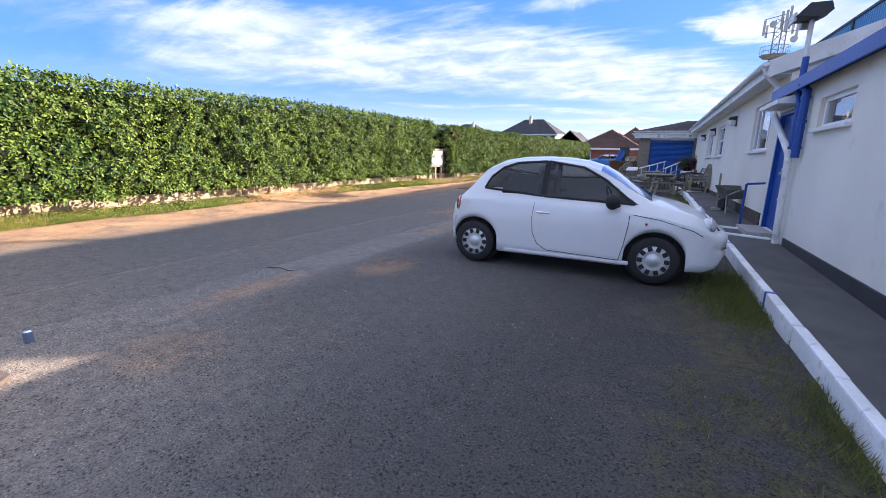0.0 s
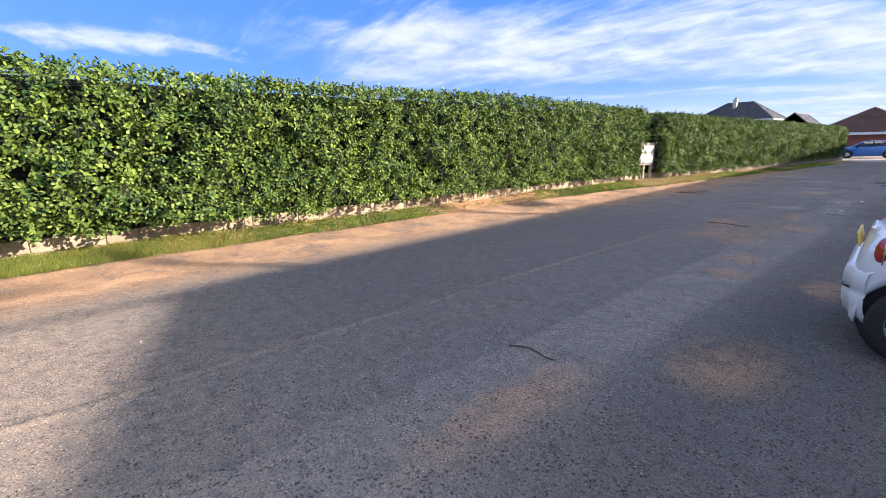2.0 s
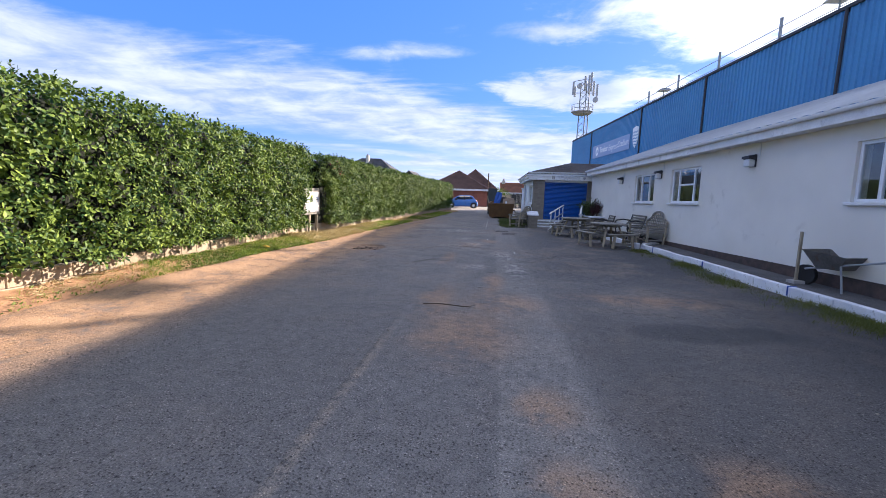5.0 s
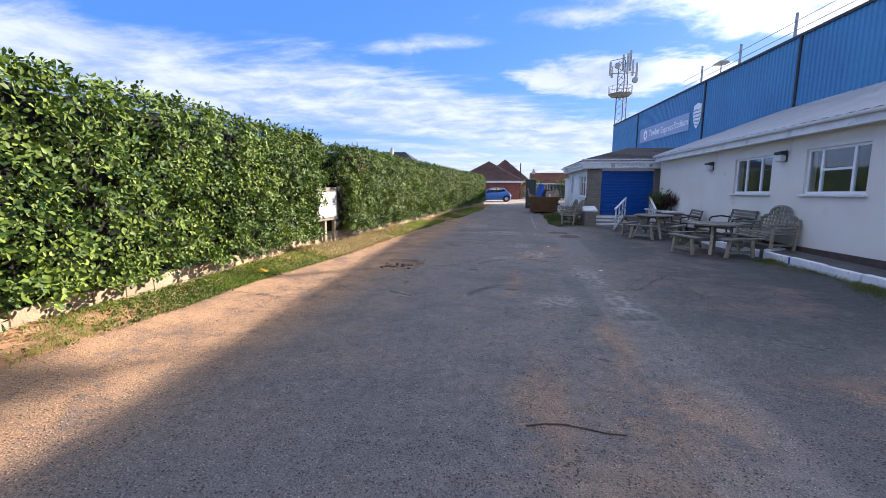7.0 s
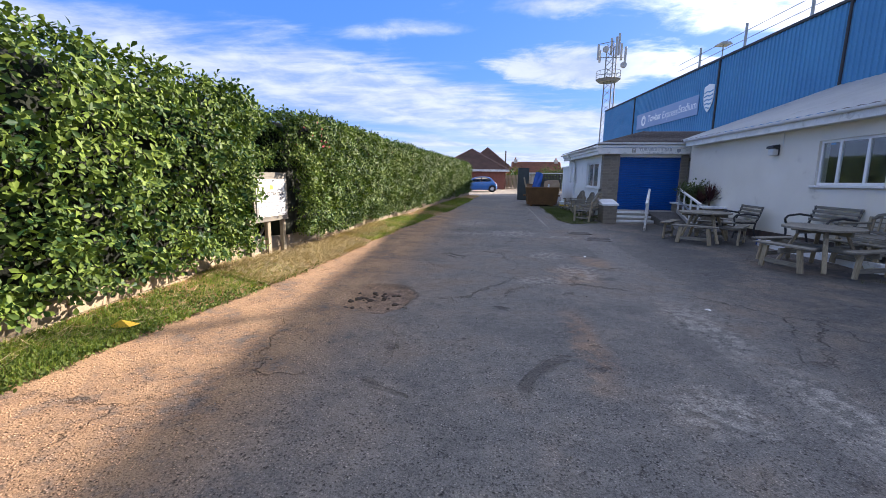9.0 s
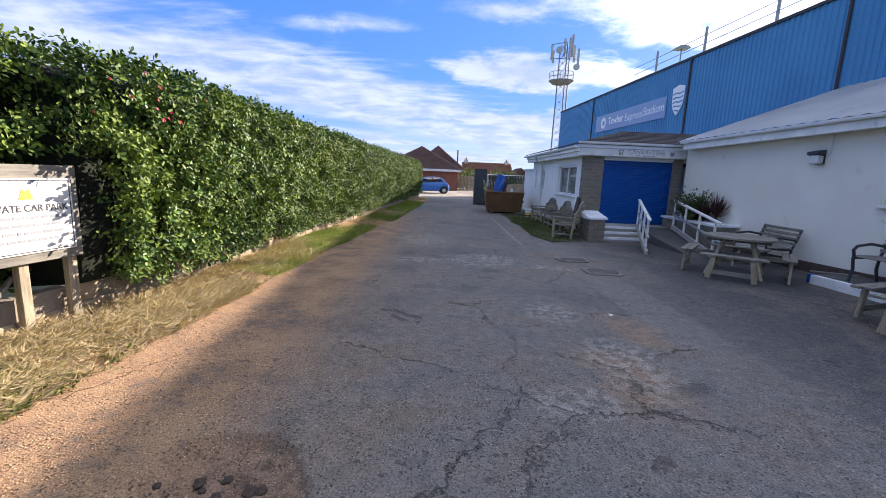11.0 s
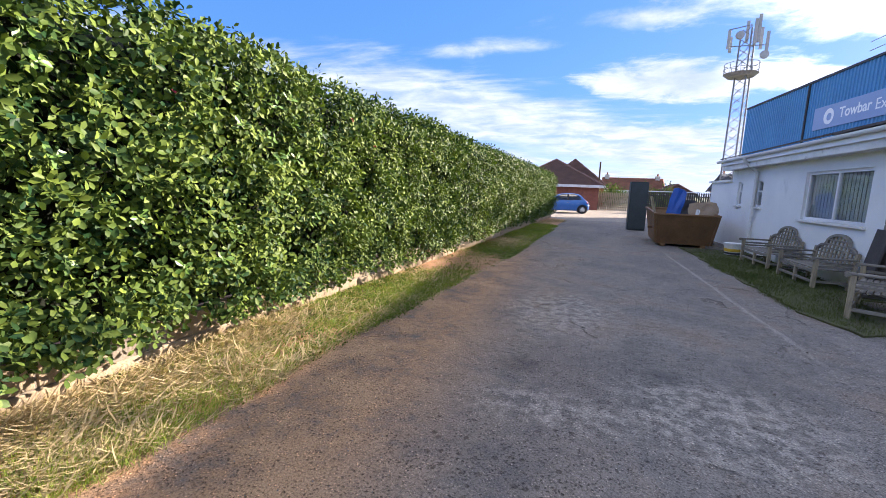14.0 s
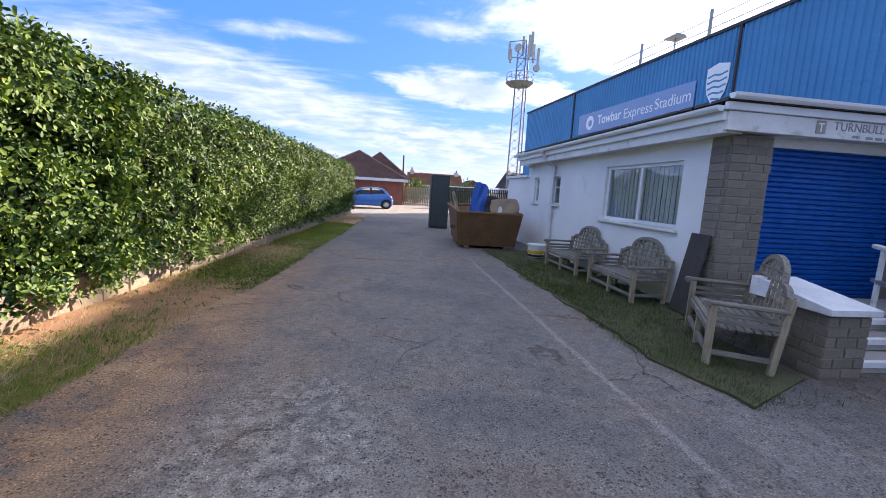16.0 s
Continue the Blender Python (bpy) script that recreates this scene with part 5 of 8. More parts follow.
    # windscreen and rear screen
    for nm, x_lo, x_hi, half in (("windscreen", 0.36, 0.98, 0.60), ("rear_screen", -1.385, -1.16, 0.50)):
        g = bmesh.new()
        grid = []
        for x in np.linspace(x_lo, x_hi, 8):
            s = car_section(x)
            roof_w = s[16][0]
            row = []
            for t in np.linspace(-1, 1, 11):
                y = t * min(half, roof_w * 0.97)
                z = max(z0 + (z1 - z0) * ((abs(y) - y0) / (y1 - y0)) if y1 != y0 else z1 for (y0, z0), (y1, z1) in zip(s[16:], s[17:]) if min(y0, y1) - 1e-6 <= abs(y) <= max(y0, y1) + 1e-6)
                row.append(g.verts.new((x, y, z + 0.007)))
            grid.append(row)
        for a, b in zip(grid, grid[1:]):
            for i in range(10):
                g.faces.new((a[i], b[i], b[i + 1], a[i + 1]))
        part(nm, g, CAR_GLASS_DARK, car, smooth=True)
    # shut lines along the flank
    for side in (1, -1):
        for line in ([(-0.40, 0.90), (-0.42, 0.70), (-0.40, 0.50), (-0.33, 0.36), (-0.2, 0.285), (0.68, 0.262), (0.72, 0.45), (0.755, 0.7), (0.76, 0.88)], [(0.80, 0.83), (1.1, 0.79), (1.45, 0.69), (1.6, 0.60)]):
            groove = bmesh.new()
            pts = []
            for (x0, z0), (x1, z1) in zip(line, line[1:]):
                for t in (0, 0.33, 0.66):
                    x, z = x0 + (x1 - x0) * t, z0 + (z1 - z0) * t
                    pts.append((x, side * (car_side(x, z) + 0.0005), z))
            for p, q in zip(pts, pts[1:]):
                rod(p, q, 0.0045, sides=4, bm=groove)
            part("shut_line", groove, DARK, car)
        part("sill_trim", bar((-0.78, side * 0.79, 0.235), (0.80, side * 0.79, 0.235), 0.03, 0.05, bevel=0.01), paint, car)
        handle = bmesh.new()
        box(-0.37, -0.19, side * (car_side(-0.3, 0.78) + 0.006) - 0.012, side * (car_side(-0.3, 0.78) + 0.006) + 0.012, 0.765, 0.79, 0.008, handle)
        part("door_handle", handle, CHROME, car, "chrome handle")
        mirror = bmesh.new()
        bmesh.ops.create_uvsphere(mirror, u_segments=14, v_segments=10, radius=1.0)
        bmesh.ops.transform(mirror, verts=mirror.verts[:], matrix=pose(0.56, side * 0.89, 0.985) @ Matrix.Diagonal((0.085, 0.105, 0.10, 1)))
        rod((0.62, side * 0.77, 0.93), (0.58, side * 0.86, 0.95), 0.03, sides=8, bm=mirror)
        part("wing_mirror", mirror, BLACK, car, "black mirror", smooth=True)
        cap = bmesh.new()
        bmesh.ops.create_cone(cap, cap_ends=True, segments=20, radius1=0.016, radius2=0.012, depth=0.012)
        part("side_repeater", cap, LENS_RED, car, at=pose(0.95, side * (car_side(0.95, 0.73) + 0.004), 0.73, 90))
        for nm, x, z, y_off, size, m in (("headlight", 1.60, 0.735, 0.60, (0.085, 0.085, 0.105), LENS_CLEAR), ("fog_lamp", 1.70, 0.53, 0.56, (0.05, 0.06, 0.06), LENS_CLEAR), ("tail_light", -1.478, 0.79, 0.690, (0.070, 0.068, 0.125), LENS_RED)):
            lamp = bmesh.new()
            bmesh.ops.create_uvsphere(lamp, u_segments=16, v_segments=10, radius=1.0)
            bmesh.ops.transform(lamp, verts=lamp.verts[:], matrix=pose(x, side * y_off, z) @ Matrix.Diagonal((*size, 1)))
            lamp_ob = part(nm, lamp, m, car, smooth=True)
            rim = bmesh.new()
            ring = [(x + (0.02 if x > 0 else -0.012), side * y_off + size[1] * 1.02 * math.cos(t), z + size[2] * 1.02 * math.sin(t)) for t in np.linspace(0, 2 * math.pi, 19)]
            for p, q in zip(ring, ring[1:]):
                rod(p, q, 0.007, sides=5, bm=rim)
            part("chrome_ring", rim, CHROME, lamp_ob)
    fuel = bmesh.new()
    bmesh.ops.create_cone(fuel, cap_ends=True, segments=24, radius1=0.085, radius2=0.083, depth=0.006)
    part("fuel_flap", fuel, paint, car, at=pose(-1.36, -(car_side(-1.36, 0.80) + 0.001), 0.80, 90))
    # bumpers, plates and bright trim
    for sign, nm in ((-1, "rear_bumper_strip"), (1, "front_bumper_strip")):
        strip = bmesh.new()
        line = []
        for y in np.linspace(-0.56, 0.56, 15):
            x = next(x for x in (xs if sign < 0 else xs[::-1]) if lerp_table(CAR_WIDE, x) >= abs(y))
            line.append((x + sign * 0.026, y, 0.47))
        for p, q in zip(line, line[1:]):
            rod(p, q, 0.010, sides=6, bm=strip)
        bmesh.ops.remove_doubles(strip, verts=strip.verts[:], dist=0.012)
        part(nm, strip, BLACK, car)
        skirt = bmesh.new()
        cols = []
        for y in np.linspace(-0.74, 0.74, 25):
            x = next((x for x in (xs if sign < 0 else xs[::-1]) if lerp_table(CAR_WIDE, x) >= abs(y)), 0)
            cols.append([skirt.verts.new((x + sign * d, y * w, z)) for d, w, z in BUMPER])
        for a, b in zip(cols, cols[1:]):
            for i in range(len(BUMPER) - 1):
                skirt.faces.new((a[i], b[i], b[i + 1], a[i + 1]))
        part("rear_bumper" if sign < 0 else "front_bumper", skirt, paint, car, smooth=True)
    part("tailgate_bar", bar((-1.572, -0.20, 0.885), (-1.572, 0.20, 0.885), 0.05, 0.06, bevel=0.018), CHROME, car, "chrome bar above the plate")
    part("nose_bar", bar((1.752, -0.2, 0.64), (1.752, 0.2, 0.64), 0.02, 0.025, bevel=0.006), CHROME, car)
    badge = bmesh.new()
    bmesh.ops.create_cone(badge, cap_ends=True, segments=20, radius1=0.055, radius2=0.05, depth=0.016)
    part("tailgate_badge", badge, CHROME, car, at=pose(-1.41, 0, 1.005, 0, -42))
    if plate:
        holder = part("number_plate", box(-0.26, 0.26, -0.056, 0.056, -0.006, 0.006, 0.003), PLATE_YELLOW, car, "yellow number plate", at=Matrix.Translation((rear(-1.775), 0, 0.80)) @ Matrix(((0, -0.25, -0.968, 0), (-1, 0, 0, 0), (0, 0.968, -0.25, 0), (0, 0, 0, 1))))
        for word, x, wide in zip(plate.split(), (-0.112, 0.132), (0.235, 0.185)):
            text_mesh(word, 0.095, 0.002, LETTER, "plate_letters", holder, pose(x, 0, 0.008), wide, "black plate letters", 0.002)
    wiper = rod((-1.27, -0.02, 1.19), (-1.37, 0.30, 1.06), 0.008, sides=6)
    part("rear_wiper", wiper, BLACK, car)
    part("aerial", rod((-1.1, -0.0, 1.42), (-1.28, 0.0, 1.62), 0.005, 0.003, 6), BLACK, car)
    # wheels
    for x in AXLES:
        for side in (1, -1):
            wheel = tagged(new("wheel"))
            wheel.parent = car
            wheel.matrix_basis = pose(x, side * 0.695, 0.292, 0, 0, 0 if side < 0 else 180)
            tyre = bmesh.new()
            prof = [(0.185, -0.085), (0.262, -0.088), (0.283, -0.07), (0.292, -0.03), (0.292, 0.05), (0.28, 0.085), (0.185, 0.085)]
            rings = [[tyre.verts.new((r * math.cos(t), y, r * math.sin(t))) for r, y in prof] for t in np.linspace(0, 2 * math.pi, 33)[:-1]]
            for a, b in zip(rings, rings[1:] + rings[:1]):
                for i in range(len(prof) - 1):
                    tyre.faces.new((a[i], b[i], b[i + 1], a[i + 1]))
            part("tyre", tyre, BLACK, wheel, smooth=True)
            hub = bmesh.new()
            prof = [(0.0, -0.072), (0.055, -0.072), (0.062, -0.06), (0.10, -0.058), (0.19, -0.078), (0.196, -0.06), (0.19, 0.0)]
            rings = [[hub.verts.new((r * math.cos(t), y, r * math.sin(t))) for r, y in prof] for t in np.linspace(0, 2 * math.pi, 33)[:-1]]
            for a, b in zip(rings, rings[1:] + rings[:1]):
                for i in range(len(prof) - 1):
                    hub.faces.new((a[i], b[i], b[i + 1], a[i + 1]))
            bmesh.ops.remove_doubles(hub, verts=hub.verts[:], dist=0.0005)
            cover = part("wheel_cover", hub, HUBCAP, wheel, "pale silver wheel cover", smooth=True)
            for k in range(10):
                t = k * math.pi / 5
                part("vent_slot", box(-0.026, 0.026, -0.008, 0.008, -0.030, 0.030, 0.006), BLACK, cover, at=pose(0.15 * math.cos(t), -0.0725, 0.15 * math.sin(t), 0, -math.degrees(t) + 90))
    return car


def car_paint(name, colour):
    m, n, p = start(name)
    at = n.add("ShaderNodeTexCoord").outputs["Object"]
    dust = n.ramp(n.noise(at, 3.5, 6, 0.6), 0.45, 0.75)
    n.put(p.inputs["Base Color"], n.mix(n.math("MULTIPLY", dust, 0.10), rgb(*colour), rgb(0.45, 0.40, 0.34)))
    p.inputs["Roughness"].default_value = 0.28
    p.inputs["Coat Weight"].default_value = 0.8
    p.inputs["Coat Roughness"].default_value = 0.05
    return m


CAR_WHITE = car_paint("white_car_paint", (0.71, 0.73, 0.75))
CAR_BLUE = car_paint("blue_car_paint", (0.02, 0.13, 0.42))
CAR_GLASS = glass("car_side_glass", (0.66, 0.74, 0.76), 1.0)
CAR_GLASS_DARK = surface("dark_screen", (0.03, 0.035, 0.04), (0.02, 0.025, 0.03), 0.12, 2, 20, 0.0, coat=1.0)
CAR_SEAT = surface("dark_cabin_trim", (0.13, 0.13, 0.14), (0.07, 0.07, 0.075), 0.8, 4, 40, 0.1)
CHROME = surface("chrome", (0.8, 0.81, 0.82), (0.7, 0.71, 0.72), 0.2, 4, 30, 0.0, metal=1.0)
HUBCAP = surface("silver_wheel_cover", (0.66, 0.67, 0.68), (0.56, 0.57, 0.58), 0.35, 5, 40, 0.05, metal=0.4)
LENS_RED = surface("red_lens", (0.42, 0.015, 0.015), (0.30, 0.01, 0.01), 0.2, 6, 40, 0.05, coat=1.0)
LENS_CLEAR = surface("clear_lens", (0.62, 0.65, 0.68), (0.40, 0.42, 0.45), 0.15, 8, 40, 0.05, metal=0.3, coat=1.0)
PLATE_YELLOW = surface("yellow_plate", (0.78, 0.55, 0.03), (0.72, 0.50, 0.03), 0.4, 4, 40, 0.02)
build_car("car", pose(-1.38, 5.99, 0, 0, 0, 4.0), "small white rounded three-door car parked on the tarmac", CAR_WHITE, "NJ14 EUH")
build_car("car", pose(-8.6, 54.0, 0, 0, 0, 185.0) @ Matrix.Diagonal((1.12, 1.05, 1.0, 1)), "dark blue hatchback parked by the brick building", CAR_BLUE, None, False)

# ---- low wall under the hedge ----
def wall_line(y):
    """x of the block wall's face."""
    marks = ((-14, -10.95), (14, -10.95), (16, -11.0), (17, -11.15), (19.0, -11.0), (20, -10.78), (24.7, -10.55), (28.5, -10.22), (34, -9.85), (46, -9.0))
    for (a, p), (b, q) in zip(marks, marks[1:]):
        if y <= b:
            return p + (q - p) * (y - a) / (b - a)
    return marks[-1][1]


def build_block_wall(name, y0, y1, label, seed):
    top = tagged(new(name), label, kind="structure")
    r = random.Random(seed)
    long, high = 0.44, 0.205
    data = mesh_of(box(-0.05, 0.05, 0.006, long - 0.006, 0.005, high - 0.005, 0.008), "block", BLOCK)
    y = y0
    while y < y1:
        x = wall_line(y) - 0.05
        turn = math.degrees(math.atan2(-(wall_line(y + long) - wall_line(y)), long))
        for k, z in enumerate((-0.01, 0.195)):
            if y > -2.0:
                block = new("block", data)
                block.parent = top
                block.matrix_basis = pose(x + r.uniform(-0.008, 0.008), y + (0.22 if k else 0.0), z, r.uniform(-0.6, 0.6), r.uniform(-1, 1), turn)
        y += long
    core = bmesh.new()
    ys = np.arange(y0, y1 + 0.5, 0.5)
    for a, b in zip(ys, ys[1:]):
        prism([(wall_line(a) - 0.14, a), (wall_line(a) - 0.015, a), (wall_line(b) - 0.015, b), (wall_line(b) - 0.14, b)], "z", -0.08, 0.40, core)
    part("mortar_bed", core, MORTAR, top)


build_block_wall("wall_block_1", -13.0, 46.0, "low sandy concrete block wall under the hedge", 4)

# ---- notice board in the hedge gap ----
SIGN_WHITE = surface("white_sign_face", (0.82, 0.81, 0.77), (0.74, 0.73, 0.69), 0.5, 3, 40, 0.03, stain=(0.45, 0.42, 0.36), amount=0.15)
SIGN_YELLOW = surface("yellow_print", (0.70, 0.47, 0.04), (0.62, 0.40, 0.03), 0.5, 4, 40, 0.02)


def build_notice():
    top = thing("notice_board", pose(-10.93, 17.90, 0, 0, 0, -8.4), "white notice board on weathered timber posts in the hedge", "sign")
    part("backing", box(-0.06, -0.025, -0.06, 0.88, 0.74, 1.62, 0.006), OLD_WOOD_Y, top)
    part("panel", box(-0.024, -0.010, 0.0, 0.81, 0.83, 1.50, 0.003), SIGN_WHITE, top)
    for z in (0.845, 1.478):
        part("border", box(-0.0095, -0.007, 0.02, 0.79, z, z + 0.007), LETTER, top)
    for y in (0.02, 0.783):
        part("border", box(-0.0095, -0.007, y, y + 0.007, 0.853, 1.478), LETTER, top)
    face = Matrix(((0, 0, 1, 0), (1, 0, 0, 0), (0, 1, 0, 0), (0, 0, 0, 1)))
    text_mesh("PRIVATE CAR PARK", 0.085, 0.001, LETTER, "lettering", top, Matrix.Translation((-0.008, 0.405, 1.235)) @ face, 0.70, "black capitals", 0.001)
    for i, w in enumerate((0.66, 0.60, 0.66, 0.50)):
        z, y, r = 1.155 - i * 0.068, 0.405 - w / 2, random.Random(i)
        while y < 0.405 + w / 2 - 0.03:
            n = r.uniform(0.03, 0.10)
            n = min(n, 0.405 + w / 2 - y)
            part("small_print", box(-0.0095, -0.007, y, y + n, z - 0.012, z + 0.012), GREY_SIGN, top, "unreadable grey line of print")
            y += n + 0.018
    part("emblem", prism([(0.345, 1.315), (0.465, 1.315), (0.45, 1.36), (0.43, 1.41), (0.405, 1.385), (0.38, 1.41), (0.36, 1.36)], "x", -0.0095, -0.007), SIGN_YELLOW, top, "yellow crest mark")
    for y in (-0.10, 0.36, 0.80):
        part("post", bar((-0.105, y, -0.05), (-0.105, y, 1.5 if y != -0.10 else 0.80), 0.075, 0.09, bevel=0.006), OLD_WOOD_Z, top)
    part("brace", bar((-0.17, 0.0, 0.25), (-0.17, 0.34, 0.62), 0.04, 0.03), OLD_WOOD, top)


build_notice()

# ---- verge: grass, straw, soil ----
def verge_edge(y):
    marks = ((-14, -10.35), (10, -10.42), (14, -10.40), (17.7, -9.97), (23.5, -9.69), (27, -9.3), (29, -9.05), (36, -8.6), (46, -8.0))
    for (a, p), (b, q) in zip(marks, marks[1:]):
        if y <= b:
            return p + (q - p) * (y - a) / (b - a)
    return marks[-1][1]


def ground_at(x, y):
    z = 0.022 * noise.noise((x * 0.7, y * 0.7, 3.1)) + 0.012 * noise.noise((x * 2.1, y * 2.1, 7.7)) - 0.012 - pot_hole(x, y)
    return z + (0.05 * min(1.0, (-9.6 - x) / 0.9) if x < -9.6 else 0.0)


def bank_at(x, y):
    """Height of the earth bank between the wall and the drive."""
    inner, outer = wall_line(y) + 0.0, verge_edge(y) + 0.05
    t = (x - inner) / (outer - inner)
    if not 0 <= t <= 1:
        return ground_at(x, y)
    rise = 0.13 if y < 15 else 0.13 - 0.09 * min(1.0, (y - 15) / 4)
    heap = max(0.0, noise.noise((y * 0.35, 4.4, 0))) * (0.16 if y < 14 else 0.04)
    return ground_at(x, y) + (rise * (1 - t) ** 1.3 + heap * math.sin(math.pi * min(1.0, t + 0.15)) * (1 - t) + 0.02 * noise.noise((x * 6, y * 6, 1.0)) * (1 - t)) + 0.012 * (1 - t)


def build_bank():
    """Loose orange earth heaped against the wall."""
    bm = bmesh.new()
    rows = []
    for y in np.arange(-13.0, 45.5, 0.14):
        inner, outer = wall_line(y) + 0.001, verge_edge(y) + 0.049
        rows.append([bm.verts.new((x, y, bank_at(x, y) - (0.02 if t == 9 else 0))) for t, x in enumerate(np.linspace(inner, outer, 10))])
    for a, b in zip(rows, rows[1:]):
        for i in range(9):
            bm.faces.new((a[i], a[i + 1], b[i + 1], b[i]))
    setting("trim_bank", bm, SOIL, "loose orange earth along the foot of the wall", smooth=True)


build_bank()


def build_tufts(name, count, area, material, size, seed, lean=0.6, label="", flat=False, cluster=1.2, kind="blade"):
    rng = np.random.default_rng(seed)
    P, W, Z = [], [], []
    tries = 0
    while len(P) < count and tries < count * 30:
        tries += 1
        x, y = area(rng)
        n = 0.5 + 0.5 * noise.noise((x * cluster, y * cluster * 0.6, seed))
        if rng.random() > max(0.03, (n - 0.42) * 3.2):
            continue
        z = bank_at(x, y)
        for _ in range(5):
            dx, dy = rng.normal(0, 0.03, 2)
            up = rng.uniform(0.0, 0.14) if flat else 1.0
            P.append((x + dx, y + dy, z + (rng.uniform(0.0, 0.03) if flat else 0.01))), W.append((rng.normal(0, lean), rng.normal(0, lean), up)), Z.append(rng.uniform(*size))
    P, W = np.array(P), np.array(W)
    ob = scatter(name, kind, P, W, np.tile((0.3, 0.1, 1.0), (len(P), 1)) + rng.normal(0, 0.3, P.shape), np.array(Z), material, None, label)
    return tagged(ob, label, "grass")


def bank_area(y0, y1, inset=0.0):
    def pick(rng):
        y = rng.uniform(y0, y1)
        a, b = wall_line(y) + 0.05, verge_edge(y) - inset
        return a + (b - a) * rng.random(), y
    return pick


VERGE_GREEN = leaf_material("green_verge", (0.36, 0.40, 0.07), (0.10, 0.17, 0.03), 0.6, 0.3)
WEED = leaf_material("low_weed_leaf", (0.21, 0.25, 0.06), (0.07, 0.105, 0.025), 0.6, 0.2)
build_tufts("verge_weeds", 20000, bank_area(3, 18.4, -0.10), WEED, (0.02, 0.05), 39, 0.8, "low green weeds and clover along the bank", False, 0.45, "leaf")
build_tufts("verge_weeds", 24000, bank_area(21.5, 38, -0.10), WEED, (0.015, 0.04), 40, 0.8, "low green weeds and clover along the bank", False, 0.5, "leaf")
build_tufts("verge_grass", 50000, bank_area(-12, 17.6, -0.05), VERGE_GREEN, (0.025, 0.075), 31, 0.8, "patchy short green and yellow grass along the bank", False, 0.9)
build_tufts("verge_grass", 90000, bank_area(21.0, 40, -0.05), VERGE_GREEN, (0.025, 0.075), 32, 0.8, "patchy short green and yellow grass along the bank", False, 0.5)
build_tufts("verge_grass", 30000, bank_area(-9, 8, -0.12), GRASS, (0.04, 0.10), 37, 0.9, "pale grass strip before the hedge", False, 0.22)
build_tufts("dry_straw", 15000, bank_area(16.6, 24.0, -0.04), STRAW, (0.10, 0.22), 33, 1.0, "mown dry straw lying on the bank", True, 0.9)
build_tufts("dry_straw", 15000, bank_area(16.6, 23.4, -0.04), STRAW, (0.08, 0.18), 45, 1.0, "mown dry straw lying on the bank", True, 1.7)
build_tufts("dry_straw", 9000, bank_area(24.0, 44, 0.0), STRAW, (0.06, 0.16), 38, 1.0, "thin dry straw lying on the bank", True, 0.8)
build_tufts("dry_straw", 6000, bank_area(-12, 16.6, 0.1), STRAW, (0.06, 0.16), 34, 1.0, "dry straw scattered on the bank", True, 0.9)


def kerb_area(rng):
    s = rng.uniform(-3.0, 18.5)
    out = 0.90 + abs(rng.normal(0, 0.30))
    p = F @ Vector((-out, s, 0))
    return p.x, p.y


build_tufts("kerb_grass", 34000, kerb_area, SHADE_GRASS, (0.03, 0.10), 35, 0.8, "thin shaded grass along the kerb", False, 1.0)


def lawn_area(rng):
    y = rng.uniform(26.0, 34.2)
    t = rng.random()
    left = -4.52 + 0.10 * rng.random() + 0.25 * max(0.0, (27.0 - y)) + (0.05 * math.sin(y * 2.0))
    return left + (BX - left) * t, y


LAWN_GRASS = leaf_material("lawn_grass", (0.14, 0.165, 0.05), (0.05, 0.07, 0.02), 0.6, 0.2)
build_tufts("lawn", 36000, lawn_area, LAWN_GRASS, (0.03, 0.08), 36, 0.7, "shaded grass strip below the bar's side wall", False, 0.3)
bm = bmesh.new()
edge = [(-4.42 + 0.04 * math.sin(y * 2.3) + 0.07 * noise.noise((y * 3.1, 0.4, 0)) + 0.25 * max(0.0, 27.0 - y), y) for y in np.arange(26.0, 34.6, 0.12)]
prism(edge + [(BX + 0.02, 34.5), (BX + 0.02, 28.3), (-3.2, 28.3), (-3.2, 26.5)], "z", -0.05, 0.006, bm)
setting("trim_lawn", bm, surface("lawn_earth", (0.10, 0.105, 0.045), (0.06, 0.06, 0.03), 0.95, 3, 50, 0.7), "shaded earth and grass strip")


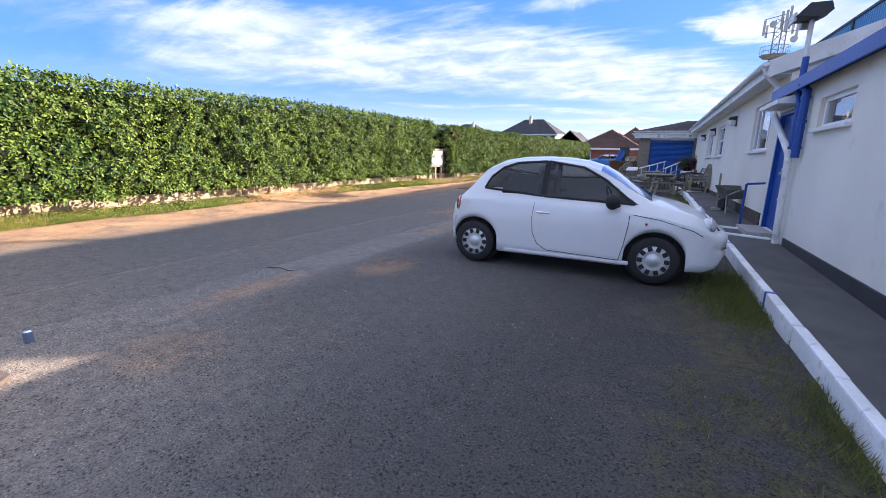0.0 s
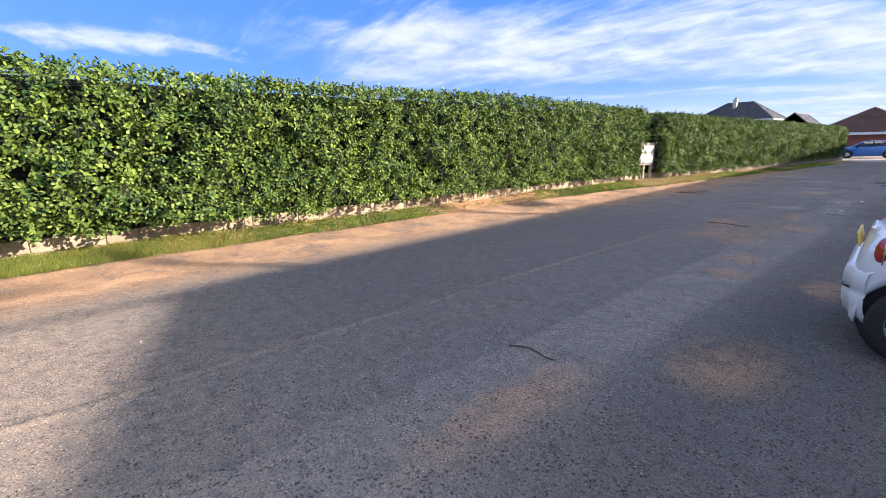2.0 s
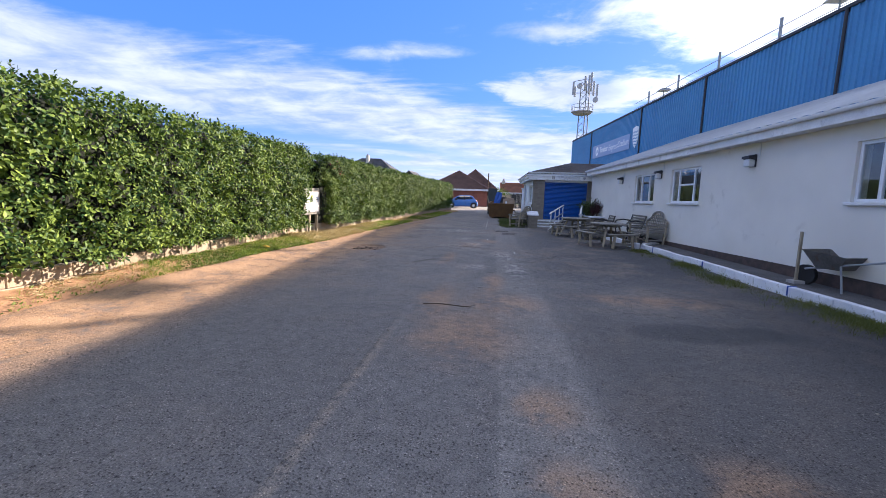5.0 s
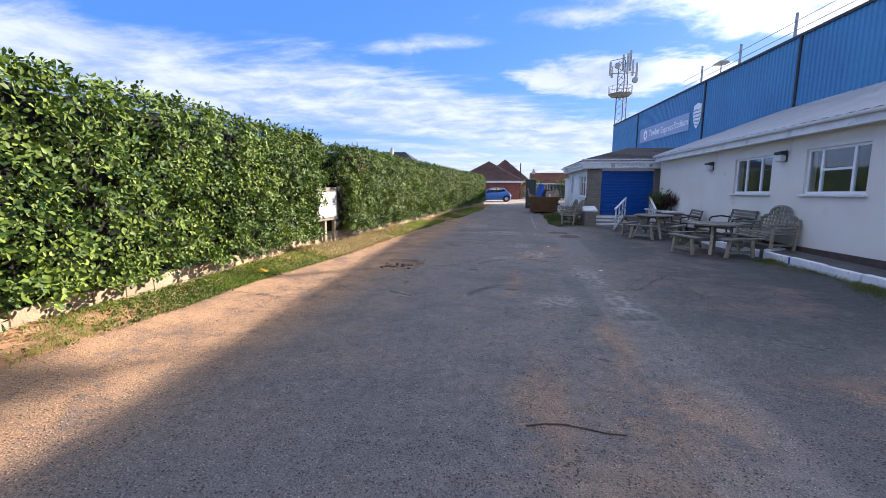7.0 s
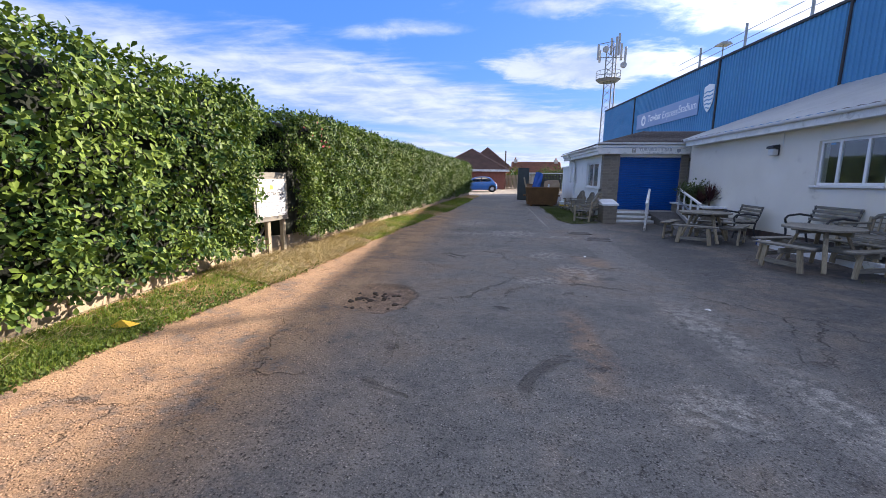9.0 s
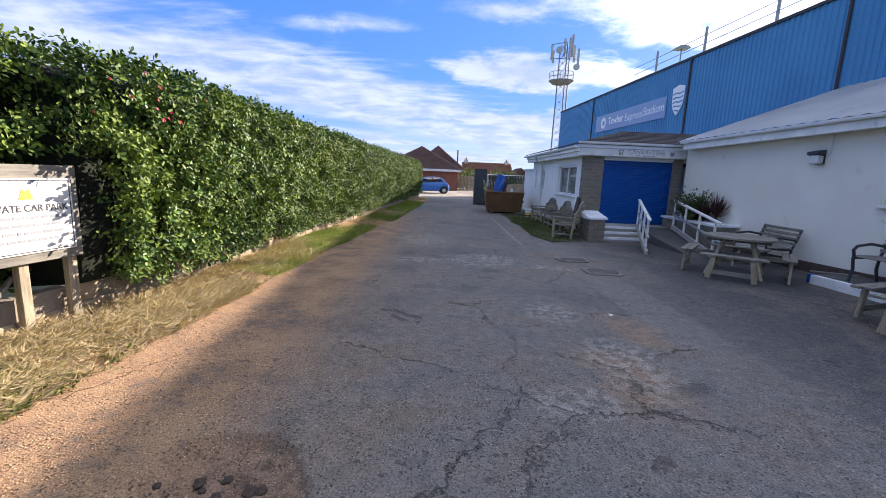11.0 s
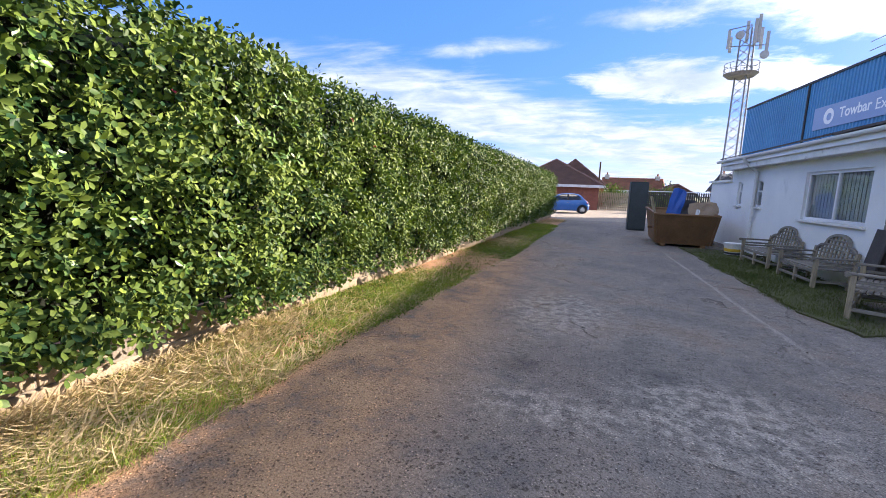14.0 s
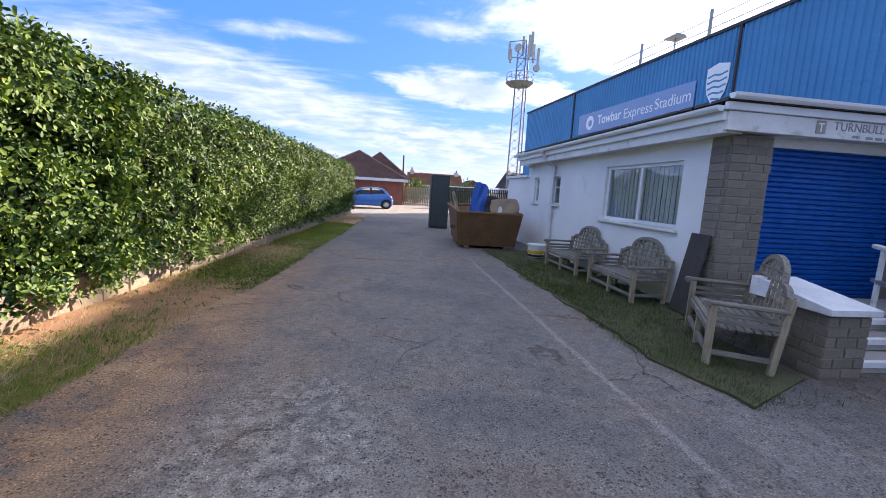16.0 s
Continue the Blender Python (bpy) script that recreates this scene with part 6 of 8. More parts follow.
def build_gravel(count, seed):
    """Loose stones lying on the tarmac."""
    rng = np.random.default_rng(seed)
    tet = np.array([(1, 0, -0.5), (-0.5, 0.87, -0.5), (-0.5, -0.87, -0.5), (0.2, 0.1, 0.55), (-0.25, 0.3, 0.45)], float)
    faces = [(0, 1, 3), (1, 4, 3), (1, 2, 4), (2, 0, 3), (2, 3, 4)]
    V, Fc = [], []
    for i in range(count):
        y = rng.uniform(-2, 32)
        x = rng.uniform(-9.6, -0.5) if rng.random() < 0.5 else rng.normal(-4.0, 1.3) if y < 14 else rng.normal(-6.5, 1.7)
        if not -9.8 < x < 0.3:
            continue
        if noise.noise((x * 0.8, y * 0.8, 6.0)) < -0.1 and rng.random() < 0.7:
            continue
        s = rng.uniform(0.003, 0.009) * (2.2 if rng.random() < 0.03 else 1)
        a = rng.uniform(0, 6.28)
        c, d = math.cos(a), math.sin(a)
        k = len(V)
        zz = ground_at(x, y)
        for p in tet * rng.uniform(0.7, 1.3, (5, 3)):
            V.append((x + s * (c * p[0] - d * p[1]), y + s * (d * p[0] + c * p[1]), zz + s * (p[2] + 0.42)))
        Fc += [tuple(k + j for j in f) for f in faces]
    data = bpy.data.meshes.new("gravel")
    data.from_pydata(V, [], Fc)
    data.materials.append(surface("loose_stone", (0.34, 0.30, 0.25), (0.16, 0.145, 0.13), 0.9, 9, 60, 0.3))
    tagged(new("gravel", data), "loose grey and brown stones on the tarmac", "gravel", kind="stuff")


build_gravel(16000, 41)

# ---- covers, litter ----
IRON = surface("rusty_iron", (0.16, 0.12, 0.095), (0.09, 0.07, 0.06), 0.7, 4, 40, 0.3, stain=(0.30, 0.19, 0.11), amount=0.4)


WORN_IRON = surface("worn_grey_iron", (0.21, 0.185, 0.165), (0.14, 0.125, 0.115), 0.75, 4, 40, 0.3)


def build_cover(at, wide, deep, label, iron=None):
    iron = iron or IRON
    top = thing("manhole_cover", at, label, "manhole cover")
    a, b, c = wide / 2, deep / 2, 0.11
    part("frame", prism([(-a, -b + c), (-a + c, -b), (a - c, -b), (a, -b + c), (a, b - c), (a - c, b), (-a + c, b), (-a, b - c)], "z", -0.03, 0.010), iron, top)
    a, b = a - 0.03, b - 0.03
    part("plate", prism([(-a, -b + c), (-a + c, -b), (a - c, -b), (a, -b + c), (a, b - c), (a - c, b), (-a + c, b), (-a, b - c)], "z", 0.0, 0.015), iron, top)
    stud = mesh_of(prism([(-0.026, -0.012), (0.0, 0.006), (0.026, -0.012), (0.026, 0.004), (0.0, 0.022), (-0.026, 0.004)], "z", 0.0, 0.009), "tread", iron)
    centre = Vector((0, 0, 0))
    nx, ny = int((wide - 0.12) / 0.062), int((deep - 0.12) / 0.048)
    for i in range(nx):
        for k in range(ny):
            x, y = -wide / 2 + 0.08 + i * 0.062 + (0.03 if k % 2 else 0), -deep / 2 + 0.08 + k * 0.048
            if a - abs(x) + b - abs(y) < c + 0.05:
                continue
            o = new("tread", stud)
            o.parent = top
            o.matrix_basis = pose(x, y, 0.0145, 0, 0, math.degrees(math.atan2(y, x)) if abs(x) + abs(y) > 0.05 else 0)


build_cover(pose(-4.10, 0.20, ground_at(-4.10, 0.20) + 0.012, 0, 0, 4), 0.78, 0.74, "rust-brown iron cover with chevron treads set in tarmac")
build_cover(pose(-3.44, -0.46, ground_at(-3.44, -0.46) + 0.012, 0, 0, 6), 0.62, 0.62, "second rust-brown iron cover set in the tarmac")
build_cover(pose(-4.14, 22.41, ground_at(-4.14, 22.41) + 0.004), 0.68, 0.60, "worn grey iron cover set in the shaded tarmac", WORN_IRON)

build_cover(pose(-4.40, 23.45, ground_at(-4.40, 23.45) + 0.004, 0, 0, 8), 0.66, 0.50, "worn grey iron cover set in the shaded tarmac", WORN_IRON)

can = thing("drink_can", pose(-4.42, 0.86, ground_at(-4.42, 0.86)), "small silver and blue drink can on the tarmac", "can")
part("can_body", rod((0, 0, 0.0), (0, 0, 0.085), 0.033, sides=18), surface("blue_can_print", (0.20, 0.27, 0.42), (0.16, 0.22, 0.36), 0.35, 5, 40, 0.05, metal=0.5), can)
part("can_lid", rod((0, 0, 0.085), (0, 0, 0.098), 0.033, 0.026, 18), CHROME, can, "silver lid")


def build_stick(a, b, r, label="bare brown twig lying on the tarmac", bend=0.05):
    a, b = Vector((*a, ground_at(*a) + r)), Vector((*b, ground_at(*b) + r))
    side = Vector((-(b - a).y, (b - a).x, 0)).normalized()
    pts = [a.lerp(b, t) + side * bend * math.sin(t * 5) for t in np.linspace(0, 1, 6)]
    bm = bmesh.new()
    for p, q in zip(pts, pts[1:]):
        rod(p, q, r, r * 0.8, 6, bm)
    ob = part("twig", bm, TWIG, None, label)
    tagged(ob, label, "twig")


build_stick((-4.70, 3.32), (-4.30, 3.42), 0.0055)
build_stick((-5.76, 10.50), (-5.08, 10.57), 0.0065)
for x, y, a in ((-5.0, 19.8, 70), (-4.2, 16.4, 140)):
    scrap = part("litter", plain([(-0.035, -0.025, 0.012), (0.01, -0.027, 0.02), (0.04, -0.01, 0.012), (0.03, 0.025, 0.018), (-0.03, 0.022, 0.012), (0.0, 0.0, 0.03)], [(0, 1, 5), (1, 2, 5), (2, 3, 5), (3, 4, 5), (4, 0, 5)]), SIGN_WHITE, None, "crumpled pale scrap of paper", at=pose(x, y, ground_at(x, y), 0, 0, a))
    tagged(scrap, "crumpled pale scrap of paper on the tarmac", "litter")
leaf_bag = part("plastic_wrapper", plain([(-0.12, -0.06, 0.02), (0.1, -0.07, 0.03), (0.14, 0.05, 0.02), (-0.1, 0.07, 0.025), (0.0, 0.0, 0.09)], [(0, 1, 4), (1, 2, 4), (2, 3, 4), (3, 0, 4)]), SIGN_YELLOW, None, at=pose(-10.5, 14.6, bank_at(-10.5, 14.6), 0, 0, 20))
tagged(leaf_bag, "yellow plastic wrapper lying on the grass bank", "litter")


# clods in the muddy pot hole
MUD = surface("dark_mud", (0.10, 0.07, 0.05), (0.06, 0.04, 0.03), 0.95, 6, 50, 0.6)
r = random.Random(19)
for i in range(34):
    a, d = r.uniform(0, 6.28), r.uniform(0.05, 0.48)
    clod = bmesh.new()
    bmesh.ops.create_icosphere(clod, subdivisions=1, radius=r.uniform(0.014, 0.050))
    for v in clod.verts:
        v.co = v.co * (1 + 0.5 * noise.noise(v.co * 30 + Vector((i, 0, 0))))
        v.co.z *= 0.6
    x, y = -8.45 + d * math.cos(a), 16.4 + d * math.sin(a) * 1.1
    ob = part("clod", clod, MUD, None, "dark clod of mud in the pot hole", at=pose(x, y, ground_at(x, y) + 0.005))
    tagged(ob, "dark clod of mud in the pot hole", "clod", "clods in the pot hole")

# late red blooms in the hedge
BLOOM = surface("red_bloom", (0.52, 0.02, 0.07), (0.34, 0.01, 0.04), 0.6, 8, 40, 0.1)
petal = mesh_of(plain([(0, 0, 0), (0.011, 0.012, 0.005), (0, 0.026, 0.010), (-0.011, 0.012, 0.005)], [(0, 1, 2, 3)]), "petal", BLOOM)
for i in range(16):
    y = 18.75 + r.random() * 1.1 if i < 11 else 20 + r.random() * 7
    z = 2.0 + r.random() * 0.6
    top = thing("bloom", pose(hedge_line(y) + 0.10, y, z, r.uniform(-20, 20), 60 + r.uniform(-20, 20), r.uniform(-30, 30)), "small red bloom among the hedge leaves", "flower", "red blooms")
    for k in range(6):
        o = new("petal", petal)
        o.parent, o.matrix_basis = top, pose(0, 0, 0, r.uniform(-15, 25), 0, k * 60)

# ---- picnic tables ----
def build_picnic_table(at, label):
    top = thing("picnic_table", at, label, "picnic table", "round picnic tables")
    # boarded round top
    radius, w = 0.60, 0.115
    x = -radius + 0.03
    while x < radius - 0.05:
        h = math.sqrt(max(0.01, radius ** 2 - max(abs(x), abs(x + w)) ** 2))
        h1 = math.sqrt(max(0.01, radius ** 2 - x ** 2)) if abs(x) < radius else h
        h2 = math.sqrt(max(0.01, radius ** 2 - (x + w) ** 2)) if abs(x + w) < radius else h
        part("board", prism([(x, -h1), (x + w - 0.006, -h2), (x + w - 0.006, h2), (x, h1)], "z", 0.715, 0.75), OLD_WOOD_Y, top)
        x += w
    for a in (0, 90):
        m = pose(0, 0, 0, 0, 0, a)
        part("bearer", bar((-0.92, 0.0, 0.375 if a else 0.335), (0.92, 0.0, 0.375 if a else 0.335), 0.045, 0.09, bevel=0.005), OLD_WOOD, top, at=m)
        part("top_bearer", bar((-0.52, 0.05, 0.672), (0.52, 0.05, 0.672), 0.045, 0.08, bevel=0.005), OLD_WOOD, top, at=m)
    for k in range(4):
        m = pose(0, 0, 0, 0, 0, 45 + 90 * k)
        part("leg", bar((0.30, 0, 0.70), (0.62, 0, 0.0), 0.07, 0.045, bevel=0.005), OLD_WOOD_Z, top, at=m)
        m = pose(0, 0, 0, 0, 0, 90 * k)
        part("bench_leg", bar((0.84, -0.30, 0.40), (0.84, -0.36, 0.0), 0.045, 0.09, bevel=0.005), OLD_WOOD_Z, top, at=m)
        part("bench_leg", bar((0.84, 0.30, 0.40), (0.84, 0.36, 0.0), 0.045, 0.09, bevel=0.005), OLD_WOOD_Z, top, at=m)
        part("foot_rail", bar((0.84, -0.34, 0.13), (0.84, 0.34, 0.13), 0.035, 0.08, bevel=0.004), OLD_WOOD_Y, top, at=m)
        for off in (0.745, 0.855):
            part("bench_board", bar((off, -0.46 - (off - 0.7) * 0.4, 0.435), (off, 0.46 + (off - 0.7) * 0.4, 0.435), 0.104, 0.035, bevel=0.005), OLD_WOOD_Y, top, at=m)
    return top


table = build_picnic_table(pose(-1.45, 22.7, 0.0, 0, 0, 52), "weathered round timber picnic table with four benches")
copy_thing(table, pose(-0.98, 19.35, 0.02, 0, 0, 19))


# ---- garden benches with an arched back ----
def build_arched_bench(at, label, wide=1.55):
    top = thing("garden_bench", at, label, "bench", "arched garden benches")
    deep, h = 0.58, wide / 2
    # local: x along the bench, y forward
    for x in (-h + 0.04, h - 0.04):
        part("front_leg", box(x - 0.032, x + 0.032, deep - 0.065, deep, 0.0, 0.63, 0.006), OLD_WOOD_Z, top)
        part("back_leg", bar((x, 0.03, 0.0), (x, -0.05, 0.78), 0.064, 0.06, bevel=0.006), OLD_WOOD_Z, top)
        part("arm", bar((x, -0.05, 0.645), (x, deep + 0.04, 0.645), 0.085, 0.04, bevel=0.012), OLD_WOOD_Y, top)
        for z in (0.47, 0.54):
            part("arm_slat", bar((x, 0.0, z), (x, deep - 0.06, z), 0.025, 0.045, bevel=0.003), OLD_WOOD_Y, top)
        part("side_rail", bar((x, 0.0, 0.14), (x, deep - 0.05, 0.14), 0.035, 0.05, bevel=0.004), OLD_WOOD_Y, top)
        part("arm_scroll", rod((x - 0.045, deep + 0.03, 0.635), (x + 0.045, deep + 0.03, 0.635), 0.035, sides=12), OLD_WOOD, top)
    part("seat_rail", bar((-h + 0.05, deep - 0.035, 0.36), (h - 0.05, deep - 0.035, 0.36), 0.04, 0.07, bevel=0.004), OLD_WOOD, top)
    part("stretcher", bar((-h + 0.05, deep - 0.035, 0.13), (h - 0.05, deep - 0.035, 0.13), 0.04, 0.05, bevel=0.004), OLD_WOOD, top)
    part("middle_leg", box(-0.03, 0.03, deep - 0.06, deep - 0.01, 0.0, 0.36, 0.005), OLD_WOOD_Z, top)
    for i in range(8):
        y = 0.03 + i * 0.069
        part("seat_slat", bar((-h + 0.02, y, 0.415 - 0.01 * math.sin(i / 7 * math.pi)), (h - 0.02, y, 0.415 - 0.01 * math.sin(i / 7 * math.pi)), 0.058, 0.022, bevel=0.004), OLD_WOOD, top)

    def crest(x):
        """Height of the stepped arch along the back."""
        u = abs(x) / h
        if u > 0.80:
            return 0.76
        if u > 0.52:
            return 0.76 + 0.09 * math.sqrt(max(0.0, 1 - ((u - 0.52) / 0.30) ** 2))
        return 0.86 + 0.24 * math.sqrt(max(0.0, 1 - (u / 0.54) ** 2))

    xs = np.linspace(-h + 0.02, h - 0.02, 41)
    rail = bmesh.new()
    pts = [Vector((x, -0.045 - (crest(x) - 0.76) * 0.12, crest(x))) for x in xs]
    for p, q in zip(pts, pts[1:]):
        bar(p, q + (q - p) * 0.12, 0.05, 0.055, rail)
    part("crest_rail", rail, OLD_WOOD, top)
    part("lower_back_rail", bar((-h + 0.05, -0.02, 0.47), (h - 0.05, -0.02, 0.47), 0.04, 0.05, bevel=0.004), OLD_WOOD, top)
    for z in (0.57, 0.67, 0.77, 0.87, 0.97):
        ok = [x for x in xs if crest(x) > z + 0.01]
        if len(ok) > 2:
            part("back_rail", bar((ok[0], -0.03 - (z - 0.5) * 0.08, z), (ok[-1], -0.03 - (z - 0.5) * 0.08, z), 0.022, 0.03), OLD_WOOD, top)
    for i in range(11):
        x = -h * 0.86 + i * h * 0.172
        part("back_slat", bar((x, -0.02, 0.48), (x, -0.05 - (crest(x) - 0.76) * 0.12, crest(x) - 0.02), 0.028, 0.024), OLD_WOOD_Z, top)
    return top


bench = build_arched_bench(pose(-3.15, 27.12, 0.008, 0, 0, 59) @ Matrix.Diagonal((1, 1, 0.95, 1)), "weathered grey timber bench with an arched lattice back", 1.45)
copy_thing(bench, pose(BX - 0.12, 29.75, 0.008, 0, 0, 90) @ Matrix.Diagonal((1, 1, 0.89, 1)))
copy_thing(bench, pose(BX - 0.14, 31.75, 0.008, 0, 0, 93) @ Matrix.Diagonal((1, 1, 0.89, 1)))
copy_thing(bench, F @ pose(-0.14, 19.75, 0.15, 0, 0, 92))


def build_slat_bench(at, label, iron):
    top = thing("slatted_bench", at, label, "bench")
    for x in (-0.56, 0.56):
        end = bmesh.new()
        for pts in ([(0.50, 0.0), (0.46, 0.22), (0.50, 0.42)], [(-0.06, 0.0), (0.0, 0.22), (-0.02, 0.42)], [(-0.02, 0.42), (0.50, 0.42)], [(-0.02, 0.42), (-0.10, 0.62), (-0.16, 0.86)], [(-0.08, 0.62), (0.2, 0.66), (0.46, 0.62), (0.52, 0.55), (0.48, 0.42)]):
            for p, q in zip(pts, pts[1:]):
                rod((x, *p), (x, *q), 0.024, sides=8, bm=end)
        part("end_frame", end, iron, top, "dark cast iron bench end")
    for i in range(6):
        part("seat_slat", bar((-0.60, 0.02 + i * 0.085, 0.445), (0.60, 0.02 + i * 0.085, 0.445), 0.065, 0.025, bevel=0.004), OLD_WOOD, top)
    for i in range(4):
        t = i / 3
        part("back_slat", bar((-0.60, -0.05 - 0.10 * t, 0.55 + 0.28 * t), (0.60, -0.05 - 0.10 * t, 0.55 + 0.28 * t), 0.025, 0.06, bevel=0.004), OLD_WOOD, top)
    return top


slat = build_slat_bench(F @ pose(-0.30, 24.0, 0.0, 0, 0, 82), "timber slatted bench with dark cast iron ends by the wall", DARK)
copy_thing(slat, F @ pose(-0.22, 21.3, 0.15, 0, 0, 92))

# ---- handrails by the steps and ramp ----
def build_handrail(at_low, at_high, low_z, label):
    top = thing("handrail", pose(0, 0, 0), label, "handrail")
    a, b = Vector((*at_low, 0)), Vector((*at_high, 0))

    def on(t, z):
        p = a.lerp(b, t)
        return Vector((p.x, p.y, z + low_z + t * 0.34))

    part("top_rail", bar(on(-0.02, 0.82), on(1.02, 0.82), 0.075, 0.05, bevel=0.008), WHITE_OLD, top, "white top rail")
    part("mid_rail", bar(on(-0.05, 0.42), on(1.0, 0.42), 0.05, 0.05, bevel=0.006), GALV, top)
    part("base_board", bar(on(-0.06, 0.04), on(1.0, 0.04), 0.06, 0.13, bevel=0.006), CONCRETE, top)
    for t in (0.06, 0.36, 0.68, 0.97):
        part("post", bar(on(t, -0.02), on(t, 0.80), 0.045, 0.045, bevel=0.005), WHITE_OLD, top)
    return top


build_handrail((-2.22, 24.75), (-1.20, 27.60), 0.0, "white painted steel handrail beside the steps")
build_handrail((-1.02, 24.0), (-0.33, 27.20), 0.05, "white painted steel handrail beside the ramp")

# low wall with a white cap beside the steps
def build_low_wall(name, x0, x1, y0, y1, high, label, seed, slope=0.0):
    top = tagged(new(name), label, kind="structure")
    part("core", box(x0 + 0.01, x1 - 0.01, y0 + 0.01, y1 - 0.01, -0.03, high), MORTAR, top)
    r = random.Random(seed)
    data = {}

    def brick(key, b):
        if key not in data:
            data[key] = mesh_of(b(), "brick", STONE)
        return data[key]

    z, i = 0.0, 0
    while z + 0.1 <= high + 0.02:
        off = 0.11 if i % 2 else 0.0
        y = y0 - off
        while y < y1:
            a, b = max(y, y0), min(y + 0.215, y1)
            if b - a > 0.03:
                for x in (x0, x1 - 0.05):
                    o = new("brick", brick(("y", round(b - a, 2)), lambda: box(0, 0.05, 0, b - a - 0.01, 0, 0.09, 0.005)))
                    o.parent, o.matrix_basis = top, pose(x + r.uniform(-0.004, 0.004), a + 0.005, z)
            y += 0.225
        x = x0 - off
        while x < x1:
            a, b = max(x, x0), min(x + 0.215, x1)
            if b - a > 0.03:
                o = new("brick", brick(("x", round(b - a, 2)), lambda: box(0, b - a - 0.01, 0, 0.05, 0, 0.09, 0.005)))
                o.parent, o.matrix_basis = top, pose(a + 0.005, y0 + r.uniform(-0.006, 0.0), z)
            x += 0.225
        z += 0.10
        i += 1
    cap = prism([(y0 - 0.05, high - 0.005), (y0 - 0.05, high + 0.05), (y1 + 0.03, high + 0.05 + slope), (y1 + 0.03, high - 0.005)], "x", x0 - 0.05, x1 + 0.04)
    part("cap", cap, KERB, top, "white painted cap")


build_low_wall("wall_low_1", -3.06, -2.60, 26.50, 27.30, 0.62, "grey-brown brick low wall with a white painted cap", 12, 0.14)
build_low_wall("wall_low_2", -0.28, 0.34, 25.35, 27.9, 0.66, "brick planter wall with a white painted cap", 13)

# ---- planting by the shutter ----
BUSH = leaf_material("dull_bush_leaf", (0.16, 0.20, 0.09), (0.05, 0.07, 0.03), 0.6, 0.2)
PURPLE = leaf_material("purple_sword_leaf", (0.12, 0.05, 0.05), (0.05, 0.025, 0.03), 0.5, 0.15)


def build_bush():
    top = thing("bush", pose(-0.05, 26.7, 0.70), "rounded grey-green shrub in the planter", "shrub")
    rng = np.random.default_rng(51)
    stems = bmesh.new()
    tips = []
    for i in range(26):
        a, lean = rng.uniform(0, 6.28), rng.uniform(0.1, 0.9)
        p = Vector((0, 0, -0.1))
        way = Vector((math.cos(a) * lean, math.sin(a) * lean, 1)).normalized()
        q = p + way * rng.uniform(0.45, 0.85)
        rod(p, q, 0.012, 0.004, 5, stems)
        tips.append((p, q))
    part("stems", stems, TWIG, top)
    P, W, Z = [], [], []
    for _ in range(3600):
        p, q = tips[rng.integers(len(tips))]
        c = p.lerp(q, rng.uniform(0.35, 1.08))
        P.append(np.array(c) + rng.normal(0, 0.075, 3)), W.append(np.array(c - p) * 1.2 + rng.normal(0, 0.5, 3)), Z.append(rng.uniform(0.04, 0.09))
    scatter("leaves", "leaf", np.array(P), np.array(W), rng.normal(0, 1, (len(P), 3)), np.array(Z), BUSH, top)


def build_sword_plant(at, label, seed, size=0.55):
    top = thing("sword_plant", at, label, "plant")
    rng = np.random.default_rng(seed)
    part("stem", rod((0, 0, -0.15), (0, 0, 0.22), 0.04, 0.03, 8), TWIG, top)
    P, W, Z = [], [], []
    for k in range(150):
        a, up = rng.uniform(0, 6.28), rng.uniform(-0.2, 1.6)
        P.append((0, 0, rng.uniform(0.05, 0.25))), W.append((math.cos(a), math.sin(a), up)), Z.append(rng.uniform(0.6, 1.1) * size)
    scatter("leaves", "blade", np.array(P, float), np.array(W, float), np.tile((0.02, 0.01, 1.0), (len(P), 1)), np.array(Z), PURPLE, top)


build_bush()
build_sword_plant(pose(0.16, 26.0, 0.78), "dark purple spiky sword-leaved plant in the planter", 61)
build_sword_plant(pose(0.02, 26.3, 0.66), "dark purple spiky sword-leaved plant in the planter", 62, 0.42)

# ---- lamps, pipes and fittings on the walls ----
LAMP_GLASS = surface("frosted_lamp_glass", (0.62, 0.63, 0.62), (0.52, 0.53, 0.52), 0.35, 6, 40, 0.05)


def build_bulkhead(s, z):
    top = thing("wall_lamp", B @ pose(0, s, z), "dark hooded bulkhead lamp with a frosted bowl", "lamp", "wall lamps")
    part("back_plate", box(-0.03, 0.0, -0.11, 0.11, -0.13, 0.13, 0.01), DARK, top)
    part("hood", prism([(-0.20, 0.06), (-0.19, 0.11), (-0.03, 0.15), (-0.03, 0.02)], "y", -0.13, 0.13), DARK, top)
    part("bowl", box(-0.17, -0.03, -0.105, 0.105, -0.13, 0.05, 0.035), LAMP_GLASS, top, "frosted glass bowl")
    cable = bmesh.new()
    pts = [(-0.012, -0.13, 0.04), (-0.012, -0.19, 0.06), (-0.012, -0.21, 0.12), (-0.012, -0.21, 0.45)]
    for p, q in zip(pts, pts[1:]):
        rod(p, q, 0.010, sides=6, bm=cable)
    part("conduit", cable, WHITE_OLD, top, "white cable conduit")


for s, z in ((15.3, 2.42), (19.95, 2.40), (23.5, 2.37)):
    build_bulkhead(s, z)


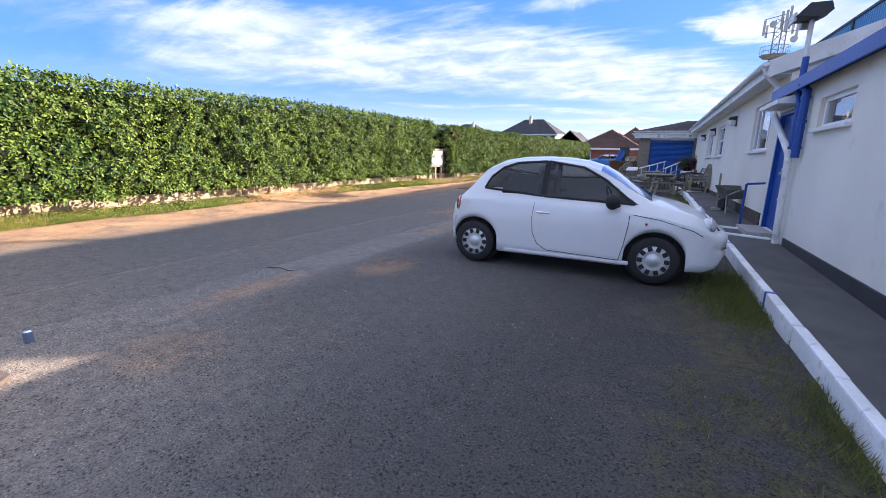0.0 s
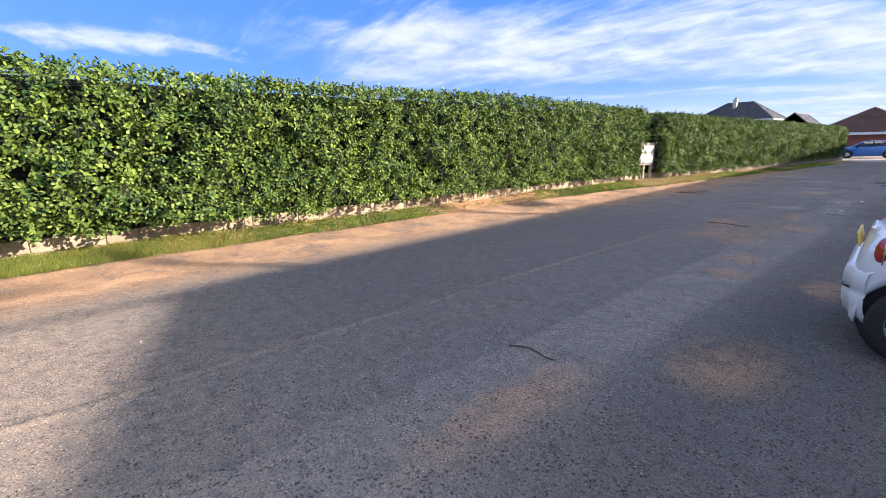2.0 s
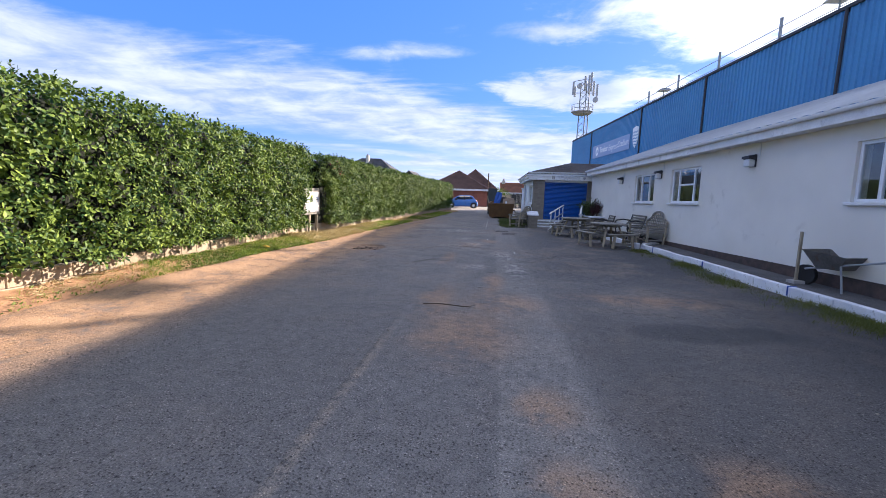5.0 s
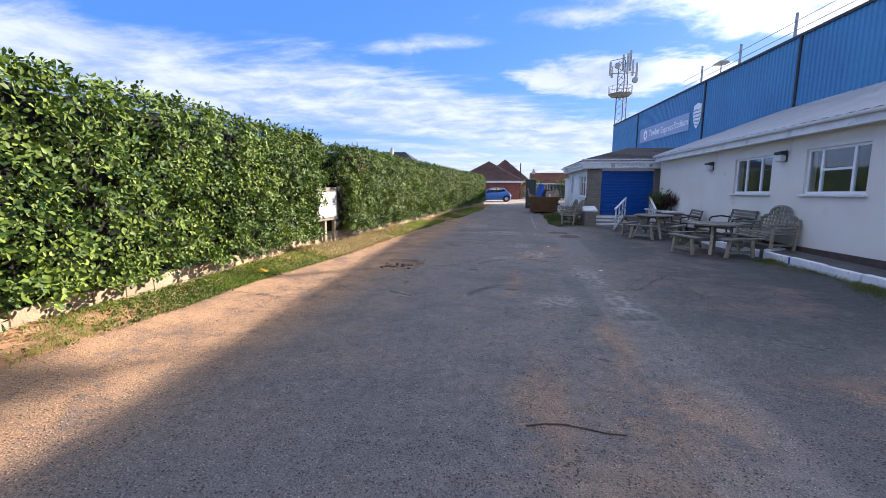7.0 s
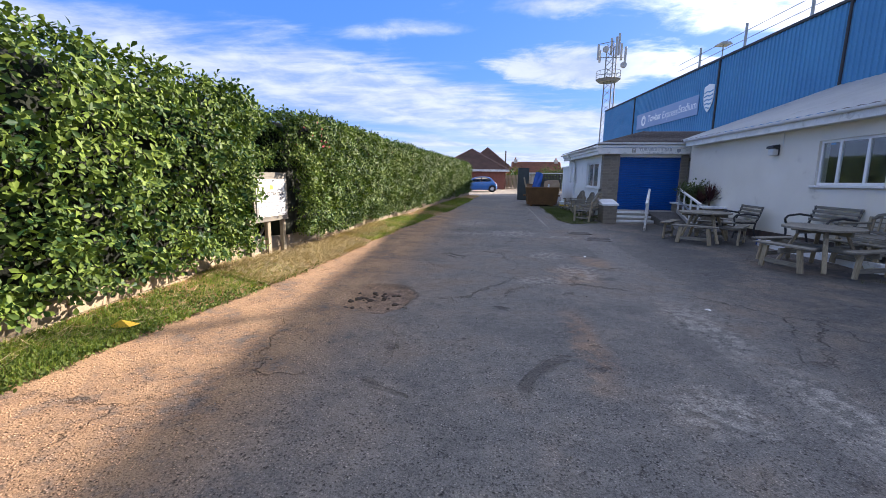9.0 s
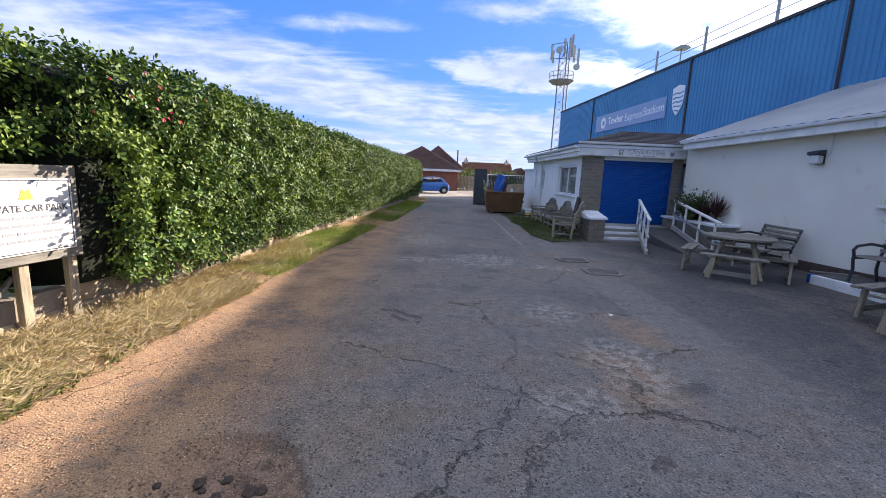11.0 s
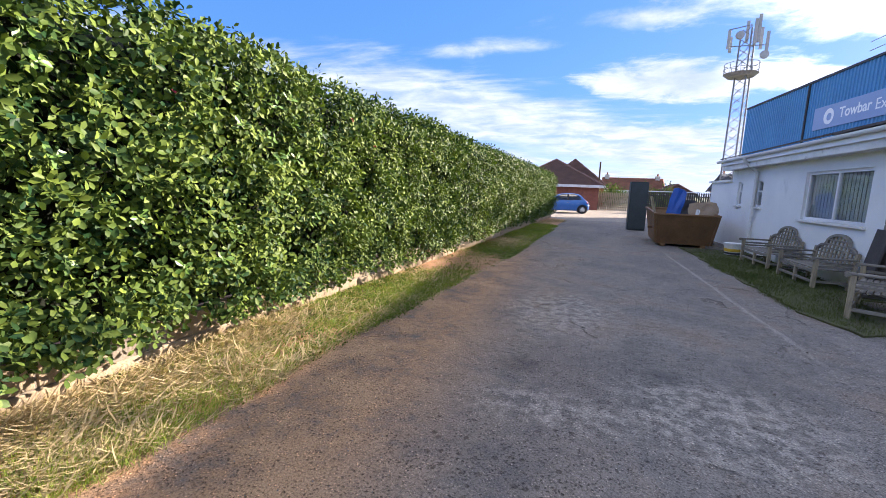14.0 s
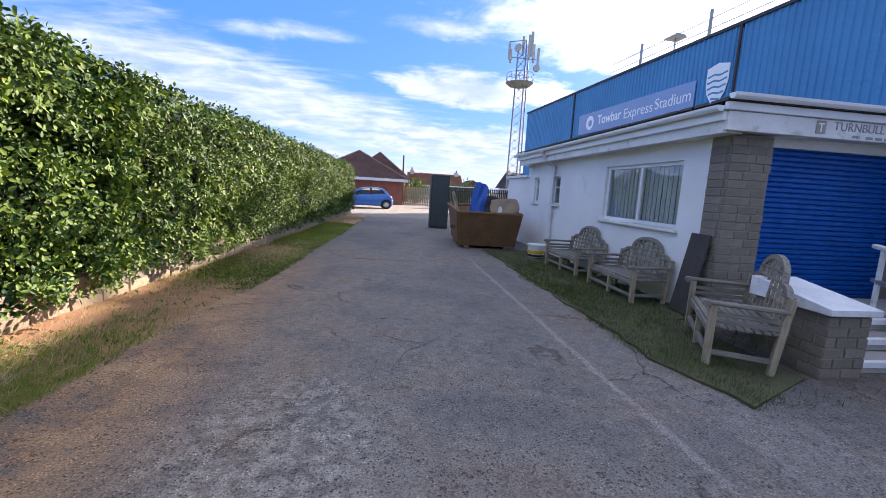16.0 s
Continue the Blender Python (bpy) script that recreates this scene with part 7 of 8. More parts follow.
def build_pipe(name, points, r, material, label, at=None):
    bm = bmesh.new()
    for p, q in zip(points, points[1:]):
        rod(p, q, r, sides=12, bm=bm)
    for p in points[1:-1]:
        bmesh.ops.create_uvsphere(bm, u_segments=12, v_segments=8, radius=r * 1.12, matrix=Matrix.Translation(p))
    top = thing(name, at or pose(0, 0, 0), label, "drainpipe")
    part("pipe", bm, material, top, smooth=False)
    last = Vector(points[-1])
    up = Vector(points[-2])
    for t in (0.15, 0.55, 0.9):
        c = last.lerp(up, t)
        d = (up - last).normalized()
        part("collar", rod(c - d * 0.02, c + d * 0.02, r * 1.22, sides=12), material, top)


build_pipe("drainpipe", [(-0.44, 34.1 - 28.9, 2.70), (-0.40, 5.2, 2.60), (-0.07, 5.2, 2.30), (-0.07, 5.2, 0.22)], 0.045, WHITE_OLD, "white plastic downpipe on the bar's side wall", pose(BX + 0.0, 28.9, 0))
build_pipe("drainpipe", [(-0.40, 10.15, 2.98), (-0.36, 10.15, 2.86), (-0.13, 10.25, 2.62), (-0.12, 10.25, 2.15), (-0.16, 8.55, 1.38), (-0.16, 8.48, 1.25), (-0.13, 8.45, -0.1)], 0.05, WHITE_OLD, "white plastic downpipe crossing to the annexe corner", B)
build_pipe("drainpipe", [(-0.20, 8.35, 2.40), (-0.13, 8.30, 2.28), (-0.13, 8.28, 1.30)], 0.055, BLUE, "blue painted waste pipe", B)
build_pipe("drainpipe", [(-0.12, 8.75, 2.85), (-0.12, 8.75, 2.30), (-0.12, 8.60, 2.10), (-0.12, 8.58, 1.35)], 0.045, BLUE, "blue painted vent pipe", B)


def build_floodlight():
    top = thing("floodlight_pole", B @ pose(-0.1, 8.9, 0), "grey floodlight on a short pole above the door", "lamp")
    part("pole", rod((0, 0, 2.42), (0, 0, 3.42), 0.035), WHITE_OLD, top)
    part("head", prism([(-0.26, 3.44), (-0.10, 3.62), (0.16, 3.62), (0.20, 3.50), (0.05, 3.42)], "y", -0.20, 0.20), DARK, top, "dark floodlight hood")
    part("lens", bar((-0.25, -0.16, 3.45), (-0.25, 0.16, 3.45), 0.03, 0.12), LAMP_GLASS, top)
    part("sensor", box(-0.08, 0.08, 0.22, 0.36, 3.36, 3.50, 0.02), STEEL_GREY, top)


build_floodlight()
rail = thing("grab_rail", F @ pose(-0.35, 10.25, 0.15), "blue painted steel grab rail by the door", "handrail")
part("rail", rod((0.0, 0, 0.0), (0, 0, 0.85), 0.022), BLUE, rail)
part("arm", rod((0.0, 0, 0.85), (0.30, -0.02, 0.88), 0.022), BLUE, rail)

# bar name on the fascia
def build_bar_sign():
    top = thing("bar_sign", pose(-1.0, 28.097, 2.585), "grey lettering and small crests on the white fascia", "sign")
    face = pose(0, 0, 0, 90)
    text_mesh("TURNBULL'S BAR", 0.15, 0.003, GREY_SIGN, "lettering", top, Matrix.Translation((0.05, 0, 0.035)) @ face, 1.18, "grey capitals")
    text_mesh("AND", 0.05, 0.003, GREY_SIGN, "lettering", top, Matrix.Translation((-0.20, 0, -0.075)) @ face, 0.12)
    for x in (0.0, 0.14, 0.28):
        part("small_print", box(x - 0.05, x + 0.05, -0.006, 0.0, -0.092, -0.06), GREY_SIGN, top)
    t = part("square_mark", box(-0.80, -0.66, -0.008, 0.0, -0.07, 0.09, 0.003), surface("grey_gold_print", (0.33, 0.31, 0.27), (0.27, 0.25, 0.21), 0.5, 4, 40, 0.02), top, "grey square mark")
    part("mark_stem", box(-0.738, -0.722, -0.011, -0.008, -0.05, 0.06), LETTER_WHITE, t)
    part("mark_bar", box(-0.77, -0.69, -0.011, -0.008, 0.045, 0.06), LETTER_WHITE, t)
    part("shield", prism([(0.80, 0.07), (0.80, -0.01), (0.87, -0.07), (0.94, -0.01), (0.94, 0.07)], "y", -0.008, 0.0), GREY_SIGN, top)


build_bar_sign()

# leaning board and striped tub by the bar's side wall
board = thing("leaning_board", pose(BX - 0.22, 28.62, 0.018), "dark weathered board leaning on the pier", "board")
part("panel", bar((0, 0, 0.0), (0.19, -0.02, 1.12), 0.42, 0.03, bevel=0.004), surface("dark_board", (0.07, 0.062, 0.055), (0.04, 0.036, 0.033), 0.8, 4, 40, 0.3), board)
tub = thing("tub", pose(-3.36, 33.35, 0.02), "white plastic tub with a yellow and black band", "tub")
part("tub_body", rod((0, 0, 0), (0, 0, 0.30), 0.19, 0.22, 20), WHITE_OLD, tub)
part("yellow_band", rod((0, 0, 0.09), (0, 0, 0.17), 0.208, 0.216, 20), SIGN_YELLOW, tub)
part("dark_band", rod((0, 0, 0.02), (0, 0, 0.07), 0.199, 0.205, 20), DARK, tub)
part("rim", rod((0, 0, 0.29), (0, 0, 0.32), 0.235, 0.235, 20), WHITE, tub)


GALV_DULL = surface("dull_dirty_steel", (0.26, 0.25, 0.23), (0.16, 0.15, 0.135), 0.7, 5, 40, 0.3, stain=(0.20, 0.13, 0.08), amount=0.4)


def build_barrow():
    top = thing("wheelbarrow", F @ pose(-0.20, 12.50, 0.15, 0, 0, 14), "weathered steel wheelbarrow standing on the footway", "wheelbarrow")
    tray = plain([(-0.30, -0.30, 0.60), (-0.30, 0.42, 0.66), (0.30, 0.42, 0.66), (0.30, -0.30, 0.60), (-0.18, -0.12, 0.36), (-0.18, 0.24, 0.36), (0.18, 0.24, 0.36), (0.18, -0.12, 0.36)], [(4, 5, 6, 7), (0, 1, 5, 4), (1, 2, 6, 5), (2, 3, 7, 6), (3, 0, 4, 7)])
    bmesh.ops.solidify(tray, geom=tray.faces[:], thickness=0.012)
    part("tray", tray, GALV_DULL, top)
    for x in (-0.22, 0.22):
        part("handle", rod((x * 1.15, -0.85, 0.62), (x * 0.6, 0.45, 0.30), 0.017), STEEL_GREY, top)
        part("leg", rod((x, -0.18, 0.45), (x, -0.25, 0.0), 0.016), STEEL_GREY, top)
    wheel = bmesh.new()
    bmesh.ops.create_cone(wheel, cap_ends=True, segments=20, radius1=0.18, radius2=0.18, depth=0.08)
    bmesh.ops.transform(wheel, verts=wheel.verts[:], matrix=pose(0, 0.52, 0.18, 0, 90))
    part("wheel", wheel, BLACK, top)


build_barrow()
stake = thing("timber_stake", F @ pose(-0.46, 13.05, 0.15), "grey square timber stake standing in a foot", "post")
part("stake", box(-0.022, 0.022, -0.022, 0.022, 0.0, 0.95, 0.005), OLD_WOOD_Z, stake)
part("foot", box(-0.10, 0.10, -0.10, 0.10, 0.0, 0.06, 0.01), CONCRETE, stake)
plank = thing("plank", F @ pose(-0.42, 22.4, 0.15, 0, 0, 62), "pale timber plank lying on the footway", "plank")
part("board", box(-0.05, 0.05, -0.35, 0.35, 0.0, 0.022, 0.004), OLD_WOOD_Y, plank)

# ---- skip and rubbish ----
SKIP = surface("rusty_yellow_skip", (0.21, 0.115, 0.045), (0.13, 0.07, 0.03), 0.7, 2.5, 40, 0.4, stain=(0.10, 0.05, 0.03), amount=0.5)
SKIP_IN = surface("skip_side", (0.20, 0.19, 0.15), (0.12, 0.11, 0.09), 0.8, 3, 40, 0.4)
CARD = surface("cardboard", (0.38, 0.29, 0.20), (0.30, 0.22, 0.15), 0.9, 3, 40, 0.1)
BLUE_SHEET = surface("blue_plastic_sheet", (0.02, 0.10, 0.42), (0.015, 0.07, 0.32), 0.4, 3, 30, 0.2)


def build_skip():
    top = thing("skip", pose(-4.36, 34.35, 0, 0, 0, -3), "rusty yellow steel skip full of rubbish", "skip")
    w, l, h = 0.86, 3.1, 1.0
    side = bmesh.new()
    shell = [[(-w + 0.12, 0.30, 0.08), (w - 0.12, 0.30, 0.08), (w, -0.05, h), (-w, -0.05, h)], [(-w + 0.12, l - 0.5, 0.08), (w - 0.12, l - 0.5, 0.08), (w, l, h + 0.1), (-w, l, h + 0.1)]]
    part("front_plate", plain(shell[0], [(0, 1, 2, 3)]), SKIP, top)
    part("rear_plate", plain(shell[1], [(0, 1, 2, 3)]), SKIP, top)
    for s in (-1, 1):
        part("side_plate", plain([(s * (w - 0.12), 0.30, 0.08), (s * (w - 0.12), l - 0.5, 0.08), (s * w, l, h + 0.1), (s * w, -0.05, h)], [(0, 1, 2, 3)]), SKIP, top)
        part("rim", bar((s * w, -0.06, h), (s * w, l, h + 0.1), 0.07, 0.06, bevel=0.008), SKIP, top)
        part("lug", rod((s * (w - 0.02), 0.7, 0.55), (s * (w + 0.12), 0.7, 0.55), 0.05), SKIP, top)
        part("rib", bar((s * (w - 0.10), 0.25, 0.10), (s * (w + 0.0), -0.02, h), 0.06, 0.05), SKIP, top)
        part("skid", box(s * 0.55 - 0.07, s * 0.55 + 0.07, 0.2, l - 0.5, 0.0, 0.08, 0.006), SKIP, top)
    for y, z in ((-0.06, h), (l, h + 0.1)):
        part("rim", bar((-w, y, z), (w, y, z), 0.07, 0.06, bevel=0.008), SKIP, top)
    part("floor_plate", box(-w + 0.12, w - 0.12, 0.30, l - 0.5, 0.07, 0.10), SKIP, top)
    side.free()
    load = bmesh.new()
    bmesh.ops.create_grid(load, x_segments=16, y_segments=24, size=1.0)
    for v in load.verts:
        v.co = Vector((v.co.x * (w - 0.06), l / 2 + v.co.y * (l / 2 - 0.12), 0.86 + 0.12 * noise.noise((v.co.x * 3, v.co.y * 5, 2.0))))
    part("rubble", load, SKIP_IN, top, "mixed rubbish fill")


build_skip()


def leaning_sheet(name, at, wide, high, thick, material, label, category):
    bm = bmesh.new()
    bmesh.ops.create_grid(bm, x_segments=8, y_segments=8, size=0.5)
    for v in bm.verts:
        x, y = v.co.x, v.co.y
        v.co = Vector((x * wide * (1 + 0.15 * noise.noise((y * 3, 1, 0))), 0.05 * noise.noise((x * 3, y * 3, 4)), (y + 0.5) * high * (1 + 0.12 * noise.noise((x * 3, 2, 5)))))
    bmesh.ops.solidify(bm, geom=bm.faces[:], thickness=thick)
    ob = part(name, bm, material, None, label, at=at)
    tagged(ob, label, category)


leaning_sheet("plastic_sheet", pose(-4.72, 34.75, 0.72, -12, 14, 5), 0.42, 1.12, 0.03, BLUE_SHEET, "blue plastic sheet standing up in the skip", "sheet")
leaning_sheet("cardboard_box", pose(-3.78, 34.8, 0.75, -14, -6, -5), 0.78, 0.66, 0.05, CARD, "flattened brown cardboard in the skip", "cardboard")
leaning_sheet("rubbish_bag", pose(-4.30, 34.95, 0.72, -8, 3, 4), 0.70, 0.74, 0.12, DARK, "dark crumpled rubbish bag in the skip", "bag")
leaning_sheet("timber_offcut", pose(-5.12, 34.72, 0.7, -4, -14, 0), 0.09, 0.85, 0.05, OLD_WOOD_Z, "grey timber offcut sticking out of the skip", "timber")
leaning_sheet("white_offcut", pose(-4.05, 34.7, 0.78, -6, 10, 0), 0.10, 0.40, 0.03, WHITE, "white plastic offcut in the skip", "offcut")
locker = thing("steel_locker", pose(-5.0, 40.6, 0), "tall dark green steel locker beyond the skip", "locker")
part("body", box(-0.36, 0.36, -0.3, 0.3, 0.0, 2.12, 0.015), surface("dark_green_steel", (0.035, 0.045, 0.045), (0.022, 0.03, 0.03), 0.6, 3, 40, 0.1), locker)
part("door", box(-0.33, 0.33, -0.32, -0.303, 0.06, 2.06, 0.006), surface("dark_green_door", (0.045, 0.055, 0.055), (0.03, 0.04, 0.04), 0.5, 3, 40, 0.1), locker)

# ---- phone mast ----
MAST_STEEL = surface("dull_mast_steel", (0.24, 0.25, 0.26), (0.16, 0.17, 0.18), 0.6, 3, 40, 0.1)
MAST_PANEL = surface("grey_aerial_case", (0.42, 0.43, 0.44), (0.33, 0.34, 0.35), 0.6, 3, 40, 0.05)


def build_mast():
    top = thing("phone_mast", pose(8.4, 75.0, 0), "tall lattice phone mast with aerials and a platform", "mast")
    legs = [(0.75 * math.cos(a), 0.75 * math.sin(a)) for a in (0.5, 2.6, 4.7)]
    for x, y in legs:
        part("leg", rod((x * 1.3, y * 1.3, 0), (x, y, 19.3), 0.09, 0.08, 8), MAST_STEEL, top)
    r = random.Random(2)
    for k in range(19):
        z = 0.6 + k
        f = 1.3 - 0.3 * z / 19
        for (x0, y0), (x1, y1) in zip(legs, legs[1:] + legs[:1]):
            part("brace", rod((x0 * f, y0 * f, z), (x1 * f, y1 * f, z + 0.9), 0.04, sides=5), MAST_STEEL, top)
    deck = bmesh.new()
    bmesh.ops.create_cone(deck, cap_ends=True, segments=20, radius1=1.25, radius2=1.65, depth=0.35, matrix=Matrix.Translation((-0.3, 0, 14.65)))
    part("platform", deck, MAST_STEEL, top)
    for z in (15.3, 15.85):
        ring = bmesh.new()
        pts = [(-0.3 + 1.62 * math.cos(a), 1.62 * math.sin(a), z) for a in np.linspace(0, 2 * math.pi, 21)]
        for p, q in zip(pts, pts[1:]):
            rod(p, q, 0.03, sides=5, bm=ring)
        part("guard_ring", ring, MAST_STEEL, top)
    for k in range(10):
        a = k * math.pi / 5
        part("stanchion", rod((-0.3 + 1.62 * math.cos(a), 1.62 * math.sin(a), 14.8), (-0.3 + 1.62 * math.cos(a), 1.62 * math.sin(a), 15.85), 0.025, sides=5), MAST_STEEL, top)
    part("head_frame", bar((-2.0, 0, 17.7), (1.6, 0, 17.7), 0.08, 0.08), MAST_STEEL, top)
    part("head_frame", bar((-1.9, 0.0, 19.4), (0.2, 0.0, 19.8), 0.08, 0.08), MAST_STEEL, top)
    for x, y, z, h in ((-1.9, -0.3, 18.3, 1.9), (-1.5, 0.5, 18.0, 1.6), (0.3, -0.9, 18.8, 2.6), (0.7, -0.6, 19.2, 2.8), (1.3, 0.4, 18.5, 2.2), (1.7, -0.2, 18.0, 2.0), (0.0, 0.6, 19.3, 2.2)):
        part("aerial_panel", box(x - 0.14, x + 0.14, y - 0.09, y + 0.09, z - h / 2, z + h / 2, 0.03), MAST_PANEL, top, "pale panel aerial")
    for x, y, z in ((-1.0, -0.7, 18.6), (1.5, -0.5, 16.6)):
        dish = bmesh.new()
        bmesh.ops.create_cone(dish, cap_ends=True, segments=20, radius1=0.42, radius2=0.38, depth=0.25, matrix=pose(x, y, z, 90))
        part("dish", dish, MAST_PANEL, top, "round dish aerial")


build_mast()

# ---- buildings beyond ----
def build_house(name, at, wide, deep, eave, ridge, wall_m, roof_m, label, inset=None, windows=(), chimneys=()):
    """A hipped or gabled house; x across its front, y into its depth."""
    top = thing(name, at, label, "house")
    part("wall", box(-wide / 2, wide / 2, 0, deep, 0, eave), wall_m, top)
    o, k = 0.4, inset if inset is not None else min(wide, deep) / 2
    along_x = wide >= deep
    a = [(-wide / 2 - o, -o, eave), (wide / 2 + o, -o, eave), (wide / 2 + o, deep + o, eave), (-wide / 2 - o, deep + o, eave)]
    r = [(-wide / 2 - o + k, deep / 2, ridge), (wide / 2 + o - k, deep / 2, ridge)] if along_x else [(0, -o + k, ridge), (0, deep + o - k, ridge)]
    faces = [(0, 1, 5, 4), (1, 2, 5), (2, 3, 4, 5), (3, 0, 4)] if along_x else [(0, 1, 4), (1, 2, 5, 4), (2, 3, 5), (3, 0, 4, 5)]
    if k == 0:
        ends = [(1, 2, 5), (3, 0, 4)] if along_x else [(0, 1, 4), (2, 3, 5)]
        faces = [f for f in faces if f not in ends]
        pts = [*a, *r]
        for f in ends:
            gable = plain([pts[i] for i in f], [(0, 1, 2)])
            bmesh.ops.solidify(gable, geom=gable.faces[:], thickness=0.2)
            part("gable", gable, wall_m, top)
    bm = plain([*a, *r], faces)
    bmesh.ops.solidify(bm, geom=bm.faces[:], thickness=0.12)
    roof = part("roof", bm, roof_m, top)
    hips = bmesh.new()
    for i, j in (((0, 4), (3, 4), (1, 5), (2, 5), (4, 5)) if along_x else ((0, 4), (1, 4), (2, 5), (3, 5), (4, 5))):
        pts = [*a, *r]
        rod(pts[i], pts[j], 0.11, sides=6, bm=hips)
    part("ridge_tiles", hips, roof_m, roof)
    part("eave_board", box(-wide / 2 - o, wide / 2 + o, -o - 0.04, -o, eave - 0.22, eave + 0.02), WHITE_OLD, roof)
    part("eave_board", box(wide / 2 + o, wide / 2 + o + 0.04, -o, deep + o, eave - 0.22, eave + 0.02), WHITE_OLD, roof)
    for x, z, w, h in windows:
        win = part("window", box(x - w / 2 - 0.07, x + w / 2 + 0.07, -0.05, -0.004, z - 0.07, z + h + 0.07), WHITE, top)
        part("pane", box(x - w / 2, x + w / 2, -0.056, -0.052, z, z + h), DARK, win)
    for x, y, h in chimneys:
        stack = part("chimney", box(x - 0.35, x + 0.35, y - 0.35, y + 0.35, eave, h), wall_m, roof)
        part("pot", rod((x, y, h), (x, y, h + 0.4), 0.14, 0.11, 10), BRICK_RED, stack)
    return top


PALE_WALL = surface("pale_house_wall", (0.62, 0.58, 0.50), (0.52, 0.48, 0.41), 0.9, 1, 20, 0.2)
brown = build_house("brick_building", pose(-9.75, 61.0, -0.2, 0, 0, 2), 7.9, 16.0, 2.45, 4.95, BRICK_RED, ROOF_BROWN, "low red brick building with a brown hipped roof", 4.2, ((-2.6, 0.9, 1.2, 1.0),))
build_house("brick_building", pose(-8.2, 74.0, -0.2), 7.0, 8.0, 2.6, 5.9, BRICK_RED, ROOF_BROWN, "further brown hipped roof behind the brick building", 3.6)
shop = thing("shop_sign", pose(-8.0, 61.4, 1.45, 0, 0, 2), "long white sign with unreadable dark print on the brick wall", "sign")
part("panel", box(-1.75, 1.75, -0.06, -0.01, 0.0, 0.58, 0.008), WHITE, shop)
for i in range(9):
    part("print_bar", box(-1.55 + i * 0.28, -1.33 + i * 0.28, -0.066, -0.061, 0.30, 0.44), GREY_SIGN, shop, "unreadable word")
for i in range(7):
    part("print_bar", box(-1.2 + i * 0.28, -1.0 + i * 0.28, -0.066, -0.061, 0.11, 0.2), GREY_SIGN, shop, "unreadable word")
part("mark", box(1.3, 1.65, -0.066, -0.061, 0.12, 0.46), BLUE, shop, "blue square mark")

build_house("cottage", pose(1.0, 96.0, -0.2), 8.6, 6.0, 2.4, 4.45, PALE_WALL, ROOF_RED, "cottage with a terracotta roof and two end chimneys", 0.0, ((-2.0, 0.9, 1.2, 1.1), (1.6, 0.9, 1.2, 1.1)), ((-4.0, 3.0, 5.0), (3.9, 3.0, 4.9)))
build_house("cottage", pose(6.3, 90.0, -0.2), 4.5, 6.0, 2.0, 3.5, PALE_WALL, ROOF_BROWN, "small brown roofed outbuilding", 0.5)
build_house("cottage", pose(14.5, 84.0, -0.2), 8.0, 6.0, 2.6, 4.9, PALE_WALL, ROOF_GREY, "grey roofed bungalow with a white chimney", 0.6, (), ((-5.0 + 1.6, 3.0, 5.0),))
build_house("house", pose(-37.0, 108.0, 0), 15.0, 11.0, 6.0, 9.9, PALE_WALL, ROOF_GREY, "two-storey house with a slate hipped roof", 5.4, ((4.5, 4.55, 1.5, 1.1), (1.6, 4.55, 1.3, 1.1), (6.6, 4.55, 0.9, 1.1), (-2.5, 4.55, 1.5, 1.1)), ((-0.5, 4.0, 10.6),))
build_house("house", pose(-61.0, 118.0, 0), 13.0, 11.0, 6.0, 9.6, PALE_WALL, ROOF_GREY, "two-storey house with a slate hipped roof", 5.0, ((3.0, 4.1, 1.5, 1.2),), ((2.0, 4.0, 10.0),))
build_house("house", pose(-25.0, 104.0, 0), 5.0, 9.0, 4.1, 6.6, PALE_WALL, ROOF_GREY, "narrow pale gabled house", 0.0, ((0.0, 4.2, 1.0, 1.1),))


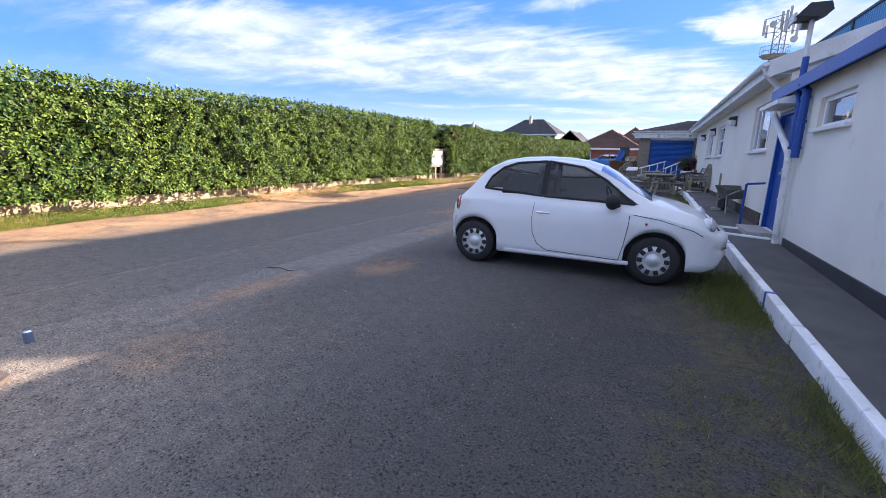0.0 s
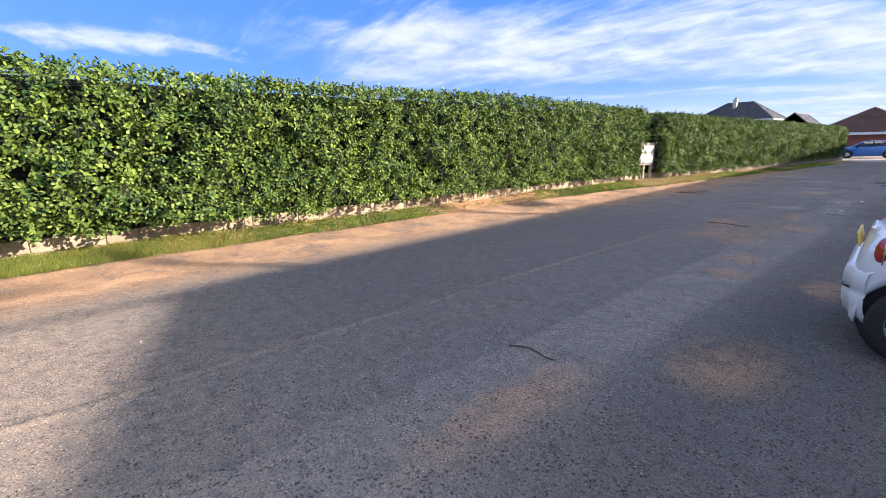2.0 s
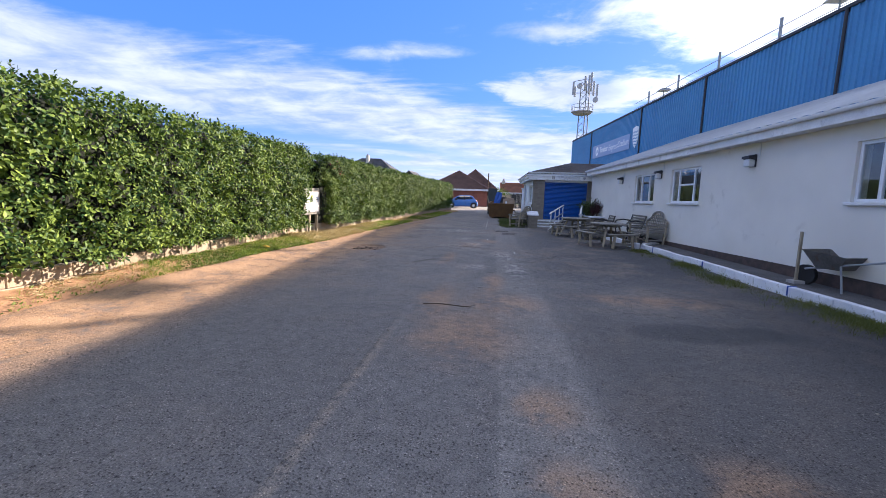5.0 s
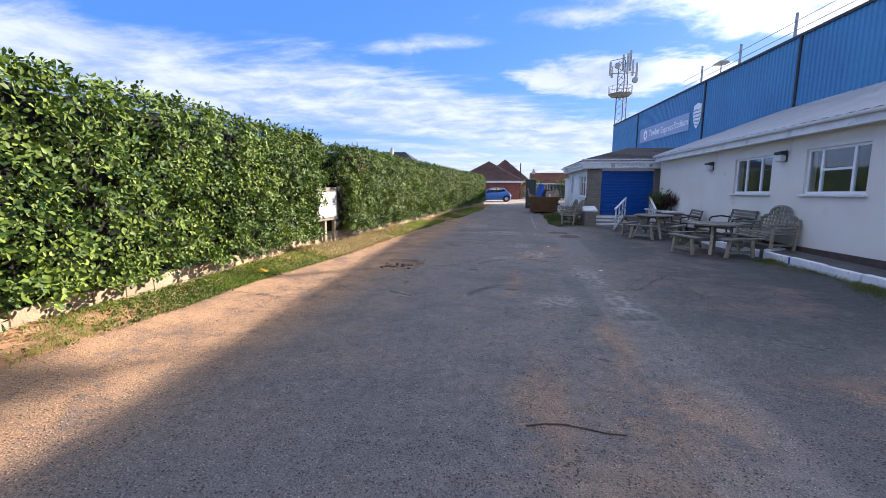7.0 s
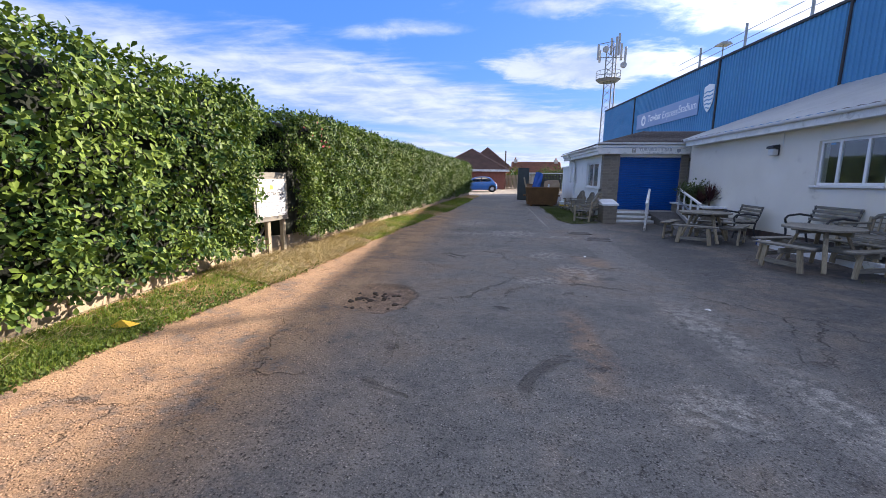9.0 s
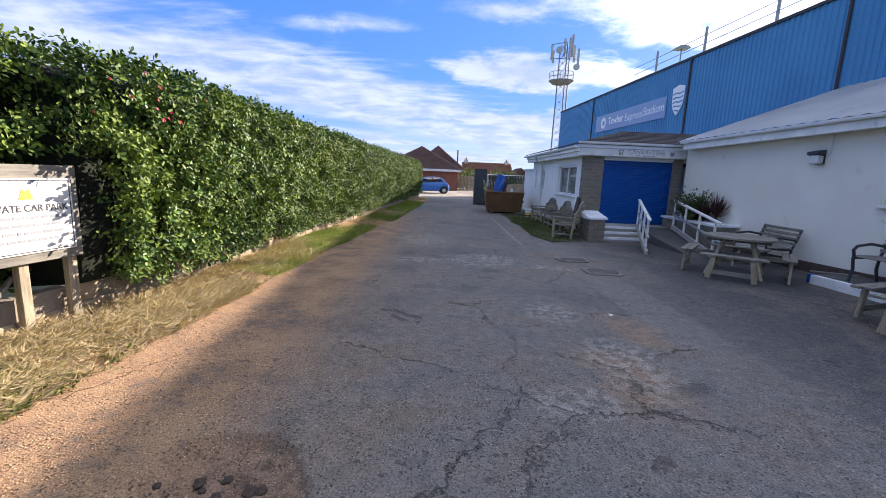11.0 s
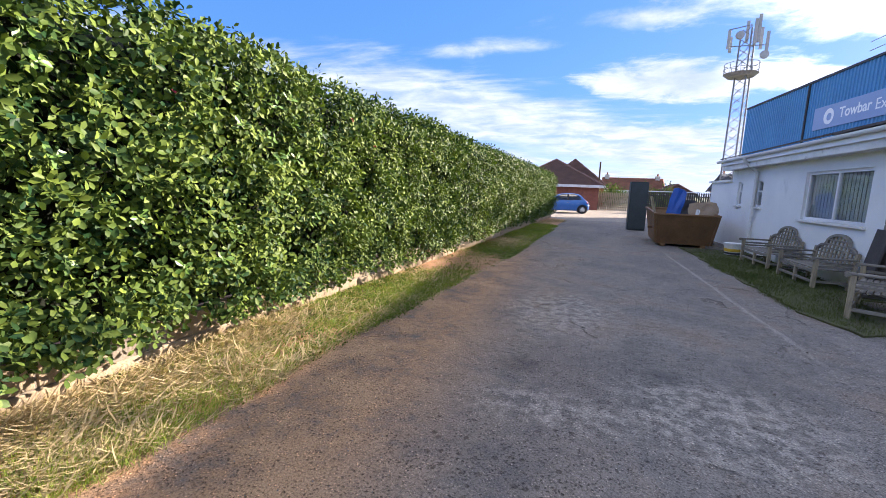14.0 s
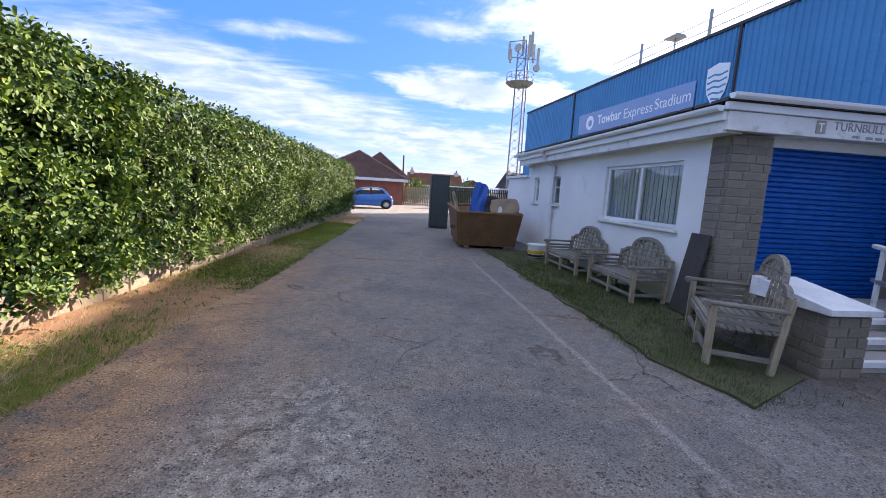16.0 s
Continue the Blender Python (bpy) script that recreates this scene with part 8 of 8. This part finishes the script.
def build_fence(a, b, high, label, spikes=False, dark=True):
    top = thing("fence", pose(0, 0, 0), label, "fence")
    a, b = Vector((*a, -0.05)), Vector((*b, -0.05))
    n = int((b - a).length / 0.16)
    m = surface("dark_fence_board", (0.06, 0.055, 0.05), (0.035, 0.032, 0.03), 0.85, 3, 40, 0.3, vary=0.2) if dark else OLD_WOOD_Z
    data = mesh_of(prism([(-0.06, 0.0), (0.06, 0.0), (0.06, high - 0.08), (0.0, high), (-0.06, high - 0.08)], "y", -0.012, 0.012), "board", m)
    turn = math.degrees(math.atan2((b - a).y, (b - a).x))
    for i in range(n + 1):
        o = new("board", data)
        o.parent, o.matrix_basis = top, Matrix.Translation(a.lerp(b, i / n)) @ pose(0, 0, 0, 0, 0, turn)
    for z in (0.35, high - 0.35):
        part("rail", bar(a + Vector((0, 0.03, z)), b + Vector((0, 0.03, z)), 0.05, 0.08), m, top)
    if spikes:
        part("spike_strip", bar(a + Vector((0, 0, high)), b + Vector((0, 0, high)), 0.05, 0.07), WHITE, top, "white strip along the top")


build_fence((-5.7, 64.0), (-2.6, 64.0), 1.75, "grey timber picket fence beside the lane", False, False)
build_fence((-2.4, 60.0), (6.5, 58.8), 1.95, "dark boarded fence with a pale top strip", True)
pole = thing("telegraph_pole", pose(-5.75, 63.2, 0), "thin dark timber pole by the lane", "pole")
part("shaft", rod((0, 0, -0.1), (0, 0, 4.5), 0.09, 0.07, 8), TWIG, pole)
gate_post = thing("gate_post", pose(-5.95, 62.5, 0), "short white painted post", "post")
part("shaft", box(-0.08, 0.08, -0.08, 0.08, -0.05, 1.2, 0.01), WHITE_OLD, gate_post)


def build_shrub(at, size, label, seed):
    top = thing("shrub", at, label, "shrub")
    rng = np.random.default_rng(seed)
    stems = bmesh.new()
    tips = []
    for i in range(16):
        a, lean = rng.uniform(0, 6.28), rng.uniform(0.1, 1.0)
        q = Vector((math.cos(a) * lean, math.sin(a) * lean, 1)).normalized() * size * rng.uniform(0.6, 1.0)
        rod((0, 0, -0.1), q, 0.03, 0.01, 5, stems)
        tips.append(q)
    part("stems", stems, TWIG, top)
    P = np.array([np.array(tips[rng.integers(len(tips))]) * rng.uniform(0.4, 1.1) + rng.normal(0, 0.13 * size, 3) for _ in range(1500)])
    P[:, 2] = np.abs(P[:, 2])
    scatter("leaves", "leaf", P, P + rng.normal(0, 0.5, P.shape), rng.normal(0, 1, P.shape), rng.uniform(0.12, 0.25, len(P)), LEAF, top)


build_shrub(pose(2.6, 92.0, 0), 3.0, "leafy green garden shrub", 71)
build_shrub(pose(-4.2, 68.0, 0), 2.6, "leafy green garden shrub", 72)
build_shrub(pose(0.4, 66.0, 0), 2.2, "leafy green garden shrub", 73)
